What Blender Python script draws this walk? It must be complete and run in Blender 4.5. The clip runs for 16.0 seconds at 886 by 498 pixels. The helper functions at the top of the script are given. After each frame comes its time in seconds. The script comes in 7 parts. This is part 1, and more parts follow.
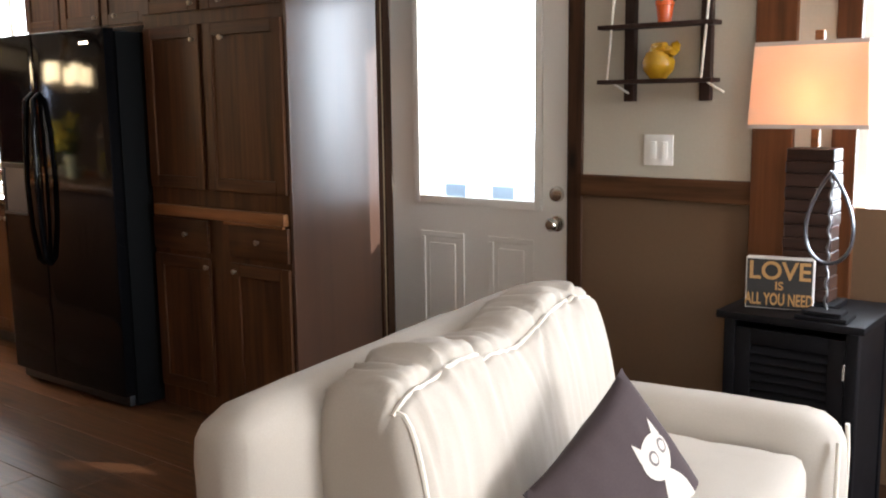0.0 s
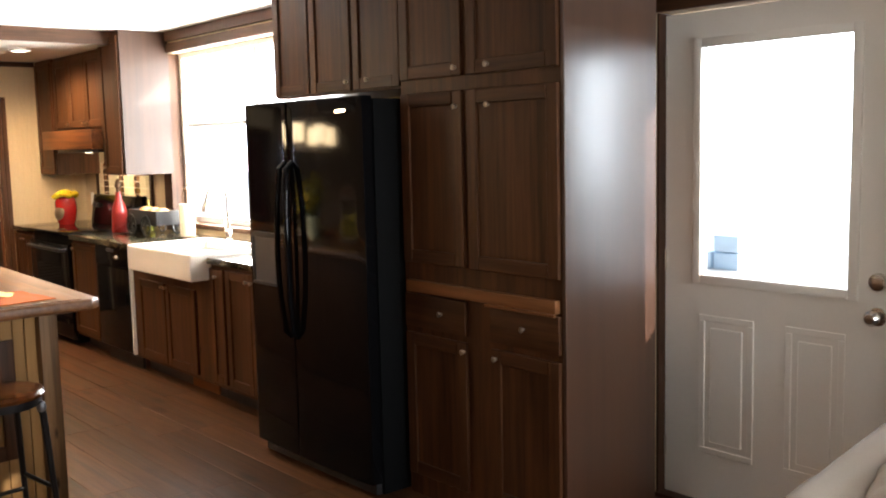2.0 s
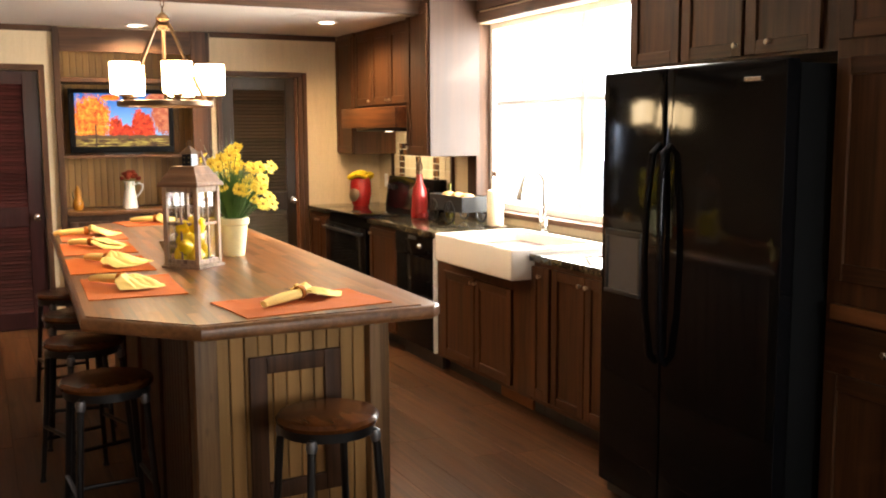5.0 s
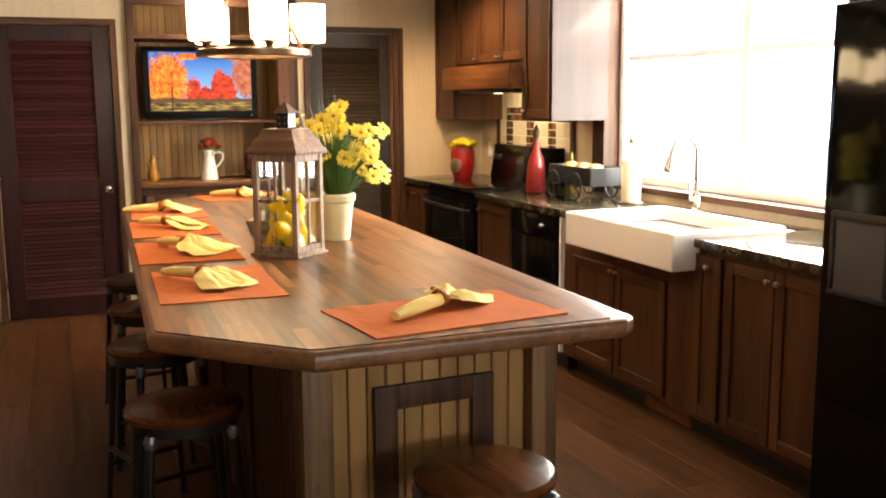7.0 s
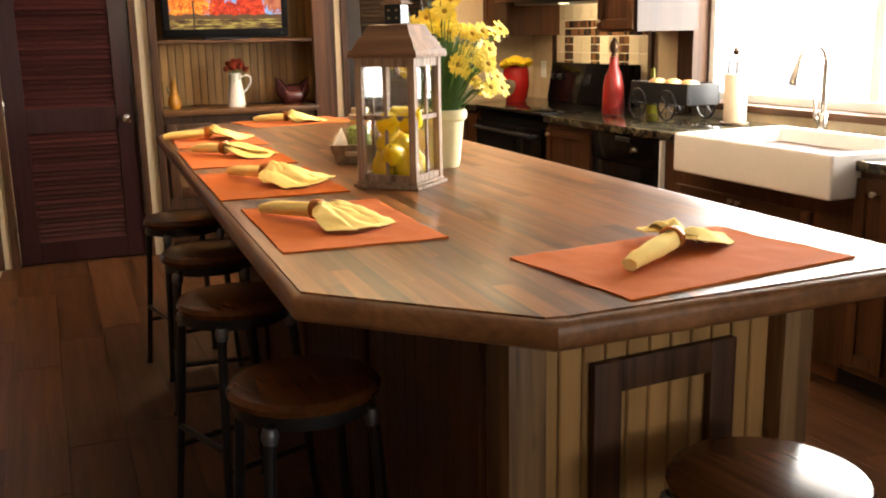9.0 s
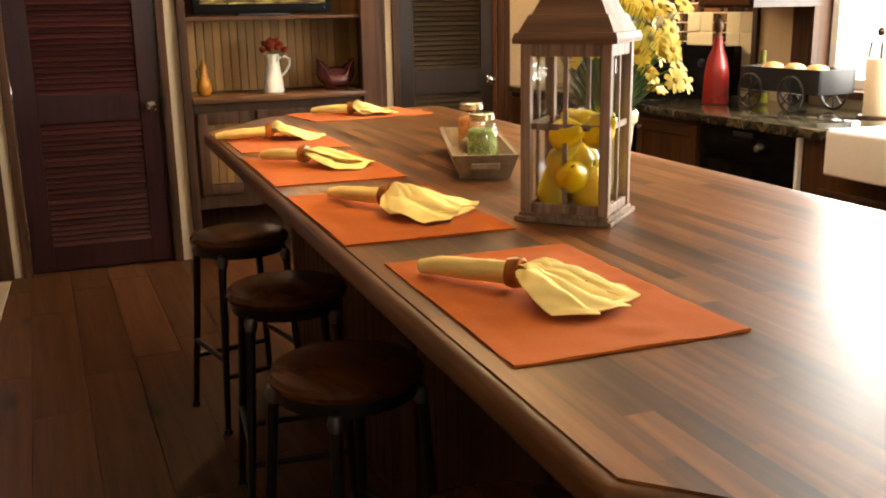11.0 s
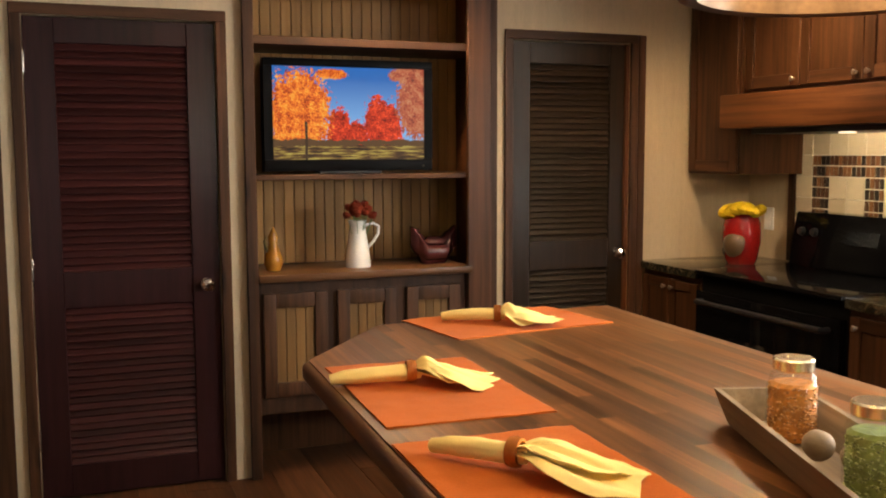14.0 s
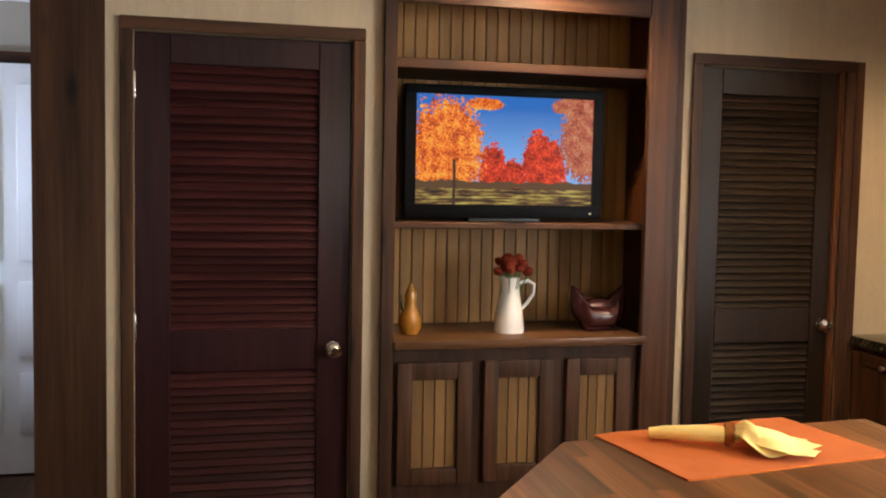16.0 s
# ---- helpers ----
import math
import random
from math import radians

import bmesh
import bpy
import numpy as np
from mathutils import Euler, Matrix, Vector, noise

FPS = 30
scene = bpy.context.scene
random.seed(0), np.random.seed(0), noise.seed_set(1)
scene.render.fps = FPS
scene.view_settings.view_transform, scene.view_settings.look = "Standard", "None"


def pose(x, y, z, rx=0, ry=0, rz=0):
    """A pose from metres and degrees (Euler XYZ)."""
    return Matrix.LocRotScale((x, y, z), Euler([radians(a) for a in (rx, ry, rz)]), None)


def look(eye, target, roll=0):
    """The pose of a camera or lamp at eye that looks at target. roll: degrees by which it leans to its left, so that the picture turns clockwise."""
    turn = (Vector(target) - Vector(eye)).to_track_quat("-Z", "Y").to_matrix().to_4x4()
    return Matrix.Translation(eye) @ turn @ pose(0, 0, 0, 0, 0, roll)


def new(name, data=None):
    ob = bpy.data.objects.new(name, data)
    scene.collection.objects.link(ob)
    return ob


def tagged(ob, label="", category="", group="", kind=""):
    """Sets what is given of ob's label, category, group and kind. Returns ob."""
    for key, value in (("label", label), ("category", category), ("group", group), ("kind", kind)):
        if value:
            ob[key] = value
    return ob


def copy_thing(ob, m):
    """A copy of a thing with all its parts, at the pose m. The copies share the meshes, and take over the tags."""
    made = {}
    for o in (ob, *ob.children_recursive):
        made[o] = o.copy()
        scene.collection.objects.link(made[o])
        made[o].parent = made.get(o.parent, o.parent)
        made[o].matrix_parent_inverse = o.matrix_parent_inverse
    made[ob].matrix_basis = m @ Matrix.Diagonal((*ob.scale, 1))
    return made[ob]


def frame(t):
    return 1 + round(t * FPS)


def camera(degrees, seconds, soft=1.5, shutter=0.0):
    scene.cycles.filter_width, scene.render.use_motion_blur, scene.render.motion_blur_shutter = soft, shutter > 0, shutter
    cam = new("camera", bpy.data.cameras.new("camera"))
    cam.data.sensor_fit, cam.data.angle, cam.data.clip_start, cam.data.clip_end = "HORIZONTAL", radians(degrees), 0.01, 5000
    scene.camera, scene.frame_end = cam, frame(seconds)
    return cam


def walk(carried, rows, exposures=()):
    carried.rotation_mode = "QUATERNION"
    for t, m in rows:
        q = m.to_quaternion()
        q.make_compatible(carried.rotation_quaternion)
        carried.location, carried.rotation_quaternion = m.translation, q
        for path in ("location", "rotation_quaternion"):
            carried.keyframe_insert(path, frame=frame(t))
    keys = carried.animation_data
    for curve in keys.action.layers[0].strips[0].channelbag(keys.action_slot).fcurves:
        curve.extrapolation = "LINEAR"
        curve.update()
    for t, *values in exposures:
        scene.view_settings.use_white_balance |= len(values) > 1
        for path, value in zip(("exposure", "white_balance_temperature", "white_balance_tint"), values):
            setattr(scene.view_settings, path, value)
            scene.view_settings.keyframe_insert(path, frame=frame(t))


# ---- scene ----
cam = camera(49.6, 16.0, soft=2.0)
PATH = [
    (0, (-0.368, 0.659, 1.406), (-1.583, 2.217, 1.098), -0.7),
    (0.5, (-0.512, 0.663, 1.454), (-1.78, 2.183, 1.167), -0.1),
    (1, (-0.63, 0.674, 1.486), (-1.968, 2.137, 1.223), -0.1),
    (1.5, (-0.763, 0.696, 1.522), (-2.181, 2.085, 1.277), -0.6),
    (2, (-0.898, 0.77, 1.538), (-2.409, 2.061, 1.314), -1.3),
    (2.5, (-1.032, 0.817, 1.539), (-2.618, 2.019, 1.339), -1.7),
    (3, (-1.167, 0.817, 1.544), (-2.806, 1.947, 1.351), -1.6),
    (3.5, (-1.326, 0.748, 1.524), (-3.002, 1.822, 1.334), -1.0),
    (4, (-1.509, 0.771, 1.528), (-3.235, 1.761, 1.324), -0.7),
    (4.5, (-1.688, 0.811, 1.514), (-3.453, 1.726, 1.296), -0.4),
    (4.7, (-1.767, 0.82, 1.513), (-3.541, 1.714, 1.284), -0.3),
    (6.8, (-2.712, 0.949, 1.47), (-4.549, 1.68, 1.169), -0.5),
    (7, (-2.806, 0.943, 1.454), (-4.645, 1.669, 1.15), -0.4),
    (7.5, (-2.99, 0.888, 1.429), (-4.821, 1.625, 1.108), -0.2),
    (8, (-3.194, 0.830, 1.401), (-5.015, 1.577, 1.046), 0.1),
    (8.5, (-3.4, 0.798, 1.34), (-5.214, 1.541, 0.942), -0.5),
    (10.8, (-4.247, 0.656, 1.358), (-6.032, 1.397, 0.844), -1.5),
    (11, (-4.371, 0.676, 1.349), (-6.164, 1.418, 0.865), -1.0),
    (11.5, (-4.58, 0.637, 1.37), (-6.372, 1.416, 0.947), 0.0),
    (12, (-4.772, 0.641, 1.379), (-6.577, 1.423, 1.015), 0.8),
    (12.5, (-4.995, 0.682, 1.412), (-6.818, 1.435, 1.08), 0.3),
    (13, (-5.197, 0.683, 1.418), (-7.034, 1.426, 1.143), 0.3),
    (13.5, (-5.424, 0.675, 1.424), (-7.266, 1.419, 1.192), 0.3),
    (14, (-5.639, 0.714, 1.429), (-7.497, 1.427, 1.229), -0.2),
    (14.5, (-5.838, 0.76, 1.448), (-7.717, 1.423, 1.266), -0.6),
    (15, (-6.039, 0.779, 1.456), (-7.932, 1.402, 1.295), -0.2),
    (15.5, (-6.221, 0.77, 1.472), (-8.129, 1.351, 1.324), 0.5),
    (16, (-6.364, 0.774, 1.477), (-8.3, 1.258, 1.341), 1.1),
]
walk(cam, [(t, look(eye, target, roll)) for t, eye, target, roll in PATH], exposures=[(0.0, 1.12, 6050, 10), (2.0, 1.12, 6300, 10), (4.5, 0.95, 6750, 10), (7.0, 0.82, 6750, 10), (8.5, 0.68, 6750, 10), (11.0, 0.36, 7100, 10), (13.0, 0.06, 6850, 10), (16.0, 0.08, 6050, 10)])

# ---- light ----
world = bpy.data.worlds.new("world")
scene.world = world
world.use_nodes = True
wn = world.node_tree
sky = wn.nodes.new("ShaderNodeTexSky")
sky.sky_type, sky.sun_disc = "NISHITA", False
SUN_ELEVATION, SUN_AZIMUTH = 21.0, 61.5          # azimuth: from +y towards +x
sky.sun_elevation, sky.sun_rotation = radians(SUN_ELEVATION), radians(SUN_AZIMUTH)
wn.links.new(sky.outputs[0], wn.nodes["Background"].inputs[0])
wn.nodes["Background"].inputs[1].default_value = 0.15


def lamp(name, kind, m, energy, colour=(1, 1, 1), **more):
    data = bpy.data.lights.new(name, kind)
    data.energy, data.color = energy, colour
    if kind == "AREA":
        data.shape, data.size, data.size_y = "RECTANGLE", more["w"], more["h"]
    if kind == "SUN":
        data.angle = radians(0.5)
    if kind in ("POINT", "SPOT"):
        data.shadow_soft_size = more.get("r", 0.03)
    if kind == "SPOT":
        data.spot_size, data.spot_blend = radians(more["cone"]), 0.6
    ob = new(name, data)
    ob.matrix_world = m
    return ob


se, sa = radians(SUN_ELEVATION), radians(SUN_AZIMUTH)
TO_SUN = Vector((math.cos(se) * math.sin(sa), math.cos(se) * math.cos(sa), math.sin(se)))
lamp("sun", "SUN", look(TO_SUN * 20, (0, 0, 0)), 5.0, (1.0, 0.95, 0.88))
DAY = (0.93, 0.96, 1.0)
WARM = (1.0, 0.70, 0.40)
lamp("sky_light_kitchen", "AREA", look((-6.78, 4.34, 1.61), (-6.78, 0, 1.50)), 205, (1.0, 0.97, 0.92), w=2.3, h=1.28)
lamp("sky_light_living", "AREA", look((-0.05, 4.34, 1.32), (-0.05, 0, 1.2)), 66, DAY, w=2.4, h=1.5)
lamp("sky_light_east", "AREA", look((2.55, 3.15, 1.35), (0, 3.15, 1.2)), 90, (0.88, 0.94, 1.0), w=1.3, h=1.35)

# added fill from behind, brightens the entry door; no such source is known
lamp("south_fill_light", "AREA", look((0.95, -0.80, 1.40), (0.4, 4, 1.1)), 20, (1.0, 0.95, 0.88), w=1.5, h=1.2)
lamp("sky_light_passage", "AREA", look((-11.2, -0.80, 1.45), (-11.2, 2, 1.2)), 20, (0.60, 0.72, 1.0), w=0.3, h=1.1)

# ---- materials ----


def mat(name, rough=0.6, metal=0.0, spec=0.5):
    m = bpy.data.materials.new(name)
    m.use_nodes = True
    nt = m.node_tree
    b = nt.nodes["Principled BSDF"]
    b.inputs["Roughness"].default_value = rough
    b.inputs["Metallic"].default_value = metal
    b.inputs["Specular IOR Level"].default_value = spec
    return m, nt, b


def node(nt, kind, **values):
    n = nt.nodes.new(kind)
    for k, v in values.items():
        n.inputs[k].default_value = v
    return n


def coords(nt, scale=(1, 1, 1), own=False, shift=False):
    """World position (or the object's own), scaled; shift: a random offset for each object."""
    if own:
        src = nt.nodes.new("ShaderNodeTexCoord").outputs["Object"]
    else:
        src = nt.nodes.new("ShaderNodeNewGeometry").outputs["Position"]
    if shift:
        inf = nt.nodes.new("ShaderNodeObjectInfo")
        mul = nt.nodes.new("ShaderNodeVectorMath")
        mul.operation = "SCALE"
        mul.inputs[0].default_value = (13.7, 7.3, 19.1)
        nt.links.new(inf.outputs["Random"], mul.inputs["Scale"])
        add = nt.nodes.new("ShaderNodeVectorMath")
        nt.links.new(src, add.inputs[0])
        nt.links.new(mul.outputs[0], add.inputs[1])
        src = add.outputs[0]
    mp = nt.nodes.new("ShaderNodeMapping")
    mp.inputs["Scale"].default_value = scale
    nt.links.new(src, mp.inputs["Vector"])
    return mp.outputs[0]


def ramp(nt, fac, stops):
    r = nt.nodes.new("ShaderNodeValToRGB")
    el = r.color_ramp.elements
    while len(el) < len(stops):
        el.new(0.5)
    for e, (p, c) in zip(el, stops):
        e.position, e.color = p, (*c, 1)
    nt.links.new(fac, r.inputs[0])
    return r.outputs[0]


def mixc(nt, fac, a, b, mode="MIX"):
    n = nt.nodes.new("ShaderNodeMix")
    n.data_type, n.blend_type = "RGBA", mode
    for sock, v in ((n.inputs[0], fac), (n.inputs[6], a), (n.inputs[7], b)):
        if hasattr(v, "is_output"):
            nt.links.new(v, sock)
        elif isinstance(v, tuple):
            sock.default_value = (*v, 1)
        else:
            sock.default_value = v
    return n.outputs[2]


def bump(nt, b, height, strength=0.2, distance=0.002):
    n = node(nt, "ShaderNodeBump", Strength=strength, Distance=distance)
    nt.links.new(height, n.inputs["Height"])
    nt.links.new(n.outputs[0], b.inputs["Normal"])


def wood(name, dark, light, grain="z", rough=0.35, size=1.0, vary=0.35, knots=0.0, spec=0.22, coat=0.0, relief=0.15, dense=1.0):
    """Wood with long grain along one world axis (or the object's own with 'oz' and the like)."""
    m, nt, b = mat(name, rough, 0, spec)
    own = grain.startswith("o")
    ax = "xyz".index(grain[-1])
    fine = [38 / size] * 3
    fine[ax] = 1.6 / size
    wide = [7 / size] * 3
    wide[ax] = 0.5 / size
    v1, v2 = coords(nt, fine, own, True), coords(nt, wide, own, True)
    n1 = node(nt, "ShaderNodeTexNoise", Scale=1.0, Detail=6.0, Roughness=0.65, Distortion=0.3)
    n2 = node(nt, "ShaderNodeTexNoise", Scale=1.0, Detail=3.0, Roughness=0.5, Distortion=0.8)
    nt.links.new(v1, n1.inputs[0])
    nt.links.new(v2, n2.inputs[0])
    c1 = ramp(nt, n1.outputs[0], [(0.36, dark), (0.64, light)])
    mid = tuple((p + q) / 2 for p, q in zip(dark, light))
    c2 = ramp(nt, n2.outputs[0], [(0.3, tuple(0.45 * v for v in mid)), (0.7, tuple(min(1, 1.6 * v) for v in mid))])
    col = mixc(nt, 0.5, c1, c2)
    if knots:
        kv = [3.2] * 3
        kv[ax] = 1.1
        w = node(nt, "ShaderNodeTexVoronoi", Scale=1.7 * dense)
        nt.links.new(coords(nt, kv, own, True), w.inputs[0])
        spot = ramp(nt, w.outputs["Distance"], [(0.05, (1, 1, 1)), (0.22, (0, 0, 0))])
        k = nt.nodes.new("ShaderNodeMath")
        k.operation = "MULTIPLY"
        nt.links.new(spot, k.inputs[0])
        k.inputs[1].default_value = knots
        col = mixc(nt, k.outputs[0], col, tuple(0.25 * v for v in dark))
    inf = nt.nodes.new("ShaderNodeObjectInfo")
    tone = ramp(nt, inf.outputs["Random"], [(0, (1 - vary,) * 3), (1, (1 + vary,) * 3)])
    col = mixc(nt, 1.0, col, tone, "MULTIPLY")
    nt.links.new(col, b.inputs["Base Color"])
    rr = nt.nodes.new("ShaderNodeMapRange")
    rr.inputs["To Min"].default_value, rr.inputs["To Max"].default_value = rough * 0.75, min(1, rough * 1.35)
    nt.links.new(n2.outputs[0], rr.inputs[0])
    nt.links.new(rr.outputs[0], b.inputs["Roughness"])
    b.inputs["Coat Weight"].default_value = coat
    b.inputs["Coat Roughness"].default_value = 0.2
    bump(nt, b, n1.outputs[0], relief, 0.001)
    return m


def paint(name, colour, rough=0.5, grain=60.0, amount=0.06, big=2.0, relief=0.06, metal=0.0, spec=0.5, own=False, coat=0.0, stretch=(1, 1, 1)):
    """A coloured surface with faint mottling at two scales and fine relief."""
    m, nt, b = mat(name, rough, metal, spec)
    v = coords(nt, stretch, own)
    n1 = node(nt, "ShaderNodeTexNoise", Scale=grain, Detail=4.0)
    n2 = node(nt, "ShaderNodeTexNoise", Scale=big, Detail=3.0)
    nt.links.new(v, n1.inputs[0])
    nt.links.new(v, n2.inputs[0])
    lo, hi = tuple(c * (1 - amount) for c in colour), tuple(min(1, c * (1 + amount)) for c in colour)
    c1 = ramp(nt, n1.outputs[0], [(0.3, lo), (0.7, hi)])
    c2 = ramp(nt, n2.outputs[0], [(0.3, lo), (0.7, hi)])
    nt.links.new(mixc(nt, 0.5, c1, c2), b.inputs["Base Color"])
    rr = nt.nodes.new("ShaderNodeMapRange")
    rr.inputs["To Min"].default_value, rr.inputs["To Max"].default_value = rough * 0.8, min(1, rough * 1.25)
    nt.links.new(n2.outputs[0], rr.inputs[0])
    nt.links.new(rr.outputs[0], b.inputs["Roughness"])
    b.inputs["Coat Weight"].default_value = coat
    if relief:
        bump(nt, b, n1.outputs[0], relief, 0.001)
    return m


def cloth(name, colour, rough=0.9, weave=900.0, amount=0.08, relief=0.25):
    m, nt, b = mat(name, rough, 0, 0.08)
    v = coords(nt, (1, 1, 1), True)
    w1 = node(nt, "ShaderNodeTexNoise", Scale=weave * 0.3, Detail=2.0)
    w2 = node(nt, "ShaderNodeTexNoise", Scale=6.0, Detail=4.0)
    nt.links.new(v, w1.inputs[0])
    nt.links.new(v, w2.inputs[0])
    lo, hi = tuple(c * (1 - amount) for c in colour), tuple(min(1, c * (1 + amount)) for c in colour)
    nt.links.new(mixc(nt, 0.5, ramp(nt, w1.outputs[0], [(0.3, lo), (0.7, hi)]), ramp(nt, w2.outputs[0], [(0.3, lo), (0.7, hi)])), b.inputs["Base Color"])
    b.inputs["Sheen Weight"].default_value = 0.03
    bump(nt, b, w1.outputs[0], relief, 0.0006)
    return m


def glow(name, colour, strength, base=None):
    m, nt, b = mat(name, 0.4)
    b.inputs["Base Color"].default_value = (*(base or colour), 1)
    b.inputs["Emission Color"].default_value = (*colour, 1)
    b.inputs["Emission Strength"].default_value = strength
    return m


def clear(name, tint=(1, 1, 1), rough=0.0):
    m, nt, b = mat(name, rough)
    b.inputs["Base Color"].default_value = (*tint, 1)
    b.inputs["Transmission Weight"].default_value = 1.0
    b.inputs["IOR"].default_value = 1.45
    return m


def thin_glass(name, gloss=0.06):
    """A pane: lets the light straight through, with a faint reflection."""
    m, nt, b = mat(name, 0.02)
    out = nt.nodes["Material Output"]
    t = nt.nodes.new("ShaderNodeBsdfTransparent")
    t.inputs[0].default_value = (0.96, 0.97, 0.97, 1)
    g = nt.nodes.new("ShaderNodeBsdfGlossy")
    g.inputs["Roughness"].default_value = 0.02
    mx = nt.nodes.new("ShaderNodeMixShader")
    mx.inputs[0].default_value = gloss
    nt.links.new(t.outputs[0], mx.inputs[1])
    nt.links.new(g.outputs[0], mx.inputs[2])
    nt.links.new(mx.outputs[0], out.inputs[0])
    return m


CAB = wood("cabinet_walnut", (0.020, 0.0074, 0.0029), (0.104, 0.041, 0.0150), "z", 0.42, 1.0, 0.12)
CAB_X = wood("cabinet_walnut_across", (0.020, 0.0074, 0.0029), (0.104, 0.041, 0.0150), "x", 0.42, 1.0, 0.12)
CAB_END = wood("cabinet_end_laminate", (0.038, 0.015, 0.0075), (0.076, 0.032, 0.016), "z", 0.29, 3.0, 0.05, spec=0.9, coat=0.6, relief=0.0)
UP_END = wood("upper_cabinet_laminate", (0.020, 0.0085, 0.0045), (0.050, 0.022, 0.011), "z", 0.42, 1.6, 0.05, spec=0.3, relief=0.05)
EDGE = wood("worn_wood_edge", (0.10, 0.036, 0.012), (0.26, 0.105, 0.036), "x", 0.45, 1.0, 0.1)
TRIM = wood("dark_pine_trim", (0.010, 0.0042, 0.0022), (0.100, 0.043, 0.019), "z", 0.5, 1.2, 0.2, 0.9, dense=1.5)
TRIM_X = wood("dark_pine_trim_x", (0.010, 0.0042, 0.0022), (0.100, 0.043, 0.019), "x", 0.5, 1.2, 0.2, 0.9, dense=1.5)
TRIM_Y = wood("dark_pine_trim_y", (0.010, 0.0042, 0.0022), (0.100, 0.043, 0.019), "y", 0.5, 1.2, 0.2, 0.9, dense=1.5)
PINE = wood("stained_pine_post", (0.038, 0.012, 0.004), (0.16, 0.056, 0.018), "z", 0.45, 1.4, 0.15, 0.8)
RAIL = wood("stained_pine_rail", (0.040, 0.015, 0.006), (0.15, 0.066, 0.027), "x", 0.5, 1.4, 0.1, 0.8)
KNOTTY = wood("knotty_pine_column", (0.045, 0.019, 0.008), (0.38, 0.21, 0.092), "z", 0.45, 1.5, 0.15, 0.95, dense=3.6)
BEAD = wood("tan_beadboard", (0.26, 0.135, 0.044), (0.40, 0.220, 0.078), "z", 0.5, 1.6, 0.06)
# darker copy of the tan beadboard: shade on the low hutch doors, as colour
BEAD_SHADED = wood("shaded_beadboard", (0.15, 0.080, 0.028), (0.25, 0.138, 0.050), "z", 0.5, 1.6, 0.06)
BEAD_DARK = paint("bead_groove", (0.09, 0.043, 0.016), 0.6)
LOUVRE = wood("mahogany_louvre", (0.012, 0.0035, 0.0037), (0.056, 0.0140, 0.0125), "y", 0.32, 1.0, 0.35)
LOUVRE_FRAME = wood("mahogany_frame", (0.012, 0.0042, 0.0046), (0.036, 0.0115, 0.0115), "z", 0.30, 1.2, 0.08)
DARK_LOUVRE = wood("black_brown_louvre", (0.010, 0.0058, 0.0032), (0.034, 0.020, 0.0115), "y", 0.33, 1.0, 0.3)
DARK_FRAME = wood("black_brown_frame", (0.011, 0.0062, 0.0036), (0.030, 0.017, 0.0095), "z", 0.34, 1.2, 0.08)
TOPWOOD = wood("walnut_block_strip", (0.034, 0.0105, 0.0034), (0.230, 0.090, 0.027), "ox", 0.32, 0.8, 0.55, 0.0, 0.20, 0.0, 0.06)
TOPEDGE = wood("walnut_block_edge", (0.10, 0.039, 0.013), (0.28, 0.120, 0.043), "ox", 0.36, 0.8, 0.1, 0.0, 0.45, 0.0)
PLANK = wood("laminate_floor_plank", (0.022, 0.0080, 0.0032), (0.118, 0.050, 0.021), "x", 0.40, 1.1, 0.26, 0.8, 0.17)
SEAT = wood("stool_seat_wood", (0.030, 0.009, 0.0025), (0.130, 0.041, 0.010), "ox", 0.22, 0.9, 0.08, 0, 0.2, 0.0)
BEIGE = paint("beige_grass_wallpaper", (0.55, 0.43, 0.275), 0.85, 40, 0.12, 3.0, 0.25, stretch=(8, 8, 0.8))
CREAM_WALL = paint("cream_wall_paint", (0.50, 0.44, 0.34), 0.75, 90, 0.04, 1.5, 0.1)
BROWN_WALL = paint("brown_wainscot_paint", (0.13, 0.072, 0.034), 0.7, 70, 0.06, 1.5, 0.1)
CEIL = paint("white_ceiling_texture", (0.80, 0.77, 0.72), 0.9, 160, 0.05, 1.5, 0.6)
SOFFIT = paint("soffit_paint", (0.66, 0.60, 0.53), 0.8, 120, 0.05, 1.5, 0.3)
WHITE = paint("white_door_paint", (0.90, 0.86, 0.78), 0.42, 90, 0.02, 1.5, 0.05)
VINYL = paint("white_vinyl", (0.82, 0.82, 0.80), 0.4, 90, 0.02, 1.5, 0.02)
FRIDGE = paint("black_appliance_gloss", (0.0035, 0.0035, 0.004), 0.07, 300, 0.1, 2.0, 0.008, spec=0.14)
FRIDGE_SIDE = paint("black_appliance_textured", (0.0045, 0.0045, 0.0045), 0.6, 500, 0.2, 2.0, 0.3, spec=0.05)
BLACK = paint("black_plastic", (0.012, 0.012, 0.013), 0.35, 200, 0.1)
IRON = paint("black_painted_iron", (0.013, 0.012, 0.012), 0.34, 160, 0.2, 4.0, 0.15, 0.3)
STEEL = paint("grey_worn_steel", (0.22, 0.22, 0.23), 0.38, 120, 0.25, 5.0, 0.2, 0.9)
NICKEL = paint("brushed_nickel", (0.62, 0.58, 0.52), 0.24, 200, 0.08, 5, 0.05, 1.0)
CHROME = paint("chrome", (0.8, 0.8, 0.8), 0.08, 50, 0.02, 5, 0.0, 1.0)
CRYSTAL = paint("crystal_knob", (0.92, 0.90, 0.88), 0.06, 50, 0.02, 5, 0.0, 1.0)
BRONZE = paint("aged_bronze", (0.10, 0.060, 0.035), 0.35, 100, 0.25, 5, 0.1, 0.9)
SINKW = paint("white_fireclay", (0.83, 0.77, 0.71), 0.14, 60, 0.02, 2, 0.02)
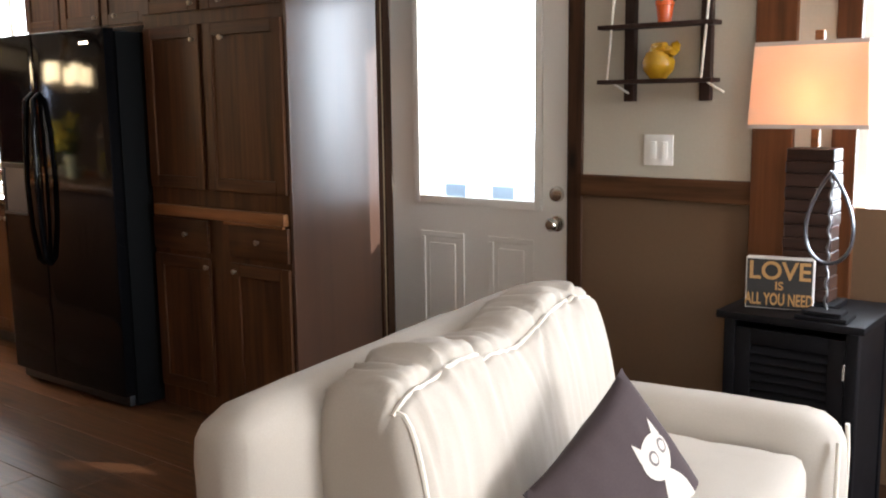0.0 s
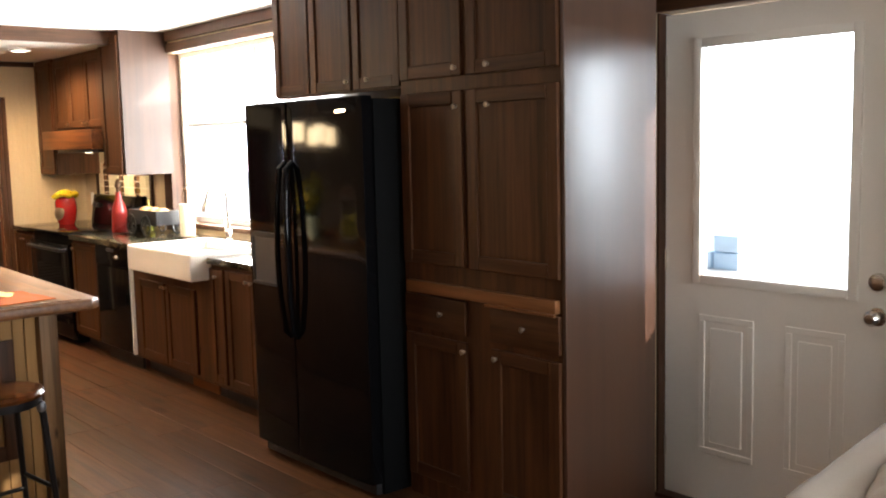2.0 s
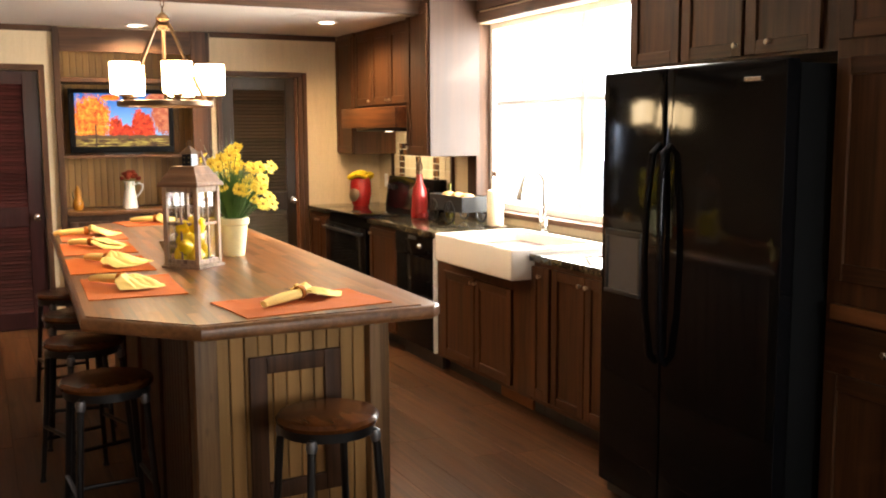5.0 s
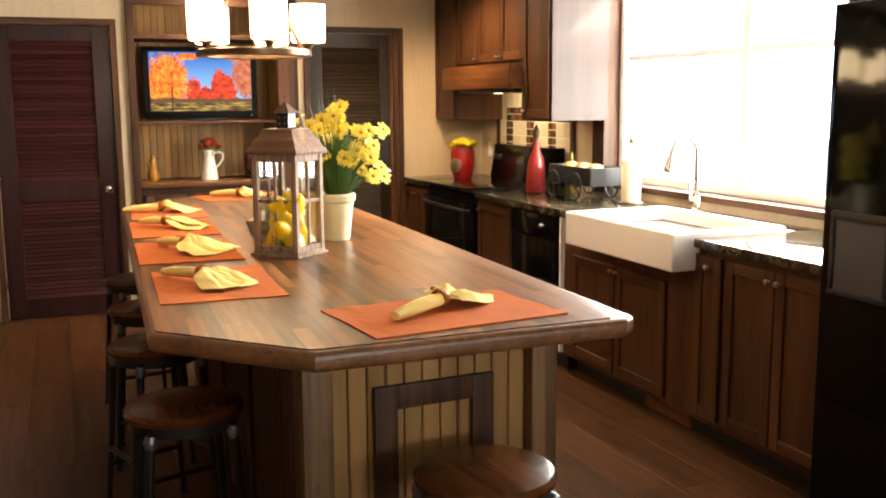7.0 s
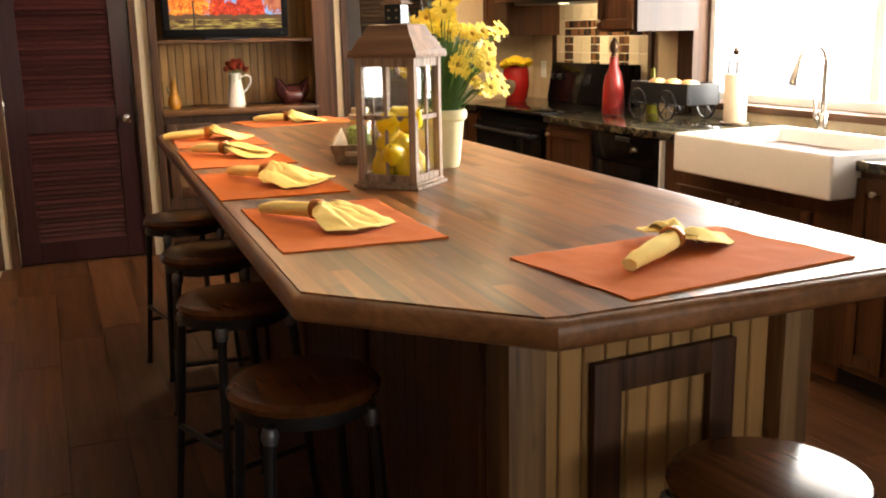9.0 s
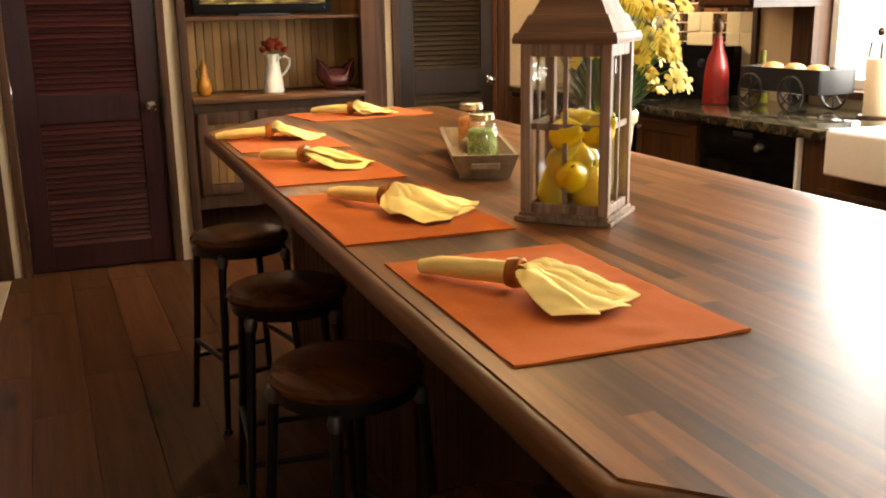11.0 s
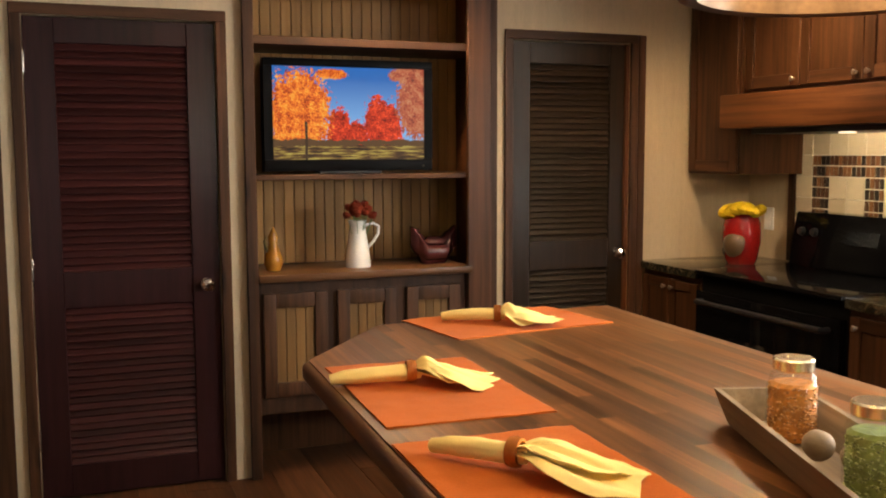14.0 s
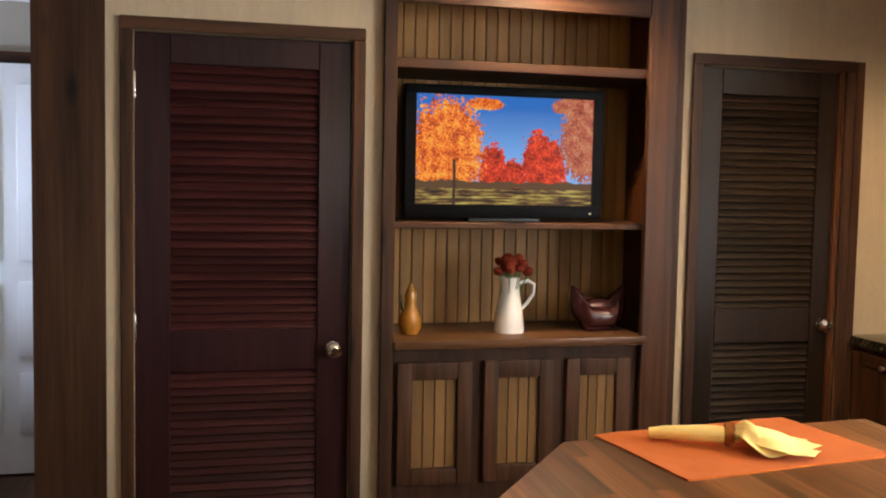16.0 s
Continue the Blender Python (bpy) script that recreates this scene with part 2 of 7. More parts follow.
PANE = thin_glass("window_pane")


def granite():
    m, nt, b = mat("dark_green_granite", 0.09, 0, 0.55)
    v = coords(nt)
    n1 = node(nt, "ShaderNodeTexNoise", Scale=14.0, Detail=6.0, Roughness=0.7, Distortion=1.6)
    n2 = node(nt, "ShaderNodeTexVoronoi", Scale=160.0)
    nt.links.new(v, n1.inputs[0])
    nt.links.new(v, n2.inputs[0])
    c = ramp(nt, n1.outputs[0], [(0.35, (0.010, 0.011, 0.008)), (0.52, (0.035, 0.030, 0.018)), (0.62, (0.16, 0.12, 0.07)), (0.70, (0.02, 0.02, 0.014))])
    sp = ramp(nt, n2.outputs["Distance"], [(0.0, (1.6, 1.5, 1.3)), (0.3, (0.8, 0.8, 0.8))])
    nt.links.new(mixc(nt, 1.0, c, sp, "MULTIPLY"), b.inputs["Base Color"])
    return m


GRANITE = granite()

# ---- mesh helpers ----


def block(bm, x0, x1, y0, y1, z0, z1):
    vs = [bm.verts.new((x, y, z)) for z in (z0, z1) for y in (y0, y1) for x in (x0, x1)]
    for f in ((0, 2, 3, 1), (4, 5, 7, 6), (0, 1, 5, 4), (1, 3, 7, 5), (3, 2, 6, 7), (2, 0, 4, 6)):
        bm.faces.new([vs[i] for i in f])
    return vs


def box(x0, x1, y0, y1, z0, z1, bevel=0.0, segs=2):
    bm = bmesh.new()
    block(bm, x0, x1, y0, y1, z0, z1)
    if bevel:
        bmesh.ops.bevel(bm, geom=bm.edges[:], offset=bevel, segments=segs, profile=0.6, affect="EDGES")
    return bm


def lathe(profile, n=24, close=False):
    """A turned shape from (radius, height) pairs."""
    bm = bmesh.new()
    rings = []
    for r, z in profile:
        if r < 1e-5:
            rings.append([bm.verts.new((0, 0, z))])
        else:
            rings.append([bm.verts.new((r * math.cos(2 * math.pi * k / n), r * math.sin(2 * math.pi * k / n), z)) for k in range(n)])
    for a, b in zip(rings, rings[1:]):
        for k in range(n):
            q = (k + 1) % n
            if len(a) == 1 and len(b) == 1:
                continue
            if len(a) == 1:
                bm.faces.new((a[0], b[q], b[k]))
            elif len(b) == 1:
                bm.faces.new((a[k], a[q], b[0]))
            else:
                bm.faces.new((a[k], a[q], b[q], b[k]))
    bmesh.ops.recalc_face_normals(bm, faces=bm.faces[:])
    return bm


def tube(points, radius, n=10, bm=None, flat=1.0):
    """A round bar along a line of points; radius may be one number or one a point."""
    bm = bm or bmesh.new()
    pts = [Vector(p) for p in points]
    rad = radius if isinstance(radius, (list, tuple)) else [radius] * len(pts)
    side, rings = None, []
    for i, p in enumerate(pts):
        d = (pts[min(i + 1, len(pts) - 1)] - pts[max(i - 1, 0)]).normalized()
        if side is None:
            side = d.cross(Vector((0, 0, 1)) if abs(d.z) < 0.9 else Vector((1, 0, 0))).normalized()
        side = (side - d * side.dot(d)).normalized()
        up = d.cross(side)
        rings.append([bm.verts.new(p + rad[i] * (math.cos(2 * math.pi * k / n) * side + flat * math.sin(2 * math.pi * k / n) * up)) for k in range(n)])
    for a, b in zip(rings, rings[1:]):
        for k in range(n):
            bm.faces.new((a[k], a[(k + 1) % n], b[(k + 1) % n], b[k]))
    bm.faces.new(list(reversed(rings[0])))
    bm.faces.new(rings[-1])
    return bm


def prism(outline, z0, z1, bevel=0.0, segs=3):
    """An upright slab over an outline of (x, y) corners."""
    bm = bmesh.new()
    lo = [bm.verts.new((x, y, z0)) for x, y in outline]
    hi = [bm.verts.new((x, y, z1)) for x, y in outline]
    bm.faces.new(list(reversed(lo)))
    bm.faces.new(hi)
    n = len(lo)
    rim = []
    for k in range(n):
        f = bm.faces.new((lo[k], lo[(k + 1) % n], hi[(k + 1) % n], hi[k]))
        rim += [e for e in f.edges if abs(e.verts[0].co.z - e.verts[1].co.z) < 1e-6]
    bmesh.ops.recalc_face_normals(bm, faces=bm.faces[:])
    if bevel:
        bmesh.ops.bevel(bm, geom=list(set(rim)), offset=bevel, segments=segs, profile=0.6, affect="EDGES")
    return bm


def moved(bm, m):
    bmesh.ops.transform(bm, matrix=m, verts=bm.verts[:])
    return bm


def joined(*bms):
    out = bmesh.new()
    for b in bms:
        me = bpy.data.meshes.new("tmp")
        b.to_mesh(me)
        b.free()
        out.from_mesh(me)
        bpy.data.meshes.remove(me)
    return out


def mesh_of(name, bm, material, smooth=35):
    me = bpy.data.meshes.new(name)
    bm.to_mesh(me)
    bm.free()
    me.materials.append(material)
    if smooth:
        me.shade_smooth()
        me.set_sharp_from_angle(angle=radians(smooth))
    return me


def thing(name, m, label, category, group="", kind=""):
    ob = new(name)
    ob.empty_display_size = 0.1
    ob.matrix_basis = m
    return tagged(ob, label, category, group, kind)


def part(name, bm, material, parent, label="", smooth=35):
    """One mesh under a thing or a part, in the parent's own frame."""
    ob = new(name, bm if isinstance(bm, bpy.types.Mesh) else mesh_of(name, bm, material, smooth))
    ob.parent = parent
    return tagged(ob, label)


def solid(name, bm, material, label, category, group="", kind="", m=None, smooth=35):
    ob = new(name, mesh_of(name, bm, material, smooth))
    if m is not None:
        ob.matrix_basis = m
    return tagged(ob, label, category, group, kind)


def structure(name, bm, material, label="", category="", smooth=0):
    return solid(name, bm, material, label, category, "", "structure", None, smooth)


def at(x, y, z, rz=0.0):
    return pose(x, y, z, 0, 0, rz)


def pierced(axis, a0, a1, t0, t1, z0, z1, holes):
    """A wall along 'x' or 'y' from a0 to a1, thick from t0 to t1, with holes (a0, a1, z0, z1)."""
    bm = bmesh.new()
    cuts = sorted({a0, a1, *[h[0] for h in holes], *[h[1] for h in holes]})
    for p, q in zip(cuts, cuts[1:]):
        mid, spans = (p + q) / 2, [(z0, z1)]
        for h in holes:
            if h[0] < mid < h[1]:
                nxt = []
                for s0, s1 in spans:
                    if h[2] > s0:
                        nxt.append((s0, min(h[2], s1)))
                    if h[3] < s1:
                        nxt.append((max(h[3], s0), s1))
                spans = nxt
        for s0, s1 in spans:
            if axis == "x":
                block(bm, p, q, t0, t1, s0, s1)
            else:
                block(bm, t0, t1, p, q, s0, s1)
    bmesh.ops.remove_doubles(bm, verts=bm.verts[:], dist=1e-5)
    return bm

# ---- the large structure ----
NY, WX, SY, EX = 4.04, -9.79, -0.62, 2.4        # inner faces of the north, west, south and east walls
TOP, LOW = 2.41, 2.31                            # main ceiling, lower ceiling at the far end
STEP = -8.10                                     # where the lower ceiling begins
DOOR_W = (-3.351, -2.350)
WIN_K = (-7.93, -5.62, 0.96, 2.25)
WIN_L = (-1.27, 1.15, 0.54, 2.08)
LD, HU, RD = (0.542, 1.288), (1.42, 2.55), (2.658, 3.297)

wall_north = structure("wall_north", pierced("x", WX - 0.16, EX + 0.16, NY, NY + 0.16, 0, TOP + 0.1, [(DOOR_W[0], DOOR_W[1], -1, 2.035), (WIN_K[0], WIN_K[1], WIN_K[2], WIN_K[3]), WIN_L]), BEIGE, "beige textured papered wall with windows and a door", "wall")
wall_west = structure("wall_west", pierced("y", 0.23, NY, WX - 0.14, WX, 0, TOP + 0.1, [(LD[0], LD[1], -1, 1.976), (HU[0], HU[1], -1, 2.27), (RD[0], RD[1], -1, 1.96)]), BEIGE, "beige grasscloth wall with two louvred doors and a built-in hutch", "wall")
# south wall is unseen; its brown was picked to darken the fridge's reflections
wall_south = structure("wall_south", pierced("x", -11.6, EX + 0.16, SY - 0.12, SY, 0, TOP + 0.1, [(-11.35, -11.05, 0.9, 2.0), (0.15, 1.75, 0.78, 2.02)]), BROWN_WALL, "plain brown wall", "wall")
wall_east = structure("wall_east", pierced("y", SY, NY, EX, EX + 0.12, 0, TOP + 0.1, [(2.5, 3.8, 0.68, 2.03)]), CREAM_WALL, "plain cream wall", "wall")
wall_hall_end = structure("wall_hall_end", box(-11.52, -11.40, SY, 0.23, 0, TOP), CREAM_WALL, "cream wall at the end of the passage", "wall")
wall_hall_side = structure("wall_hall_side", box(-11.52, WX - 0.14, 0.23, 0.33, 0, TOP), CREAM_WALL, "cream side wall of the passage", "wall")
wall_bedroom = structure("wall_closets", box(-10.75, -10.65, 0.33, NY, 0, TOP), CREAM_WALL, "plain wall behind the doors", "wall")

ceiling = structure("ceiling", box(STEP, EX + 0.16, SY - 0.12, NY + 0.16, TOP, TOP + 0.1), CEIL, "white textured ceiling", "ceiling")
ceiling_low = structure("ceiling_lower", box(-11.6, STEP, SY - 0.12, NY, LOW, TOP + 0.1), SOFFIT, "lower flat ceiling with recessed lamps", "ceiling")
floor = structure("floor", box(-11.6, EX + 0.2, SY - 0.15, NY + 0.3, -0.12, -0.004), FRIDGE_SIDE, "brown wood laminate plank floor", "floor")

# ceiling trims and beams
structure("trim_ceiling_step", box(STEP - 0.002, STEP + 0.05, SY, 3.70, TOP - 0.10, TOP - 0.002), TRIM_Y, "dark wood trim at the ceiling step", "trim")
for y in (-0.06, 1.17, 2.42):
    structure("trim_ceiling_beam", box(STEP + 0.05, EX, y - 0.045, y + 0.045, TOP - 0.035, TOP - 0.002), TRIM_X, "dark wood ceiling batten", "trim")
structure("trim_crown_north", box(-8.02, -5.25, NY - 0.03, NY - 0.003, TOP - 0.075, TOP - 0.003), TRIM_X, "dark wood crown trim", "trim")
structure("trim_crown_living", box(-3.20, EX, NY - 0.03, NY - 0.003, TOP - 0.075, TOP - 0.003), TRIM_X, "dark wood crown trim", "trim")
structure("trim_crown_west", box(WX + 0.003, WX + 0.03, 0.46, 1.395, LOW - 0.045, LOW - 0.003), TRIM_Y, "dark wood crown trim", "trim")
structure("trim_crown_west", box(WX + 0.003, WX + 0.03, 2.577, 3.64, LOW - 0.045, LOW - 0.003), TRIM_Y, "dark wood crown trim", "trim")
structure("trim_board", box(WX - 0.14, WX + 0.022, 0.222, 0.452, 0, LOW - 0.003), TRIM, "wide dark knotty board at the passage opening", "trim")

# baseboards
for x0, x1 in ((-2.28, EX),):
    structure("baseboard", box(x0, x1, NY - 0.016, NY - 0.003, 0, 0.09), TRIM_X, "dark wood baseboard", "trim")
structure("baseboard_south", box(-9.6, EX, SY + 0.003, SY + 0.016, 0, 0.09), TRIM_X, "dark wood baseboard", "trim")


def casing(name, axis, a0, a1, top, face, out, w=0.07, thick=0.02, sides=True, mv=TRIM, mh=TRIM_X):
    """Casing round a doorway: two uprights and a head on the wall's face; out: +1 or -1 along the other axis."""
    t0, t1 = sorted((face + 0.003 * out, face + thick * out))
    for nm, p, q, z0, z1, m in (("trim_upright", a0 - w, a0, 0, top, mv), ("trim_upright", a1, a1 + w, 0, top, mv), ("trim_head", a0 - w, a1 + w, top, top + w, mh)):
        bm = box(p, q, t0, t1, z0, z1, 0.003, 1) if axis == "x" else box(t0, t1, p, q, z0, z1, 0.003, 1)
        structure(nm, bm, m, "dark knotty pine door casing", "trim")


casing("door", "x", DOOR_W[0], DOOR_W[1], 2.035, NY, -1, 0.068)
structure("trim_filler", box(DOOR_W[0] - 0.20, DOOR_W[0] - 0.069, NY - 0.022, NY - 0.003, 0, TOP - 0.08, 0.003, 1), TRIM, "dark pine filler board beside the pantry", "trim")
casing("left", "y", LD[0], LD[1], 1.976, WX, 1, 0.043, 0.02, mh=TRIM_Y)
casing("right", "y", RD[0], RD[1], 1.960, WX, 1, 0.042, 0.02, mh=TRIM_Y)
structure("trim_upright", box(WX + 0.003, WX + 0.024, RD[1] + 0.0425, RD[1] + 0.082, 0, 2.000, 0.003, 1), TRIM, "dark knotty pine door casing", "trim")
structure("trim_jamb", box(WX - 0.14, WX + 0.004, RD[1] - 0.022, RD[1] - 0.001, 0, 1.955), PINE, "stained pine door jamb", "trim")
structure("trim_jamb", box(DOOR_W[0] + 0.001, DOOR_W[0] + 0.012, NY + 0.002, NY + 0.155, 0, 2.034), TRIM, "dark door jamb", "trim")
structure("trim_jamb", box(DOOR_W[1] - 0.012, DOOR_W[1] - 0.001, NY + 0.002, NY + 0.155, 0, 2.034), TRIM, "dark door jamb", "trim")
structure("door_sill", box(DOOR_W[0], DOOR_W[1], NY - 0.01, NY + 0.2, -0.003, 0.018, 0.004), TRIM_X, "dark wood threshold", "trim")

# wainscot of the living part
structure("wall_wainscot", box(-2.281, EX, NY - 0.012, NY - 0.0005, 0.09, 1.03), BROWN_WALL, "brown painted lower wall", "wall")
structure("wall_upper_living", box(-2.281, -1.275, NY - 0.008, NY - 0.0005, 1.09, TOP - 0.08), CREAM_WALL, "cream painted upper wall", "wall")
structure("trim_chair_rail", box(-2.281, -1.592, NY - 0.032, NY - 0.009, 1.020, 1.104, 0.004), RAIL, "knotty stained pine chair rail", "trim")
structure("trim_post", box(-1.592, -1.452, NY - 0.04, NY - 0.009, 0.09, TOP - 0.08, 0.003), PINE, "wide stained pine upright", "trim")
structure("trim_post", box(-1.322, -1.242, NY - 0.04, NY - 0.009, 0.09, TOP - 0.08, 0.003), PINE, "stained pine window upright", "trim")
structure("trim_window_sill", box(-1.272, 1.3, NY - 0.06, NY - 0.013, 0.44, 0.54, 0.004), RAIL, "stained pine window sill board", "trim")
structure("trim_window_head", box(-1.272, 1.3, NY - 0.03, NY - 0.005, 2.08, 2.17, 0.004), RAIL, "stained pine window head board", "trim")

# kitchen window: deep wooden reveal and casing
structure("trim_window_jamb", box(WIN_K[0] - 0.12, WIN_K[0], NY - 0.022, NY - 0.003, 0.89, 2.32, 0.003), TRIM, "dark wood window casing", "trim")
structure("trim_window_jamb", box(WIN_K[0] + 0.001, WIN_K[0] + 0.016, NY - 0.02, NY + 0.10, 0.965, 2.245), TRIM, "pine window reveal", "trim")
structure("trim_window_head", box(WIN_K[0] - 0.12, WIN_K[1] + 0.1, NY - 0.024, NY - 0.003, 2.252, 2.32, 0.003), TRIM_X, "dark wood window head", "trim")
structure("trim_window_stool", box(WIN_K[0], WIN_K[1], NY - 0.03, NY + 0.10, 0.93, 0.965, 0.004), RAIL, "pine window stool", "trim")


def sash_window(name, x0, x1, z0, z1, y, lights, rail, label):
    """White sliding-sash window with real frames, panes and bars."""
    w = thing(name, at(x0, y, z0), label, "window", "", "structure")
    W, H = x1 - x0, z1 - z0
    f = 0.045
    part("window_frame", joined(box(0, f, 0, 0.07, 0, H, 0.003, 1), box(W - f, W, 0, 0.07, 0, H, 0.003, 1), box(f, W - f, 0, 0.07, H - f, H, 0.003, 1), box(f, W - f, 0, 0.07, 0, f, 0.003, 1)), VINYL, w)
    n = lights
    cw = (W - 2 * f) / n
    for k in range(n):
        a, b = f + k * cw, f + (k + 1) * cw
        if k:
            part("mullion", box(a - 0.03, a + 0.03, 0.005, 0.065, f, H - f, 0.003, 1), VINYL, w)
        part("meeting_rail", box(a + 0.03, b - 0.03, 0.01, 0.05, rail - z0 - 0.018, rail - z0 + 0.018, 0.003, 1), VINYL, w)
        for s0, s1 in ((f, rail - z0 - 0.018), (rail - z0 + 0.018, H - f)):
            g = part("pane", box(a + 0.005, b - 0.005, 0.032, 0.035, s0, s1), PANE, w, smooth=0)
            g.visible_shadow = False
    return w


sash_window("window_1", WIN_K[0] + 0.018, WIN_K[1], WIN_K[2] + 0.006, WIN_K[3], NY + 0.085, 2, 1.70, "white vinyl double window over the sink, blown out by daylight")
sash_window("window_2", WIN_L[0], WIN_L[1], WIN_L[2], WIN_L[3], NY + 0.06, 2, 1.31, "tall white window beside the lamp table")

# unseen window, added as an opening for the south fill lamp
sash_window("fill_window", 0.15, 1.75, 0.78, 2.02, SY - 0.10, 2, 1.42, "unseen white window added behind for the fill light")

# ---- doors ----


def entry_door():
    W = DOOR_W[1] - DOOR_W[0] - 0.03
    d = thing("door_1", at(DOOR_W[0] + 0.015, NY + 0.045, 0.02), "white steel entry door with a large glass panel, closed", "door", "", "structure")
    H = 2.005
    gx0, gx1, gz0, gz1 = 0.171, W - 0.168, 0.948, 1.868
    part("leaf", pierced("x", 0, W, 0, 0.045, 0, H, [(gx0, gx1, gz0, gz1)]), WHITE, d, smooth=0)
    fr = joined(*[box(*b, 0.004, 2) for b in ((gx0 - 0.03, gx0 + 0.006, -0.014, 0.0, gz0 - 0.03, gz1 + 0.03), (gx1 - 0.006, gx1 + 0.03, -0.014, 0.0, gz0 - 0.03, gz1 + 0.03), (gx0 + 0.006, gx1 - 0.006, -0.014, 0.0, gz1 - 0.006, gz1 + 0.03), (gx0 + 0.006, gx1 - 0.006, -0.014, 0.0, gz0 - 0.03, gz0 + 0.006))])
    part("glazing_bead", fr, WHITE, d)
    g = part("pane", box(gx0 + 0.001, gx1 - 0.001, 0.018, 0.024, gz0 + 0.001, gz1 - 0.001), PANE, d, smooth=0)
    g.visible_shadow = False
    for a, b in ((0.172, 0.42), (0.556, 0.79)):
        part("pressed_panel", joined(box(a, b, -0.006, -0.0005, 0.21, 0.235, 0.002, 1), box(a, b, -0.006, -0.0005, 0.765, 0.79, 0.002, 1), box(a, a + 0.025, -0.006, -0.0005, 0.235, 0.765, 0.002, 1), box(b - 0.025, b, -0.006, -0.0005, 0.235, 0.765, 0.002, 1), box(a + 0.05, b - 0.05, -0.005, -0.0005, 0.26, 0.74, 0.004, 1)), WHITE, d)
    turn = pose(W - 0.068, 0, 0.992, 90)
    part("deadbolt", moved(lathe([(0, 0.022), (0.012, 0.024), (0.03, 0.016), (0.033, 0.0)]), turn), NICKEL, d, "brushed nickel deadbolt")
    turn = pose(W - 0.068, 0, 0.868, 90)
    part("knob", moved(lathe([(0, 0.068), (0.018, 0.066), (0.028, 0.052), (0.026, 0.038), (0.012, 0.028), (0.012, 0.010), (0.033, 0.006), (0.034, 0.0)]), turn), NICKEL, d, "brushed nickel door knob")
    for z in (0.2, 1.0, 1.8):
        part("hinge", box(-0.006, 0.006, -0.012, 0.004, z - 0.045, z + 0.045, 0.003), NICKEL, d, "steel hinge")


entry_door()


def louvre_door(name, y0, y1, top, frame_m, slat_m, u0, u1, l0, l1, label, knob_h):
    """A two-panel louvred door in the west wall, facing +x; local x runs along +y."""
    W = y1 - y0 - 0.006
    d = thing(name, pose(WX - 0.012, y0 + 0.003, 0.012, 0, 0, 90), label, "door", "", "structure")
    H = top - 0.016
    sx = 0.115 * W / 0.74
    part("stile", box(0, sx, 0, 0.038, 0, H, 0.003, 1), frame_m, d)
    part("stile", box(W - sx, W, 0, 0.038, 0, H, 0.003, 1), frame_m, d)
    part("top_rail", box(sx, W - sx, 0.001, 0.037, u1, H, 0.002, 1), frame_m, d)
    part("lock_rail", box(sx, W - sx, 0.001, 0.037, l1, u0, 0.002, 1), frame_m, d)
    part("bottom_rail", box(sx, W - sx, 0.001, 0.037, 0, l0, 0.002, 1), frame_m, d)
    part("backing", box(sx, W - sx, 0.033, 0.036, l0, u1), BLACK, d, smooth=0)
    pitch = 0.0285
    sl = mesh_of("slat", moved(box(sx - 0.004, W - sx + 0.004, -0.0035, 0.0035, -0.017, 0.017, 0.002, 1), pose(0, 0.016, 0, -32)), slat_m)
    for z0, z1 in ((l0, l1), (u0, u1)):
        n = int((z1 - z0) / pitch)
        for k in range(n):
            s = part("slat", sl, slat_m, d)
            s.location = (0, 0, z0 + (k + 0.5) * (z1 - z0) / n)
    turn = pose(W - 0.5 * sx, 0, knob_h, 90)
    part("knob", moved(lathe([(0, 0.062), (0.014, 0.060), (0.025, 0.052), (0.030, 0.044), (0.024, 0.032), (0.011, 0.026), (0.011, 0.008), (0.026, 0.006), (0.027, 0.0)], 12), turn), CRYSTAL, d, "faceted crystal-and-chrome knob", 20)
    for z in (0.25, 0.95, 1.78):
        part("hinge", box(-0.008, 0.004, -0.009, 0.002, z - 0.045, z + 0.045, 0.002), NICKEL, d, "steel hinge")


louvre_door("door_2", LD[0], LD[1], 1.974, LOUVRE_FRAME, LOUVRE, 0.936, 1.858, 0.13, 0.788, "dark mahogany louvred closet door, closed", 0.862)
louvre_door("door_3", RD[0], RD[1], 1.958, DARK_FRAME, DARK_LOUVRE, 0.985, 1.84, 0.13, 0.845, "black-brown louvred door, closed", 0.916)

hall_door = thing("door_4", pose(-11.398, -0.50, 0.012, 0, 0, 90), "white panelled door at the end of the passage", "door", "", "structure")
part("leaf", box(0, 0.72, -0.035, 0, 0, 2.0, 0.002, 1), WHITE, hall_door)
for z0, z1 in ((0.2, 0.5), (0.58, 0.95), (1.05, 1.9)):
    for a in (0.09, 0.40):
        part("raised_panel", box(a, a + 0.23, -0.042, -0.0351, z0, z1, 0.005, 2), WHITE, hall_door)
structure("trim_head", box(-11.399, -11.37, -0.57, 0.222, 2.02, 2.07), TRIM_Y, "dark wood door head", "trim")

# ---- outdoors ----
structure("ground", box(-260, 100, -60, 90, -0.75, -0.6), paint("pale_gravel", (0.66, 0.64, 0.60), 0.9, 6, 0.15, 0.4, 0.3), "pale gravel yard outside", "ground")

BACK = glow("bright_hazy_sky", (0.90, 0.95, 1.0), 7.5)
structure("backdrop", box(-240, 80, 40, 40.5, -0.6, 12), BACK, "bright hazy white distance", "backdrop")
# ---- kitchen cabinets ----
FX = 0.018     # door thickness


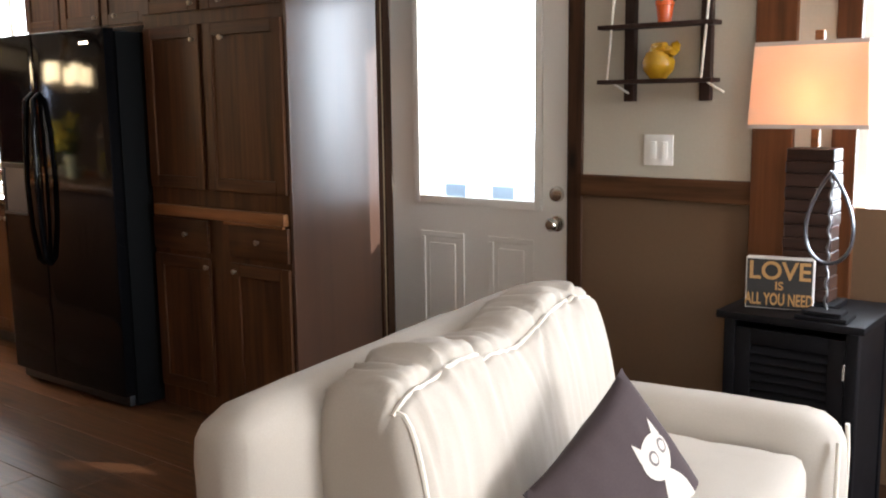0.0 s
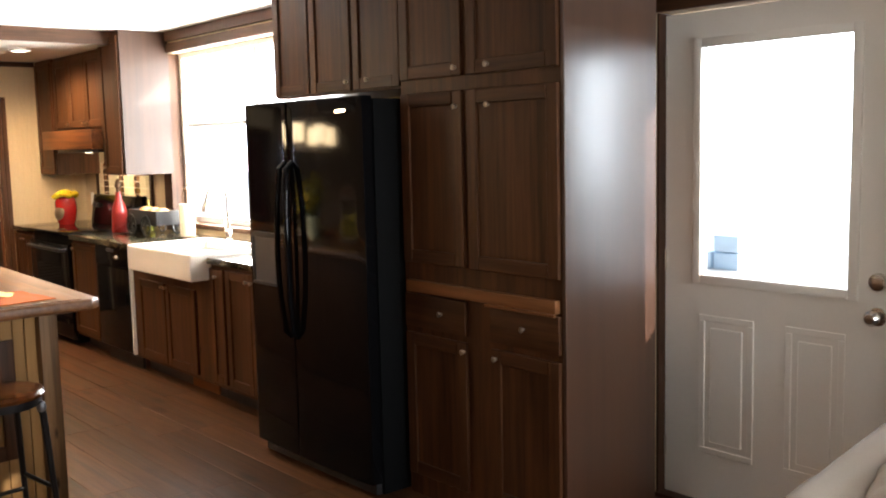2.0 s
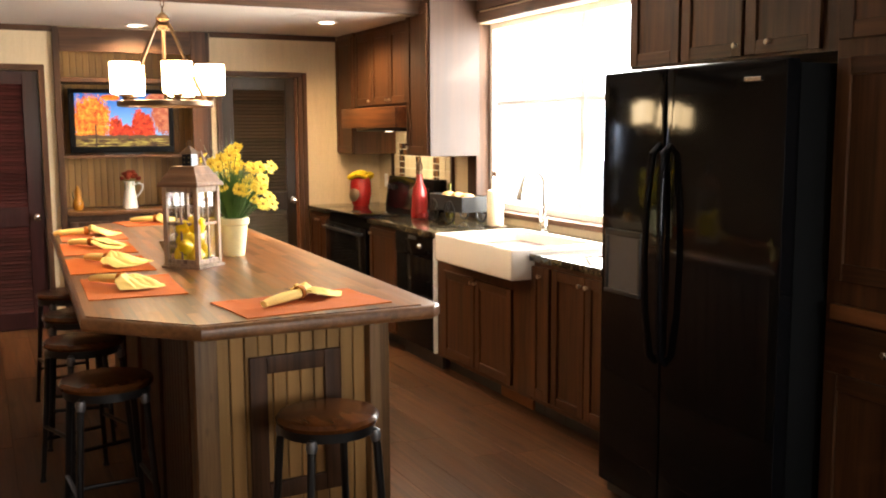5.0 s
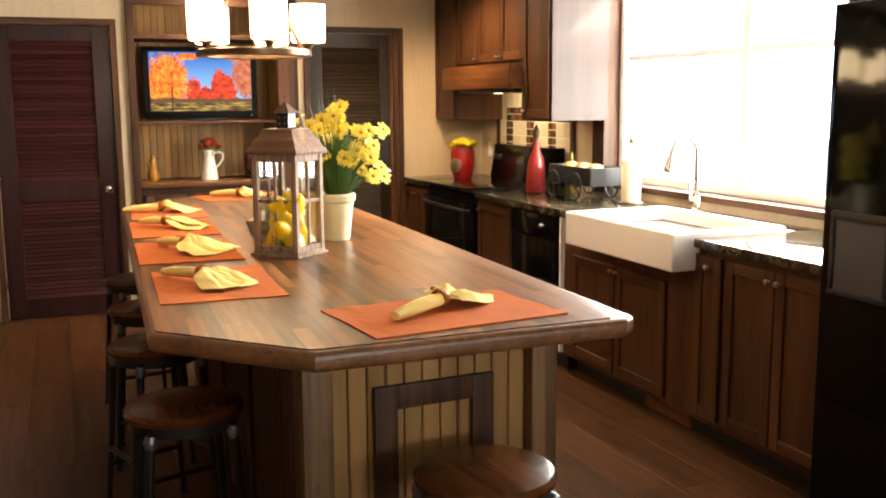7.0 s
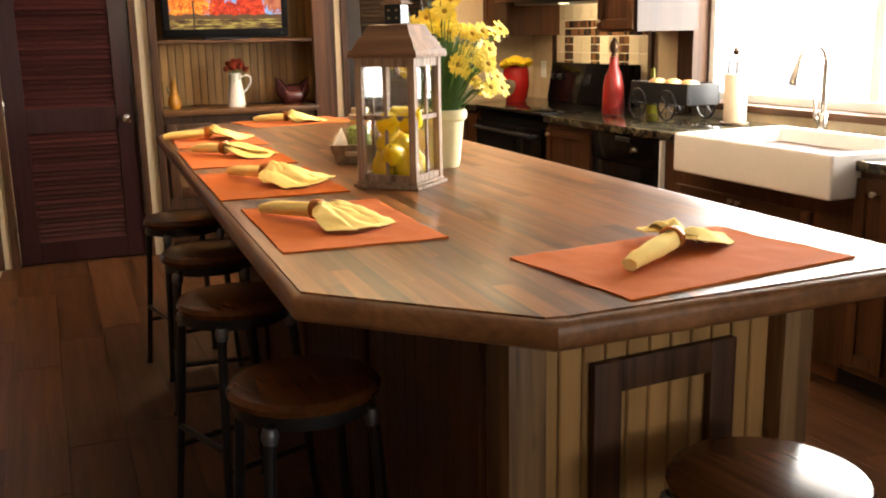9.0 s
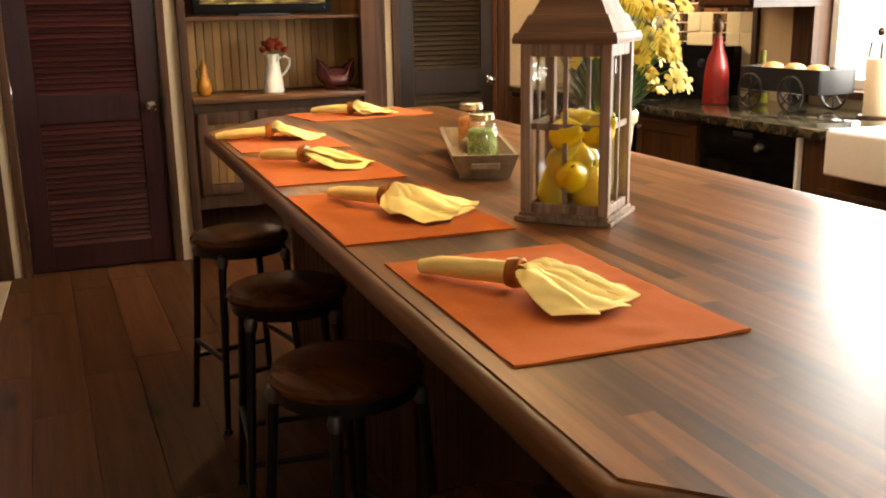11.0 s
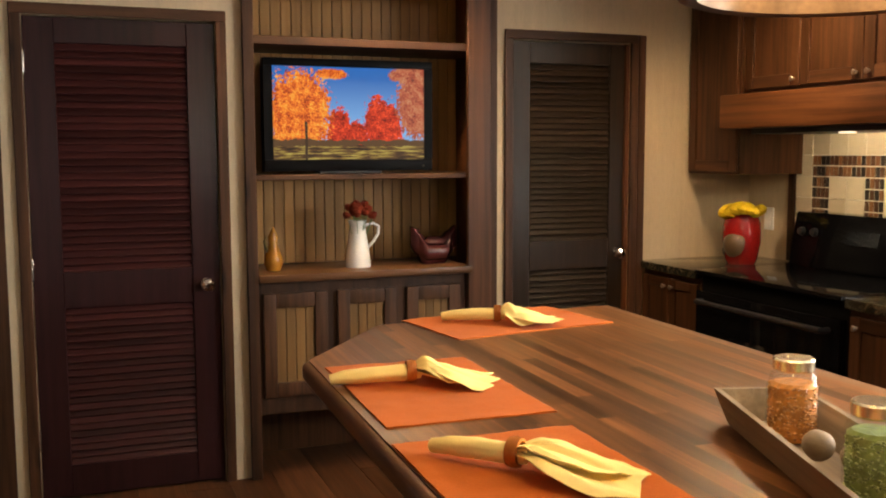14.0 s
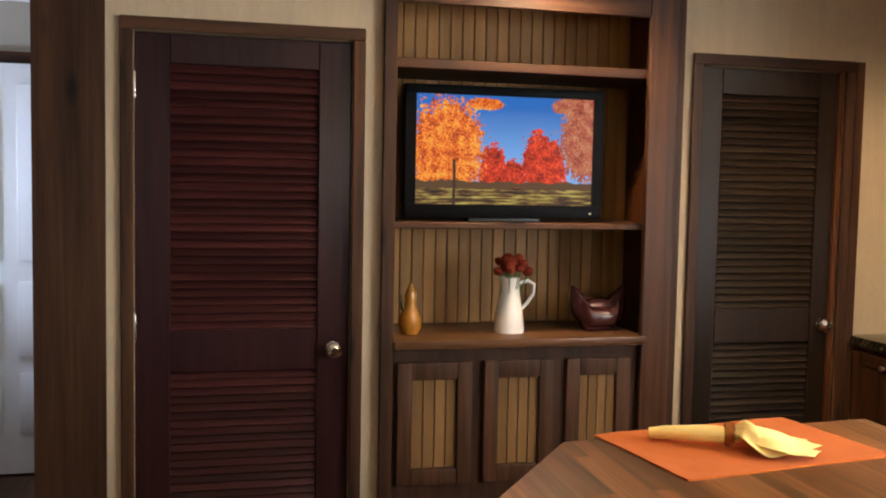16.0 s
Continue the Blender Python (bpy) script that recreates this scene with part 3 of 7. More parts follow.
def shaker(parent, x0, x1, z0, z1, y, rail=0.055, mv=None, knob=None, name="cabinet_door", label=""):
    """A shaker door in front of the plane y (faces -y) with an optional knob at (x, z)."""
    mv = mv or CAB
    d = part(name, box(x0 + rail - 0.004, x1 - rail + 0.004, y - 0.008, y - 0.002, z0 + rail - 0.004, z1 - rail + 0.004), mv, parent, label)
    for a, b in ((x0, x0 + rail), (x1 - rail, x1)):
        part("stile", box(a, b, y - FX, y, z0, z1, 0.0025, 1), mv, d)
    for a, b in ((z1 - rail, z1), (z0, z0 + rail)):
        part("rail", box(x0 + rail, x1 - rail, y - FX + 0.0006, y, a, b, 0.0025, 1), CAB_X, d)
    if knob:
        knob_on(d, knob[0], y - FX, knob[1])
    return d


KNOB = None


def knob_on(parent, x, y, z):
    global KNOB
    if KNOB is None:
        KNOB = mesh_of("knob", moved(lathe([(0, 0.022), (0.008, 0.021), (0.012, 0.016), (0.010, 0.011), (0.005, 0.008), (0.005, 0.002), (0.007, 0.0)], 14), pose(0, 0, 0, 90)), BRONZE_KNOB)
    k = part("knob", KNOB, BRONZE_KNOB, parent, "antique nickel knob")
    k.location = (x, y, z)


BRONZE_KNOB = paint("antique_nickel", (0.34, 0.28, 0.22), 0.3, 100, 0.2, 5, 0.05, 0.9)

# pantry, built at its front left corner; local x from 0 to 0.92
PX0, PX1, PY = -4.130, -3.198, 3.315
PBACK = 3.835                      # the pantry stops short of the wall, behind the door's casing
pantry = thing("pantry_cabinet", at(PX0, PY, 0), "tall dark walnut pantry cabinet with doors and two drawers", "cabinet")
PW = PX1 - PX0
part("body", box(0, PW - 0.02, 0, PBACK - PY, 0.0, TOP - 0.002, 0.002, 1), CAB, pantry)
part("end_panel", box(PW - 0.019, PW, -0.004, PBACK - PY, 0.0, TOP - 0.003, 0.002, 1), CAB_END, pantry, "glossy walnut end panel")
for a, b, inner in ((0.016, 0.400, 1), (0.545, 0.908, 0)):
    kx = 0.373 if inner else 0.558
    shaker(pantry, a if inner else 0.430, b, 1.792, 2.35, 0, knob=(kx, 1.823))
    shaker(pantry, a if inner else 0.430, b, 1.030, 1.735, 0, knob=(kx, 1.672))
    shaker(pantry, a, b, 0.10, 0.725, 0, knob=(kx + 0.02, 0.690))
    dr = part("drawer", box(a, b, -FX, 0, 0.752, 0.895, 0.004), CAB_X, pantry)
    knob_on(dr, (0.255 if inner else 0.73), -FX, 0.827)
part("ledge", box(0.040, PW - 0.030, -0.030, 0, 0.905, 0.955, 0.006), EDGE, pantry, "reddish worn wood ledge")
part("drawer_lip", box(0.530, PW - 0.035, -0.034, -0.0185, 0.893, 0.9045, 0.002, 1), EDGE, pantry, "pale worn drawer edge")

# cabinet over the fridge
OY = 3.53
over = thing("fridge_top_cabinet", at(-5.49, OY, 1.78), "walnut cabinet above the black fridge", "cabinet")
part("body", box(0, 1.355, 0, NY - OY - 0.03, 0, TOP - 1.782, 0.002, 1), CAB, over)
shaker(over, 0.010, 0.345, 0.012, 0.60, 0)
shaker(over, 0.360, 0.715, 0.012, 0.60, 0, knob=(0.690, 0.055))
shaker(over, 0.735, 1.100, 0.012, 0.60, 0, knob=(0.862, 0.055))

# fridge
fr = thing("refrigerator", at(-5.105, 3.10, 0.012), "glossy black side-by-side refrigerator with ice dispenser", "refrigerator")
FW, FH = 0.968, 1.722
part("body", box(0.004, FW - 0.004, 0.075, 0.84, 0.0, FH - 0.012, 0.006), FRIDGE_SIDE, fr)
SPLIT = 0.400
for a, b, nm in ((0, SPLIT - 0.004, "freezer_door"), (SPLIT + 0.004, FW, "fridge_door")):
    bm = bmesh.new()
    n = 10
    rows = []
    for z in (0.055, FH):
        rows.append([bm.verts.new((a + (b - a) * k / n, 0.012 * (2 * (a + (b - a) * k / n) / FW - 1) ** 2, z)) for k in range(n + 1)] + [bm.verts.new((b, 0.068, z)), bm.verts.new((a, 0.068, z))])
    m = len(rows[0])
    for k in range(m):
        bm.faces.new((rows[0][k], rows[0][(k + 1) % m], rows[1][(k + 1) % m], rows[1][k]))
    bm.faces.new(list(reversed(rows[0])))
    bm.faces.new(rows[1])
    bmesh.ops.recalc_face_normals(bm, faces=bm.faces[:])
    sharp = [e for e in bm.edges if e.calc_face_angle(0) > 0.7]
    bmesh.ops.bevel(bm, geom=sharp, offset=0.008, segments=3, profile=0.6, affect="EDGES")
    part(nm, bm, FRIDGE, fr)
for x, s in ((SPLIT - 0.030, -1), (SPLIT + 0.030, 1)):
    pts = [(x, 0.005, 0.63), (x, -0.025, 0.66), (x + s * 0.010, -0.042, 0.82), (x + s * 0.014, -0.048, 1.02), (x + s * 0.010, -0.044, 1.24), (x, -0.030, 1.415), (x, 0.005, 1.445)]
    part("handle", tube(pts, [0.012, 0.014, 0.013, 0.013, 0.013, 0.014, 0.012], 12), FRIDGE, fr, "curved black bar handle")
disp = part("dispenser", joined(box(0.05, 0.275, -0.008, 0.02, 1.085, 1.11, 0.003), box(0.05, 0.065, -0.008, 0.02, 0.87, 1.085, 0.003), box(0.26, 0.275, -0.008, 0.02, 0.87, 1.085, 0.003), box(0.05, 0.275, -0.012, 0.02, 0.855, 0.87, 0.003)), BLACK, fr, "black plastic dispenser frame")
part("recess", box(0.066, 0.259, -0.0015, 0.015, 0.871, 1.084), paint("dispenser_grey", (0.07, 0.07, 0.075), 0.3, 50, 0.1), disp, "grey dispenser recess", 0)
part("badge", box(0.795, 0.868, -0.001, 0.006, 1.655, 1.668, 0.001, 1), CHROME, fr, "small silver badge")
part("kick_grille", box(0.02, FW - 0.02, 0.045, 0.10, 0.0, 0.05, 0.003), BLACK, fr)

# base cabinets, left to right; fronts at y = 3.40
CY, CH = 3.40, 0.845


def base_cab(x0, x1, label, doors, name="base_cabinet", toe=BLACK):
    c = thing(name, at(x0, CY, 0), label, "cabinet", "base cabinets along the window wall")
    W = x1 - x0 - 0.002
    part("body", box(0, W, 0, NY - CY - 0.004, 0.10, CH, 0.002, 1), CAB, c)
    part("toe_kick", box(0, W, 0.085, 0.10, 0, 0.0995), toe, c, smooth=0)
    for a, b, z0, z1, kx, kz in doors:
        shaker(c, a, b, z0, z1, 0, 0.05, knob=(kx, kz) if kx else None)
    return c


base_cab(-9.785, -9.305, "narrow dark walnut base cabinet beside the range", [(0.015, 0.235, 0.13, 0.82, 0.21, 0.78), (0.243, 0.465, 0.13, 0.82, 0.27, 0.78)])
base_cab(-8.395, -7.885, "dark walnut base cabinet between range and dishwasher", [(0.015, 0.485, 0.13, 0.82, 0.05, 0.78)])
sinkc = base_cab(-7.262, -6.125, "dark walnut sink cabinet under the white apron sink", [(0.10, 0.515, 0.13, 0.66, 0.499, 0.637), (0.53, 0.945, 0.13, 0.66, 0.546, 0.637)])
part("toe_register", box(0.69, 1.04, 0.07, 0.084, 0.006, 0.094, 0.002, 1), EDGE, sinkc, "light wood toe-kick register")
base_cab(-6.123, -5.925, "narrow dark walnut base cabinet with one door", [(0.012, 0.186, 0.13, 0.82, 0.105, 0.773)])
base_cab(-5.925, -5.125, "dark walnut base cabinet with paired doors", [(0.015, 0.300, 0.13, 0.82, 0.272, 0.775), (0.308, 0.600, 0.13, 0.82, 0.328, 0.775)])

# worktop, in two lengths beside the range, with the sink cut out
for x0, x1 in ((-9.786, -9.307), (-8.393, -7.020), (-6.098, -5.115)):
    solid("worktop", box(x0, x1, CY - 0.035, NY - 0.003, CH + 0.001, 0.885, 0.006), GRANITE, "dark green-brown polished stone worktop", "worktop")
solid("worktop", box(-7.018, -6.100, 3.86, NY - 0.003, CH + 0.001, 0.884, 0.003), GRANITE, "polished stone strip behind the sink", "worktop")


def apron_sink():
    s = thing("farmhouse_sink", at(-7.016, 3.262, 0.744), "white glazed apron-front farmhouse sink", "sink")
    W, D, H, t = 0.914, 0.592, 0.165, 0.035
    bm = bmesh.new()
    out = [bm.verts.new(p) for p in ((0, 0, 0), (W, 0, 0), (W, D, 0), (0, D, 0), (0, 0, H), (W, 0, H), (W, D, H), (0, D, H))]
    inn = [bm.verts.new(p) for p in ((t, t, H), (W - t, t, H), (W - t, D - t, H), (t, D - t, H), (t + 0.02, t + 0.02, 0.04), (W - t - 0.02, t + 0.02, 0.04), (W - t - 0.02, D - t - 0.02, 0.04), (t + 0.02, D - t - 0.02, 0.04))]
    q = lambda *v: bm.faces.new(v)
    q(out[3], out[2], out[1], out[0])
    for k in range(4):
        n = (k + 1) % 4
        q(out[k], out[n], out[n + 4], out[k + 4])
        q(out[k + 4], out[n + 4], inn[n], inn[k])
        q(inn[k], inn[n], inn[n + 4], inn[k + 4])
    q(*inn[4:])
    bmesh.ops.recalc_face_normals(bm, faces=bm.faces[:])
    bmesh.ops.bevel(bm, geom=bm.edges[:], offset=0.014, segments=4, profile=0.6, affect="EDGES")
    part("basin", bm, SINKW, s)
    part("drain", moved(lathe([(0, 0.006), (0.03, 0.006), (0.042, 0.002), (0.043, 0)], 20), pose(W / 2, D / 2, 0.041)), CHROME, s, "chrome drain")


apron_sink()

# dishwasher
dw = thing("dishwasher", at(-7.880, CY - 0.02, 0), "glossy black built-in dishwasher under the worktop", "dishwasher")
part("door", box(0.004, 0.60, 0, 0.05, 0.11, 0.70, 0.006), FRIDGE, dw)
part("control_panel", box(0.004, 0.60, -0.006, 0.05, 0.703, 0.842, 0.008), FRIDGE, dw)
part("tub", box(0.004, 0.60, 0.051, 0.60, 0.11, 0.842), FRIDGE_SIDE, dw, smooth=0)
part("dial", moved(lathe([(0, 0.02), (0.014, 0.019), (0.019, 0.0)], 16), pose(0.40, -0.006, 0.775, 90)), NICKEL, dw, "small silver dial")
part("handle", box(0.24, 0.36, -0.016, -0.0065, 0.81, 0.832, 0.003), BLACK, dw)
part("side_strip", box(0.602, 0.616, -0.004, 0.02, 0.11, 0.842), VINYL, dw, "white edge strip", 0)
part("kick_plate", box(0.004, 0.60, 0.06, 0.08, 0.0, 0.108), BLACK, dw, smooth=0)

# range
rg = thing("kitchen_range", at(-9.30, 3.37, 0), "glossy black electric range with a back control panel", "stove")
part("body", box(0, 0.898, 0.03, 0.655, 0.02, 0.872, 0.004), FRIDGE_SIDE, rg)
part("oven_door", box(0.005, 0.893, -0.01, 0.029, 0.22, 0.80, 0.008), FRIDGE, rg)
part("oven_window", box(0.16, 0.74, -0.0115, -0.0102, 0.36, 0.62), paint("oven_glass", (0.004, 0.004, 0.005), 0.04, 50, 0.1), rg, smooth=0)
part("handle", tube([(0.06, -0.01, 0.755), (0.06, -0.05, 0.755), (0.84, -0.05, 0.755), (0.84, -0.01, 0.755)], 0.012), BLACK, rg, "black bar handle")
part("drawer", box(0.005, 0.893, -0.006, 0.029, 0.05, 0.21, 0.006), FRIDGE, rg)
part("cooktop", box(-0.002, 0.900, -0.012, 0.60, 0.873, 0.893, 0.005), FRIDGE, rg)
bp = bmesh.new()
v = [bp.verts.new(p) for p in ((0, 0.515, 0.893), (0.898, 0.515, 0.893), (0.898, 0.655, 0.893), (0, 0.655, 0.893), (0, 0.555, 1.145), (0.898, 0.555, 1.145), (0.898, 0.655, 1.145), (0, 0.655, 1.145))]
for f in ((3, 2, 1, 0), (4, 5, 6, 7), (0, 1, 5, 4), (1, 2, 6, 5), (2, 3, 7, 6), (3, 0, 4, 7)):
    bp.faces.new([v[i] for i in f])
bmesh.ops.bevel(bp, geom=bp.edges[:], offset=0.006, segments=2, affect="EDGES")
part("back_panel", bp, FRIDGE, rg)
for x in (0.07, 0.15, 0.73, 0.81):
    part("control_knob", moved(lathe([(0, 0.022), (0.016, 0.02), (0.022, 0.0)], 16), pose(x, 0.535, 1.055, 80)), BLACK, rg)
part("display", moved(box(-0.09, 0.09, -0.002, 0.002, -0.03, 0.03, 0.001, 1), pose(0.44, 0.536, 1.045, -10)), paint("display_black", (0.01, 0.012, 0.015), 0.06, 50, 0.1), rg)

# upper cabinets and the hood
UY, UB = 3.655, 1.335
uc = thing("upper_cabinet", at(-8.28, UY, UB), "tall walnut wall cabinet beside the window", "cabinet")
part("body", box(0, 0.362, 0, NY - UY - 0.004, 0, TOP - UB - 0.006, 0.002, 1), CAB, uc)
part("end_panel", box(0.363, 0.380, -0.003, NY - UY - 0.004, 0, TOP - UB - 0.004, 0.002, 1), UP_END, uc, "pale-lit laminate end panel")
shaker(uc, 0.008, 0.355, 0.012, TOP - UB - 0.04, 0, knob=(0.04, 0.06))
ul = thing("upper_cabinet", at(-9.786, UY, UB - 0.015), "walnut wall cabinet in the corner", "cabinet")
part("body", box(0, 0.40, 0, NY - UY - 0.004, 0, LOW - UB + 0.013, 0.002, 1), CAB, ul)
shaker(ul, 0.02, 0.39, 0.012, LOW - UB - 0.02, 0)
uh = thing("hood_cabinet", at(-9.384, UY, 1.545), "walnut cabinets over the range with a rustic beam", "cabinet")
part("body", box(0, 1.100, 0.02, NY - UY - 0.004, 0, LOW - 1.547, 0.002, 1), CAB, uh)
shaker(uh, 0.02, 0.375, 0.17, LOW - 1.58, 0.02, knob=(0.345, 0.20))
shaker(uh, 0.38, 0.735, 0.17, LOW - 1.58, 0.02, knob=(0.705, 0.20))
shaker(uh, 0.74, 1.092, 0.17, LOW - 1.58, 0.02, knob=(0.772, 0.20))
part("beam", box(-0.03, 1.098, -0.10, 0.018, -0.01, 0.145, 0.006), wood("hood_beam_wood", (0.030, 0.009, 0.003), (0.20, 0.072, 0.023), "x", 0.4, 1.2, 0.05), uh, "reddish rough-sawn wood beam")
part("hood", box(0.10, 1.0, -0.02, NY - UY - 0.03, -0.035, -0.0105, 0.004), BLACK, uh, "black range hood")
part("hood_lamp", box(0.59, 0.65, 0.03, 0.07, -0.041, -0.0355, 0.002, 1), glow("hood_lamp_glow", (1, 0.85, 0.6), 2.0), uh, "small lit hood lamp")
structure("trim_splash_edge", box(-9.465, -9.431, NY - 0.025, NY - 0.003, 0.89, 1.535), TRIM, "dark wood strip beside the tiles", "trim")
structure("trim_splash_edge", box(-8.33, -8.296, NY - 0.025, NY - 0.003, 0.89, 1.335), TRIM, "dark wood strip beside the tiles", "trim")

# ---- island ----
ISL = pose(-5.07, 1.10, 0, 0, 0, -2.06)      # its long edge drifts off the wall's line
isl = thing("kitchen_island", ISL, "kitchen island with walnut block top, beadboard ends and knotty columns", "island")
OUT = [(0.352, 0.318), (0.308, 1.085), (0.272, 1.122), (-3.285, 1.095), (-3.185, 0.295), (-2.765, 0.0), (0.040, 0.0)]
END = pose(0.112, 0.345, 0, 0, 0, 6.2) @ pose(-0.10, -0.345, 0)      # the near end stands a little askew
top_rim = part("top_edge", prism([(x, y) for x, y in OUT], 0.892, 0.9385, 0.018, 4), TOPEDGE, isl, "rounded walnut edge")
BODY = [(0.110, 0.345), (0.041, 0.99), (-3.06, 0.97), (-2.98, 0.345)]
part("core", prism(BODY, 0.0, 0.890), BEAD_DARK, isl, smooth=0)


def beads(parent, x0, y0, x1, y1, z0, z1, w, m, back=0.0):
    """Upright boards from (x0, y0) to (x1, y1), standing out to the right-hand side of that way."""
    L = math.hypot(x1 - x0, y1 - y0)
    n = max(1, round(L / w))
    me = mesh_of("board", box(0.0015, L / n - 0.0015, -0.010, 0, z0, z1, 0.003, 1), m)
    a = math.atan2(y1 - y0, x1 - x0)
    for k in range(n):
        b = part("board", me, m, parent)
        b.matrix_basis = Matrix.Translation((x0 + (x1 - x0) * k / n, y0 + (y1 - y0) * k / n, 0)) @ Matrix.Rotation(a, 4, "Z")


beads(isl, 0.107, 0.395, 0.049, 0.928, 0.0, 0.889, 0.05, BEAD)
beads(isl, -2.98, 0.344, 0.03, 0.344, 0.0, 0.889, 0.075, CAB)
beads(isl, 0.02, 0.991, -3.05, 0.971, 0.0, 0.889, 0.10, CAB)
for x, y in ((0.072, 0.318), (0.072, 0.930)):
    part("corner_column", moved(box(x, x + 0.08, y, y + 0.075, 0.0, 0.891, 0.006), END), KNOTTY, isl, "knotty stained pine column")
part("side_column", box(-0.02, 0.066, 0.312, 0.3332, 0.0, 0.89, 0.004), CAB, isl)
fx = 0.112
part("panel_frame", moved(joined(box(fx, fx + 0.018, 0.505, 0.565, 0.28, 0.775, 0.003), box(fx, fx + 0.018, 0.77, 0.83, 0.28, 0.775, 0.003), box(fx, fx + 0.0175, 0.565, 0.77, 0.715, 0.775, 0.003), box(fx, fx + 0.0175, 0.565, 0.77, 0.28, 0.34, 0.003)), END), TRIM, isl, "dark wood picture-frame moulding")
for x in (-0.75, -1.5, -2.25):
    part("side_batten", box(x - 0.05, x + 0.05, 0.318, 0.3335, 0.0, 0.89, 0.003), TRIM, isl)


# block strips of the island's top, clipped to its outline
def inside_span(y):
    """The stretch of x that the top covers at this y, a little inside its rim."""
    xs = []
    for (x0, y0), (x1, y1) in zip(OUT, OUT[1:] + OUT[:1]):
        if min(y0, y1) <= y <= max(y0, y1) and abs(y1 - y0) > 0.02:
            xs.append(x0 + (x1 - x0) * (y - y0) / (y1 - y0))
    return min(xs) + 0.020, max(xs) - 0.020


rng = random.Random(5)
SW = 0.0368
y = 0.016
while y + SW < 1.080:
    lo2, hi2 = inside_span(y + SW / 2)
    x = lo2 - rng.uniform(0, 0.5)
    while x < hi2:
        L = rng.uniform(0.30, 0.75)
        a, b = max(x, lo2 + 0.001), min(x + L, hi2 - 0.001)
        if b - a > 0.03:
            bm = bmesh.new()
            al, ah = (inside_span(y)[0], inside_span(y + SW)[0]) if a < lo2 + 0.03 else (a, a)
            bl, bh = (inside_span(y)[1], inside_span(y + SW)[1]) if b > hi2 - 0.03 else (b, b)
            pts = [(al, y), (bl, y), (bh, y + SW), (ah, y + SW)]
            lo_v = [bm.verts.new((px, py, 0.930)) for px, py in pts]
            hi_v = [bm.verts.new((px, py, 0.9415)) for px, py in pts]
            bm.faces.new(hi_v)
            for k in range(4):
                bm.faces.new((lo_v[k], lo_v[(k + 1) % 4], hi_v[(k + 1) % 4], hi_v[k]))
            part("strip", bm, TOPWOOD, isl, smooth=0)
        x += L
    y += SW

# ---- stools ----


def stool(m, label):
    s = thing("bar_stool", m, label, "stool", "stools round the island")
    sh = 0.640
    part("seat", moved(lathe([(0, 0.030), (0.14, 0.030), (0.155, 0.026), (0.163, 0.014), (0.160, 0.002), (0.145, 0.0), (0, 0.0)], 36), pose(0, 0, sh - 0.03)), SEAT, s, "round varnished brown wood seat")
    part("seat_ring", moved(lathe([(0.150, 0.0), (0.150, -0.03), (0.140, -0.03), (0.140, -0.0005), (0.150, 0.0)], 32), pose(0, 0, sh - 0.0306)), IRON, s, "black iron band")
    tops, feet = [], []
    for k in range(4):
        a = math.pi / 4 + k * math.pi / 2
        c, sn = math.cos(a), math.sin(a)
        pts = [(0.125 * c, 0.125 * sn, sh - 0.045), (0.150 * c, 0.150 * sn, sh - 0.055), (0.160 * c, 0.160 * sn, sh - 0.10), (0.178 * c, 0.178 * sn, 0.3), (0.205 * c, 0.205 * sn, 0.012)]
        leg = part("leg", tube(pts, [0.013, 0.015, 0.013, 0.012, 0.010], 10), IRON, s)
        part("leg_joint", moved(lathe([(0, 0.022), (0.014, 0.018), (0.019, 0.0), (0.014, -0.018), (0, -0.022)], 14), pose(0.155 * c, 0.155 * sn, sh - 0.07)), STEEL, leg, "worn steel joint ball")
        part("foot", moved(lathe([(0, 0.016), (0.012, 0.016), (0.016, 0.002), (0.014, 0), (0, 0)], 12), pose(0.206 * c, 0.206 * sn, 0.0)), IRON, leg)
        feet.append((0.188 * c, 0.188 * sn))
    for k in range(4):
        (ax, ay), (bx, by) = feet[k], feet[(k + 1) % 4]
        z = 0.19 if k % 2 else 0.25
        part("stretcher", tube([(ax, ay, z), (bx, by, z)], 0.009, 8), IRON, s)
    return s


first = stool(at(-4.69, 1.785, 0, 8), "round wooden stool with black iron legs at the island's end")
for x, y, r in ((-5.455, 1.213, 4), (-6.19, 1.205, 20), (-6.83, 1.235, -6), (-7.53, 1.245, 12)):
    st = copy_thing(first, at(x, y, 0, r))
    st["label"] = "round wooden stool with black iron legs under the island's long edge"

# ---- hutch ----
hut = thing("built_in_hutch", pose(WX + 0.004, HU[0] + 0.004, 0, 0, 0, 90), "built-in wooden hutch with shelves, beadboard back and three small doors", "hutch")
HW, HD = HU[1] - HU[0] - 0.008, 0.40
part("back", box(0, HW, HD - 0.012, HD, 0, 2.265), BEAD_DARK, hut, smooth=0)
part("side", box(0, 0.02, -0.012, HD - 0.013, 0, 2.265, 0.002, 1), TRIM, hut)
part("side", box(HW - 0.02, HW, -0.012, HD - 0.013, 0, 2.265, 0.002, 1), PINE, hut)
beads(hut, 0.021, HD - 0.013, HW - 0.021, HD - 0.013, 0.905, 2.264, 0.048, BEAD)
for nm, x0, x1, z0, z1 in (("stile", -0.03, 0.018, 0, 2.31), ("stile", HW - 0.13, HW + 0.02, 0, 2.31), ("head", 0.018, HW - 0.13, 2.12, 2.305)):
    part(nm, box(x0, x1, -0.034, -0.013, z0, z1 - 0.006, 0.003, 1), TRIM if nm == "stile" else TRIM_Y, hut)
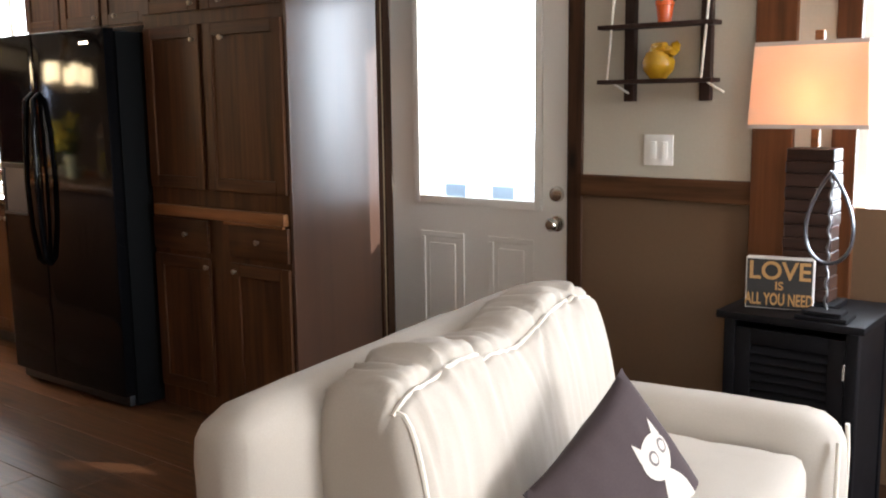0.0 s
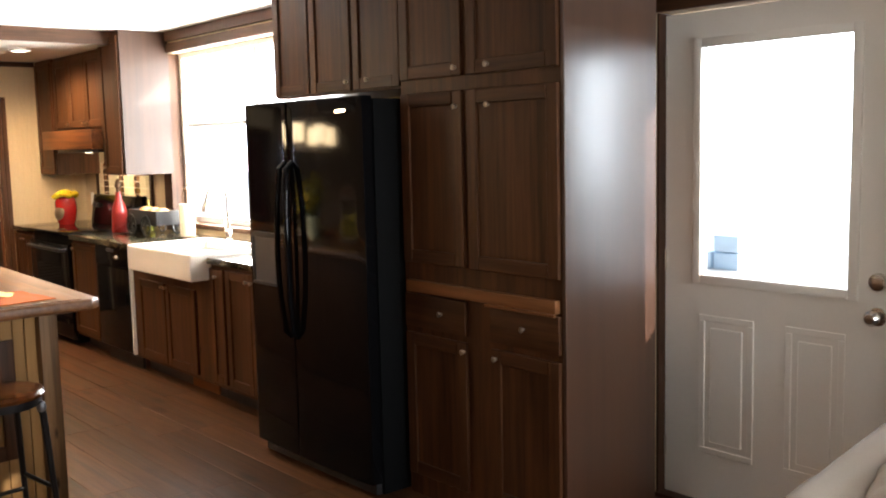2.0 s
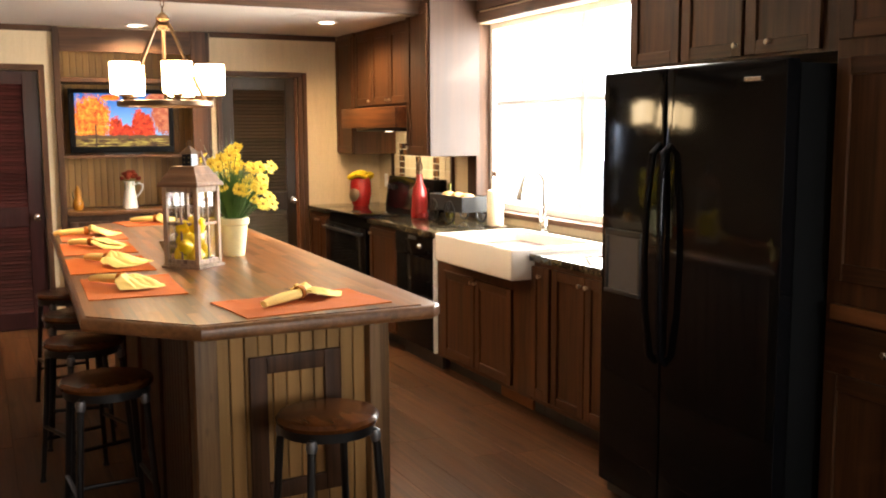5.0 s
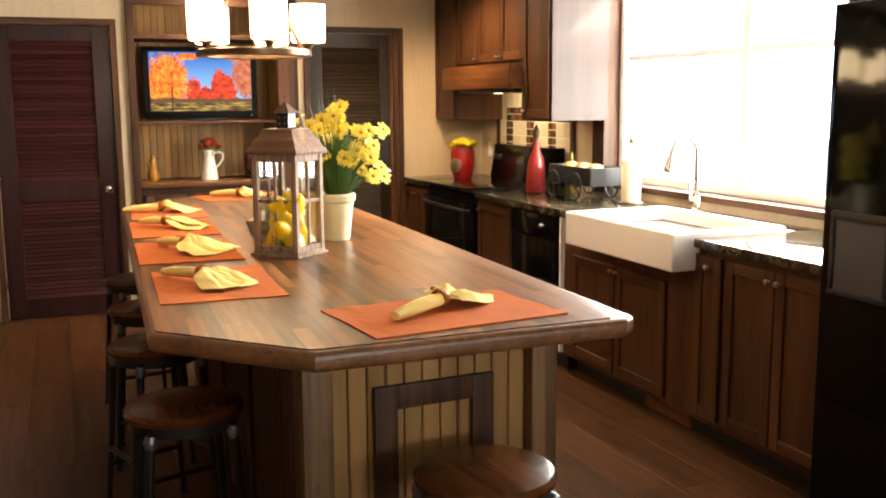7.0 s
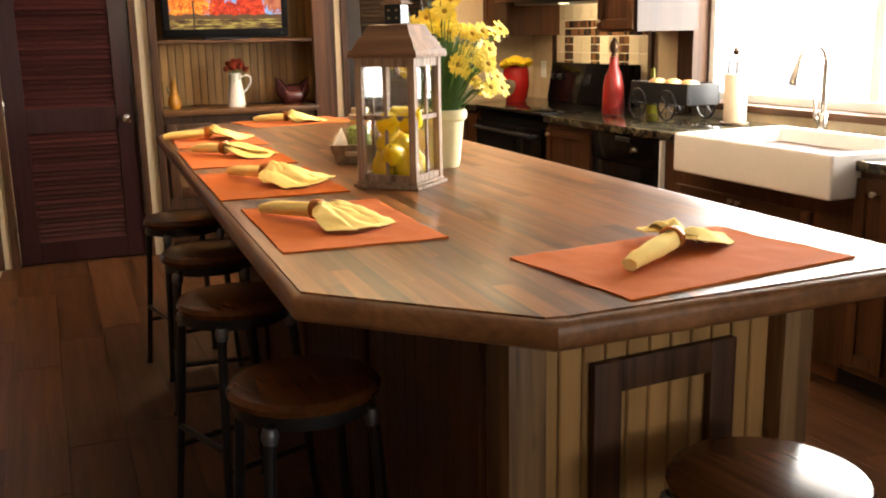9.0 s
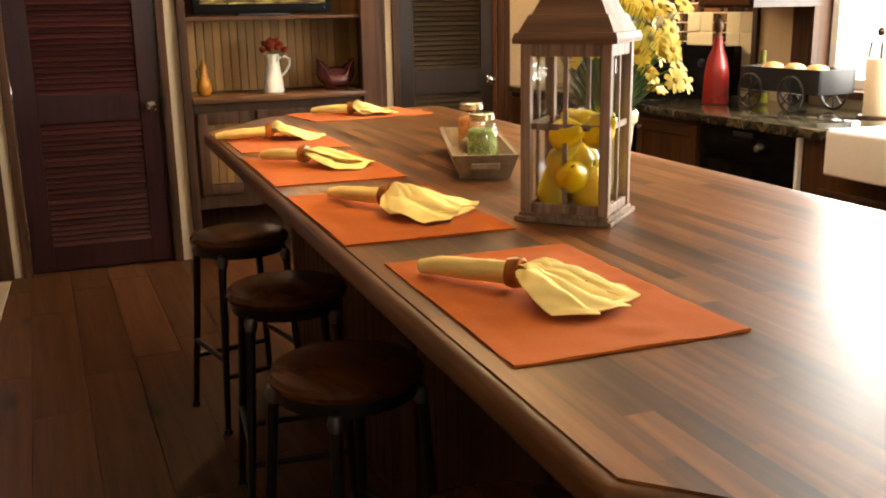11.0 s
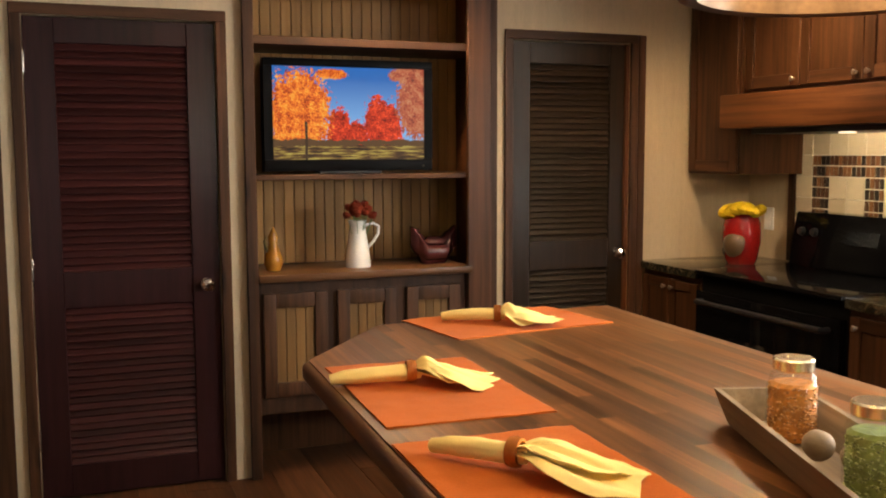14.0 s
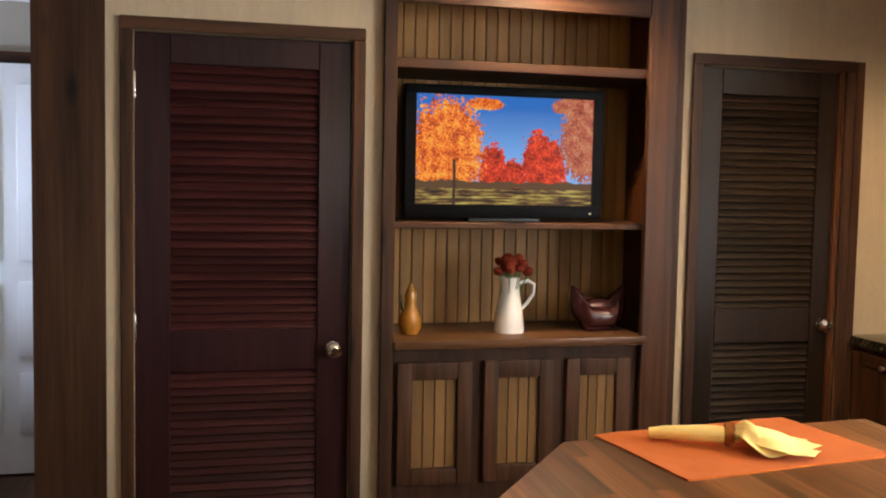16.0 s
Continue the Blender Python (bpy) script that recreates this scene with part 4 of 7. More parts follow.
part("pine_stile", box(HW - 0.128, HW - 0.012, -0.040, -0.0345, 0.0, 2.30, 0.002, 1), CAB, hut, "lighter stained pine face board")
for z, t in ((1.928, 0.036), (1.335, 0.023)):
    part("shelf", box(0.021, HW - 0.021, -0.008, HD - 0.026, z - t, z, 0.003, 1), TRIM_Y, hut)
part("counter", box(0.019, HW - 0.110, -0.05, HD - 0.026, 0.870, 0.904, 0.008), wood("hutch_counter_wood", (0.06, 0.026, 0.011), (0.16, 0.075, 0.032), "y", 0.3, 1.2, 0.05), hut, "varnished brown wood counter")
part("base", box(0.021, HW - 0.132, -0.006, HD - 0.03, 0.28, 0.869), TRIM, hut, smooth=0)
# dark walnut colour stands in for the recess's shade on beadboard
part("base_back", box(0.021, HW - 0.022, 0.35, 0.36, 0.0, 0.279), CAB, hut, smooth=0)
for a, b in ((0.037, 0.321), (0.369, 0.642), (0.695, 0.956)):
    d = part("hutch_door", joined(box(a, a + 0.055, -0.03, -0.0065, 0.36, 0.82, 0.004), box(b - 0.055, b, -0.03, -0.0065, 0.36, 0.82, 0.004), box(a + 0.055, b - 0.055, -0.0295, -0.0065, 0.755, 0.82, 0.004), box(a + 0.055, b - 0.055, -0.0295, -0.0065, 0.36, 0.42, 0.004)), TRIM, hut)
    n = 4
    w = (b - a - 0.11) / n
    for k in range(n):
        part("bead_panel", box(a + 0.055 + k * w + 0.001, a + 0.055 + (k + 1) * w - 0.001, -0.014, -0.0066, 0.42, 0.755, 0.003, 1), BEAD_SHADED, d)

# ---- sofa and living corner ----
SOFA = pose(-1.72, 1.62, 0, 0, 0, 8)
LINEN = cloth("cream_slipcover_linen", (0.43, 0.375, 0.315), 0.88, 900, 0.05, 0.3)
PIPE = cloth("cream_piping", (0.70, 0.64, 0.54), 0.85, 900, 0.05, 0.2)


def padded(w, d, h, n=24, bulge=0.03, crease=0.0, seed=0.0, round_=0.5, edge=0.05):
    """A stuffed block, centred in x and y, from z 0 to h: rounded edges, bulging faces and creases."""
    bm = bmesh.new()
    bmesh.ops.create_cube(bm, size=2.0)
    bmesh.ops.subdivide_edges(bm, edges=bm.edges[:], cuts=n, use_grid_fill=True)
    for v in bm.verts:
        x, y, z = v.co
        half = Vector((w / 2, d / 2, h / 2))
        p = Vector((x * half.x, y * half.y, z * half.z))
        core = Vector([max(-half[i] + edge, min(half[i] - edge, p[i])) for i in range(3)])
        out = p - core
        if out.length > 1e-6:
            k = max(abs(out.x), abs(out.y), abs(out.z))
            p = core + out.normalized() * k
        nrm = Vector((x if abs(x) > 0.999 else 0, y if abs(y) > 0.999 else 0, z if abs(z) > 0.999 else 0))
        soft = (1 - x * x) * (1 - y * y) if abs(z) > 0.999 else (1 - x * x) * (1 - z * z) if abs(y) > 0.999 else (1 - y * y) * (1 - z * z)
        if nrm.length:
            p += nrm.normalized() * bulge * max(0, soft)
        if crease:
            q = Vector((p.x * 5 + seed, p.y * 9, p.z * 4))
            f = noise.noise(q * 2.2) + 0.6 * noise.noise(q * 4.7) + 0.35 * noise.noise(q * 9.0)
            p += (nrm.normalized() if nrm.length else Vector((0, 0, 1))) * crease * f
        v.co = p + Vector((0, 0, h / 2))
    return bm


SL = 1.40
sofa = thing("loveseat", SOFA @ Matrix.Diagonal((1, 1, 1.01, 1)), "cream slipcovered loveseat with a loose crumpled back cushion", "sofa")
part("base", moved(padded(0.84, SL, 0.34, 10, 0.004, 0.003, 1, edge=0.03), pose(0.46, SL / 2, 0.07)), LINEN, sofa, smooth=60)
part("back_frame", moved(padded(0.17, SL - 0.02, 0.815, 16, 0.006, 0.004, 2, edge=0.075), pose(0.085, SL / 2, 0.06)), LINEN, sofa, smooth=80)
for y, nm in ((SL - 0.09, "far"), (0.09, "near")):
    part("arm", moved(padded(0.86, 0.20, 0.56, 16, 0.008, 0.003, 3, edge=0.085), pose(0.50, y, 0.06)), LINEN, sofa, smooth=80)
for x in (0.10, 0.82):
    for y in (0.08, SL - 0.08):
        part("foot", moved(lathe([(0, 0), (0.022, 0), (0.030, 0.075), (0, 0.075)], 16), pose(x, y, 0)), TRIM, sofa, "dark wooden foot")
for y in (SL - 0.185, SL + 0.012):
    part("arm_piping", tube([(0.925, y, 0.1), (0.927, y, 0.50), (0.925, y + (0.02 if y < SL - 0.1 else -0.02), 0.575)], 0.006, 8), PIPE, sofa)
part("seat_cushion", moved(padded(0.62, SL - 0.42, 0.15, 16, 0.015, 0.006, 4, edge=0.04), pose(0.56, SL / 2, 0.41)), LINEN, sofa, smooth=80)


def back_cushion():
    """A slumped box cushion with a gusset between two seams and gathered creases that run off the seam."""
    W, H, D = SL - 0.40, 0.44, 0.27
    bm = bmesh.new()
    nu, nv = 110, 70
    prof = []
    for k in range(nv):                       # round the cross-section, from low behind over the top to low in front
        t = k / (nv - 1)
        a = math.pi * (1.18 - 1.36 * t)
        c, s = math.cos(a), math.sin(a)
        px = 0.5 * D * math.copysign(abs(c) ** 0.55, c)
        pz = H * math.copysign(abs(s) ** 0.62, s) if s > 0 else 0.30 * s
        prof.append((px, pz, t))
    grid = []
    for i in range(nu):
        u = i / (nu - 1)
        e = min(u, 1 - u) * 2
        pinch = min(1.0, (e / 0.10)) ** 0.35 if e < 0.10 else 1.0
        sag = 0.022 * math.sin(3.1 * u * math.pi) - 0.03 * (1 - u) ** 2
        row = []
        for px, pz, t in prof:
            q = Vector((u * 9, t * 5, 0.3))
            fold = noise.noise(Vector((u * 30 + 3.2 * noise.noise(q), t * 3.0, 1.7)))
            fine = noise.noise(Vector((u * 55, t * 10, 4.0)))
            seam = math.exp(-((t - 0.60) / 0.13) ** 2)
            top = math.exp(-((t - 0.44) / 0.16) ** 2)
            amp = 0.006 + 0.016 * seam + 0.012 * top
            ridge = 1 - abs(noise.noise(Vector((u * 21 + 2.2 * t + 1.6 * noise.noise(q * 1.7), t * 2.2 - u * 2, 9.0)))) * 2
            d = amp * 0.75 * fold + 0.0035 * fine + 0.011 * (0.35 * seam + top + 0.15) * max(0, ridge - 0.45) - 0.012 * math.exp(-((t - 0.60) / 0.015) ** 2)
            nx, nz = px / (0.5 * D), max(0.0, pz) / H
            L = math.hypot(nx, nz) or 1
            row.append(bm.verts.new((px * (0.72 + 0.28 * pinch) + d * nx / L, (u - 0.5) * W, max(-0.02, pz * (0.86 + 0.14 * pinch) + d * nz / L + sag * max(0, pz) / H))))
        grid.append(row)
    for a, b in zip(grid, grid[1:]):
        for k in range(nv - 1):
            bm.faces.new((a[k], b[k], b[k + 1], a[k + 1]))
    bm.faces.new(grid[0])
    bm.faces.new(list(reversed(grid[-1])))
    bmesh.ops.recalc_face_normals(bm, faces=bm.faces[:])
    seamline = [tuple(r[int(0.60 * nv)].co) for r in grid[2:-2:2]]
    endline = [tuple(v.co) for v in grid[3][int(0.60 * nv)::2]]
    endback = [tuple(v.co) for v in grid[1][4:int(0.40 * nv):2]]
    return bm, seamline, endline, endback


bc, seamline, endline, endback = back_cushion()
bcm = pose(0.285, SL / 2, 0.475, 0, -7, 0)
bcush = part("back_cushion", moved(bc, bcm), LINEN, sofa, "crumpled cream back cushion", 80)
for ln in (seamline, endline, endback):
    part("piping", tube([bcm @ Vector(p) for p in ln], 0.0055, 6), PIPE, bcush)


def scatter_pillow():
    T = Vector((-1.345, 2.49, 0.808))
    a = Vector((0.0, -0.40, -0.145))
    b = Vector((0.19, 0.15, -0.37))
    nrm = a.cross(b).normalized()
    ctr = T + a / 2 + b / 2 + nrm * 0.045
    m = Matrix.Translation(ctr) @ Matrix((a.normalized(), b.normalized(), nrm)).transposed().to_4x4()
    p = thing("throw_pillow", m, "dark grey-brown throw pillow with a pale print, leaning on the sofa", "pillow")
    n, S = 28, 0.215

    def surf(u, v, side):
        e = (max(0, 1 - u * u) * max(0, 1 - v * v)) ** 0.42
        pin = 1 - 0.07 * ((1 - u * u) * v ** 8 + (1 - v * v) * u ** 8)
        f = 0.006 * noise.noise(Vector((u * 4, v * 4, side))) * e
        return Vector((u * S * pin, v * S * pin, side * (0.062 * e) + f))

    bm = bmesh.new()
    for side in (1, -1):
        g = [[bm.verts.new(surf(2 * i / n - 1, 2 * j / n - 1, side)) for j in range(n + 1)] for i in range(n + 1)]
        for i in range(n):
            for j in range(n):
                bm.faces.new((g[i][j], g[i + 1][j], g[i + 1][j + 1], g[i][j + 1]))
    bmesh.ops.remove_doubles(bm, verts=bm.verts[:], dist=0.0008)
    bmesh.ops.recalc_face_normals(bm, faces=bm.faces[:])
    part("cover", bm, cloth("grey_brown_cotton", (0.060, 0.043, 0.043), 0.9, 800, 0.1, 0.3), p, smooth=80)
    pale = cloth("pale_print", (0.52, 0.46, 0.40), 0.9, 800, 0.08, 0.1)

    def patch(name, ring, material, lift):
        bm = bmesh.new()
        cu, cv = sum(q[0] for q in ring) / len(ring), sum(q[1] for q in ring) / len(ring)
        prev = None
        for k in range(7):
            s = 1 - k / 6
            cur = [bm.verts.new(surf(cu + (u - cu) * s, cv + (v - cv) * s, 1) + Vector((0, 0, lift))) for u, v in ring] if k < 6 else [bm.verts.new(surf(cu, cv, 1) + Vector((0, 0, lift)))]
            if prev:
                for i in range(len(prev)):
                    j = (i + 1) % len(prev)
                    bm.faces.new((prev[i], prev[j], cur[j], cur[i]) if len(cur) > 1 else (prev[i], prev[j], cur[0]))
            prev = cur
        bmesh.ops.recalc_face_normals(bm, faces=bm.faces[:])
        return part(name, bm, material, p, "pale printed shape")

    # plain pale print: a head with two points above a long body
    body = [(0.26 * math.sin(t) * (1 - 0.12 * math.cos(t)) - 0.02, 0.28 - 0.52 * math.cos(t)) for t in [2 * math.pi * k / 28 for k in range(28)]]
    patch("print_body", [(-0.95 * u - 0.42, 0.95 * v + 0.10) for u, v in body], pale, 0.0016)
    patch("print_head", [(-0.42 + 0.27 * math.cos(t), -0.27 + 0.21 * math.sin(t)) for t in [2 * math.pi * k / 24 for k in range(24)]], pale, 0.0019)
    for u0 in (-0.20, 0.14):
        patch("print_point", [(u0 - 0.47, -0.38), (u0 - 0.40 - 0.35 * (0.03 - u0), -0.56), (u0 - 0.31, -0.38), (u0 - 0.38, -0.30)], pale, 0.0022)
    dk = cloth("print_dark", (0.16, 0.13, 0.125), 0.9, 800, 0.08, 0.1)
    for u0 in (-0.17, 0.05):
        patch("print_ring", [(u0 - 0.41 + 0.075 * math.cos(t), -0.29 + 0.075 * math.sin(t)) for t in [2 * math.pi * k / 16 for k in range(16)]], dk, 0.0026)
        patch("print_dot", [(u0 - 0.41 + 0.05 * math.cos(t), -0.29 + 0.05 * math.sin(t)) for t in [2 * math.pi * k / 16 for k in range(16)]], pale, 0.0034)


scatter_pillow()

# side table with a louvred door
NAVY = paint("black_painted_wood", (0.0055, 0.005, 0.006), 0.45, 90, 0.25, 5, 0.2, spec=0.12)
tb = thing("side_table", at(-1.475, 3.50, 0), "black painted side table with a small louvred door", "table")
part("tabletop", box(-0.02, 0.42, -0.02, 0.38, 0.725, 0.75, 0.007), NAVY, tb)
for x in (0.0, 0.365):
    for y in (0.0, 0.325):
        part("leg", box(x, x + 0.035, y, y + 0.035, 0, 0.7245, 0.004), NAVY, tb)
part("side_panel", box(0.006, 0.022, 0.036, 0.324, 0.06, 0.724), NAVY, tb, smooth=0)
part("side_panel", box(0.378, 0.394, 0.036, 0.324, 0.06, 0.724), NAVY, tb, smooth=0)
part("back_panel", box(0.036, 0.364, 0.34, 0.352, 0.06, 0.724), NAVY, tb, smooth=0)
part("bottom_shelf", box(0.023, 0.377, 0.02, 0.339, 0.06, 0.08), NAVY, tb, smooth=0)
td = part("table_door", joined(box(0.037, 0.085, 0.004, 0.024, 0.09, 0.70, 0.003), box(0.315, 0.363, 0.004, 0.024, 0.09, 0.70, 0.003), box(0.085, 0.315, 0.0045, 0.0235, 0.65, 0.70, 0.003), box(0.085, 0.315, 0.0045, 0.0235, 0.09, 0.14, 0.003)), NAVY, tb)
sl = mesh_of("slat", moved(box(0.084, 0.316, -0.003, 0.003, -0.016, 0.016, 0.002, 1), pose(0, 0.014, 0, -35)), NAVY)
for k in range(18):
    s = part("slat", sl, NAVY, td)
    s.location = (0, 0, 0.155 + k * 0.0282)
part("pull", moved(lathe([(0, 0.02), (0.009, 0.018), (0.006, 0.006), (0.009, 0)], 12), pose(0.061, 0.004, 0.47, 90)), NICKEL, td, "small metal pull")
part("hinge", box(0.358, 0.366, -0.002, 0.004, 0.58, 0.63, 0.001, 1), NICKEL, td)

# table lamp
SHADE, nt_, b_ = mat("peach_lamp_shade", 0.9)
b_.inputs["Base Color"].default_value = (0.80, 0.66, 0.54, 1)
tr_ = nt_.nodes.new("ShaderNodeBsdfTranslucent")
tr_.inputs[0].default_value = (0.92, 0.66, 0.47, 1)
mx_ = nt_.nodes.new("ShaderNodeMixShader")
mx_.inputs[0].default_value = 0.6
nt_.links.new(b_.outputs[0], mx_.inputs[1])
nt_.links.new(tr_.outputs[0], mx_.inputs[2])
nt_.links.new(mx_.outputs[0], nt_.nodes["Material Output"].inputs[0])
LPX, LPY = -1.285, 3.71
tl = thing("table_lamp", at(LPX, LPY, 0.751), "lit table lamp with rectangular peach shade on dark wood block", "lamp")
part("base", box(-0.10, 0.10, -0.075, 0.075, 0, 0.02, 0.004), NAVY, tl)
DARKBLOCK = wood("dark_block_wood", (0.016, 0.008, 0.006), (0.05, 0.022, 0.014), "x", 0.4, 0.8, 0.3)
for k in range(12):
    part("slat_block", box(-0.075 + 0.002 * (k % 2), 0.075 - 0.002 * (k % 3), -0.045, 0.045, 0.0205 + k * 0.0395, 0.0205 + k * 0.0395 + 0.0385, 0.003, 1), DARKBLOCK, tl)
part("neck", box(-0.012, 0.012, -0.012, 0.012, 0.4955, 0.56, 0.002, 1), EDGE, tl, "light wood neck")
part("finial", box(-0.013, 0.013, -0.013, 0.013, 0.815, 0.85, 0.002, 1), EDGE, tl, "light wood finial block")
bm = bmesh.new()
w0, w1, d0, d1, z0, z1 = 0.178, 0.165, 0.105, 0.098, 0.555, 0.815
for sgn in (1, -1):
    for lo, hi in ((((-w0, sgn * d0)), (w0, sgn * d0)), (((sgn * w0, -d0)), (sgn * w0, d0))):
        f = w1 / w0
        g = d1 / d0
        q = [(lo[0], lo[1], z0), (hi[0], hi[1], z0), (hi[0] * f, hi[1] * g, z1), (lo[0] * f, lo[1] * g, z1)]
        bm.faces.new([bm.verts.new(p) for p in q])
bmesh.ops.remove_doubles(bm, verts=bm.verts[:], dist=1e-4)
bmesh.ops.recalc_face_normals(bm, faces=bm.faces[:])
bmesh.ops.solidify(bm, geom=bm.faces[:], thickness=0.002)
part("shade", bm, SHADE, tl, "peach fabric shade", 0)
rimm = cloth("shade_tape", (0.50, 0.42, 0.36), 0.9)
for zz, w, d in ((0.555, w0, d0), (0.803, w1 + 0.001, d1 + 0.001)):
    part("shade_trim", joined(*[box(-w - 0.002, w + 0.002, s * d - 0.002, s * d + 0.002, zz, zz + 0.012) for s in (-1, 1)], *[box(s * w - 0.002, s * w + 0.002, -d + 0.002, d - 0.002, zz + 0.0003, zz + 0.0117) for s in (-1, 1)]), rimm, tl, "grey trim tape", 0)
part("bulb", moved(lathe([(0, 0.10), (0.02, 0.09), (0.03, 0.06), (0.02, 0.02), (0.012, 0.0), (0, 0)], 14), pose(0, 0, 0.60)), glow("bulb_glow", (1, 0.70, 0.42), 13), tl, "lit bulb")

# iron teardrop ornament
TEAR = paint("brushed_dark_steel", (0.13, 0.135, 0.15), 0.3, 100, 0.2, 5, 0.1, 0.9)
orn = thing("teardrop_ornament", at(-1.185, 3.545, 0.751), "grey steel teardrop ornament on a stepped base", "ornament")
part("base", joined(box(-0.075, 0.075, -0.05, 0.05, 0, 0.012, 0.002, 1), box(-0.055, 0.055, -0.037, 0.037, 0.0121, 0.024, 0.002, 1)), NAVY, orn)
loop = []
for k in range(41):
    t = 2 * math.pi * k / 40
    loop.append((0.078 * math.sin(t) * abs(math.sin(t / 2)) ** 0.9 * 1.1, 0, 0.30 + 0.135 * math.cos(t)))
part("loop", tube(loop, 0.0095, 8, flat=0.6), TEAR, orn)
tw = []
for k in range(33):
    tw.append((0.004 * math.cos(k * 1.5), 0.004 * math.sin(k * 1.5), 0.024 + 0.40 * k / 32))
part("twisted_rod", tube(tw, 0.0042, 8), STEEL, orn, "twisted steel rod")

# lettered box sign
sg = thing("box_sign", pose(-1.435, 3.565, 0.751, 0, 0, 12), "small box sign with the words love is all you need", "sign")
part("box", box(0, 0.20, 0, 0.045, 0, 0.16, 0.002, 1), paint("sign_side_whitewash", (0.55, 0.5, 0.46), 0.7, 40, 0.2), sg)
part("face", box(0.004, 0.196, -0.002, -0.0005, 0.004, 0.156), paint("sign_face_black", (0.018, 0.015, 0.013), 0.6, 60, 0.2), sg, smooth=0)
GOLD = paint("sign_letter_gold", (0.42, 0.22, 0.07), 0.6, 60, 0.15)


def words(text, size, x, y, z, parent, material, squash=1.0):
    cu = bpy.data.curves.new("lettering", "FONT")
    cu.body, cu.size, cu.align_x, cu.extrude, cu.offset = text, size, "CENTER", 0.0006, size * 0.018
    ob = bpy.data.objects.new("lettering", cu)
    me = bpy.data.meshes.new_from_object(ob)
    bpy.data.objects.remove(ob)
    me.materials.append(material)
    o = new("lettering", me)
    o.parent = parent
    o.matrix_basis = pose(x, y, z, 90) @ Matrix.Diagonal((squash, 1, 1, 1))
    return o


words("LOVE", 0.078, 0.10, -0.0026, 0.095, sg, GOLD, 0.98)
words("IS", 0.036, 0.10, -0.0026, 0.062, sg, GOLD)
words("ALL YOU NEED", 0.052, 0.10, -0.0026, 0.014, sg, GOLD, 0.56)

# ladder shelf with ropes
LAD = wood("dark_ladder_wood", (0.014, 0.007, 0.005), (0.05, 0.024, 0.016), "z", 0.5, 1, 0.2)
ls = thing("wall_ladder_shelf", at(-1.955, NY - 0.010, 1.39), "dark wooden ladder shelf hung with white rope", "shelf")
for x in (-0.115, 0.185):
    part("rail", box(x - 0.02, x + 0.02, -0.035, -0.002, 0.0, 0.82, 0.003), LAD, ls)
for z in (0.075, 0.275, 0.475, 0.675):
    part("shelf_board", box(-0.205, 0.245, -0.12, -0.0352, z - 0.010, z + 0.006, 0.003), LAD, ls)
ROPE = cloth("white_rope", (0.62, 0.55, 0.45), 0.9, 400, 0.2, 0.5)
for x in (-0.165, 0.205):
    part("rope", tube([(x + 0.05, -0.03, 0.03), (x, -0.115, 0.08), (x + 0.01, -0.10, 0.28), (x + 0.02, -0.09, 0.48), (x + 0.03, -0.06, 0.8)], 0.005, 8), ROPE, ls, "white cotton rope")
POT = paint("orange_glaze", (0.62, 0.10, 0.015), 0.25, 60, 0.1)
po = thing("succulent_pot", at(-1.915, 3.965, 1.672), "small orange pot with a green succulent", "plant pot")
part("pot", lathe([(0, 0), (0.024, 0), (0.032, 0.06), (0.035, 0.062), (0.035, 0.078), (0.030, 0.078), (0.028, 0.06), (0, 0.06)], 20), POT, po)
LEAF = paint("leaf_green", (0.055, 0.13, 0.03), 0.5, 30, 0.3)
for k in range(14):
    a, t = k * 2.4, 0.35 + 0.04 * k
    part("succulent_leaf", moved(lathe([(0, 0), (0.010, 0.015), (0.008, 0.035), (0, 0.05)], 8), Matrix.Translation((0.008 * math.cos(a), 0.008 * math.sin(a), 0.062)) @ Matrix.Rotation(a, 4, "Z") @ Matrix.Rotation(max(0.1, 1.0 - 0.06 * k), 4, "Y")), LEAF, po)
YEL = paint("mustard_glaze", (0.50, 0.27, 0.012), 0.18, 30, 0.2, 6, 0.1)
ya = thing("mustard_ornament", at(-1.925, 3.965, 1.472), "mustard yellow ceramic ornament with a ruffled crest", "ornament")
part("bowl", moved(lathe([(0, 0), (0.03, 0.0), (0.055, 0.03), (0.06, 0.06), (0.045, 0.095), (0.02, 0.105), (0, 0.106)], 24), pose(-0.01, 0, 0)), YEL, ya)
for k in range(16):
    a = k * 0.41
    part("ruffle", moved(lathe([(0, -0.02), (0.016, -0.008), (0.018, 0.006), (0, 0.02)], 10), pose(0.012 + 0.042 * math.cos(a), 0.028 * math.sin(a), 0.105 + 0.012 * math.sin(3 * a), 20 * math.sin(a), 30 * math.cos(2 * a), 0)), YEL, ya)
sw = thing("light_switch", at(-2.016, NY - 0.009, 1.150), "white double rocker light switch", "switch")
part("plate", box(0, 0.118, -0.006, 0, 0, 0.115, 0.002), WHITE, sw)
for x in (0.022, 0.067):
    part("rocker", box(x, x + 0.03, -0.010, -0.0062, 0.025, 0.09, 0.002), WHITE, sw)

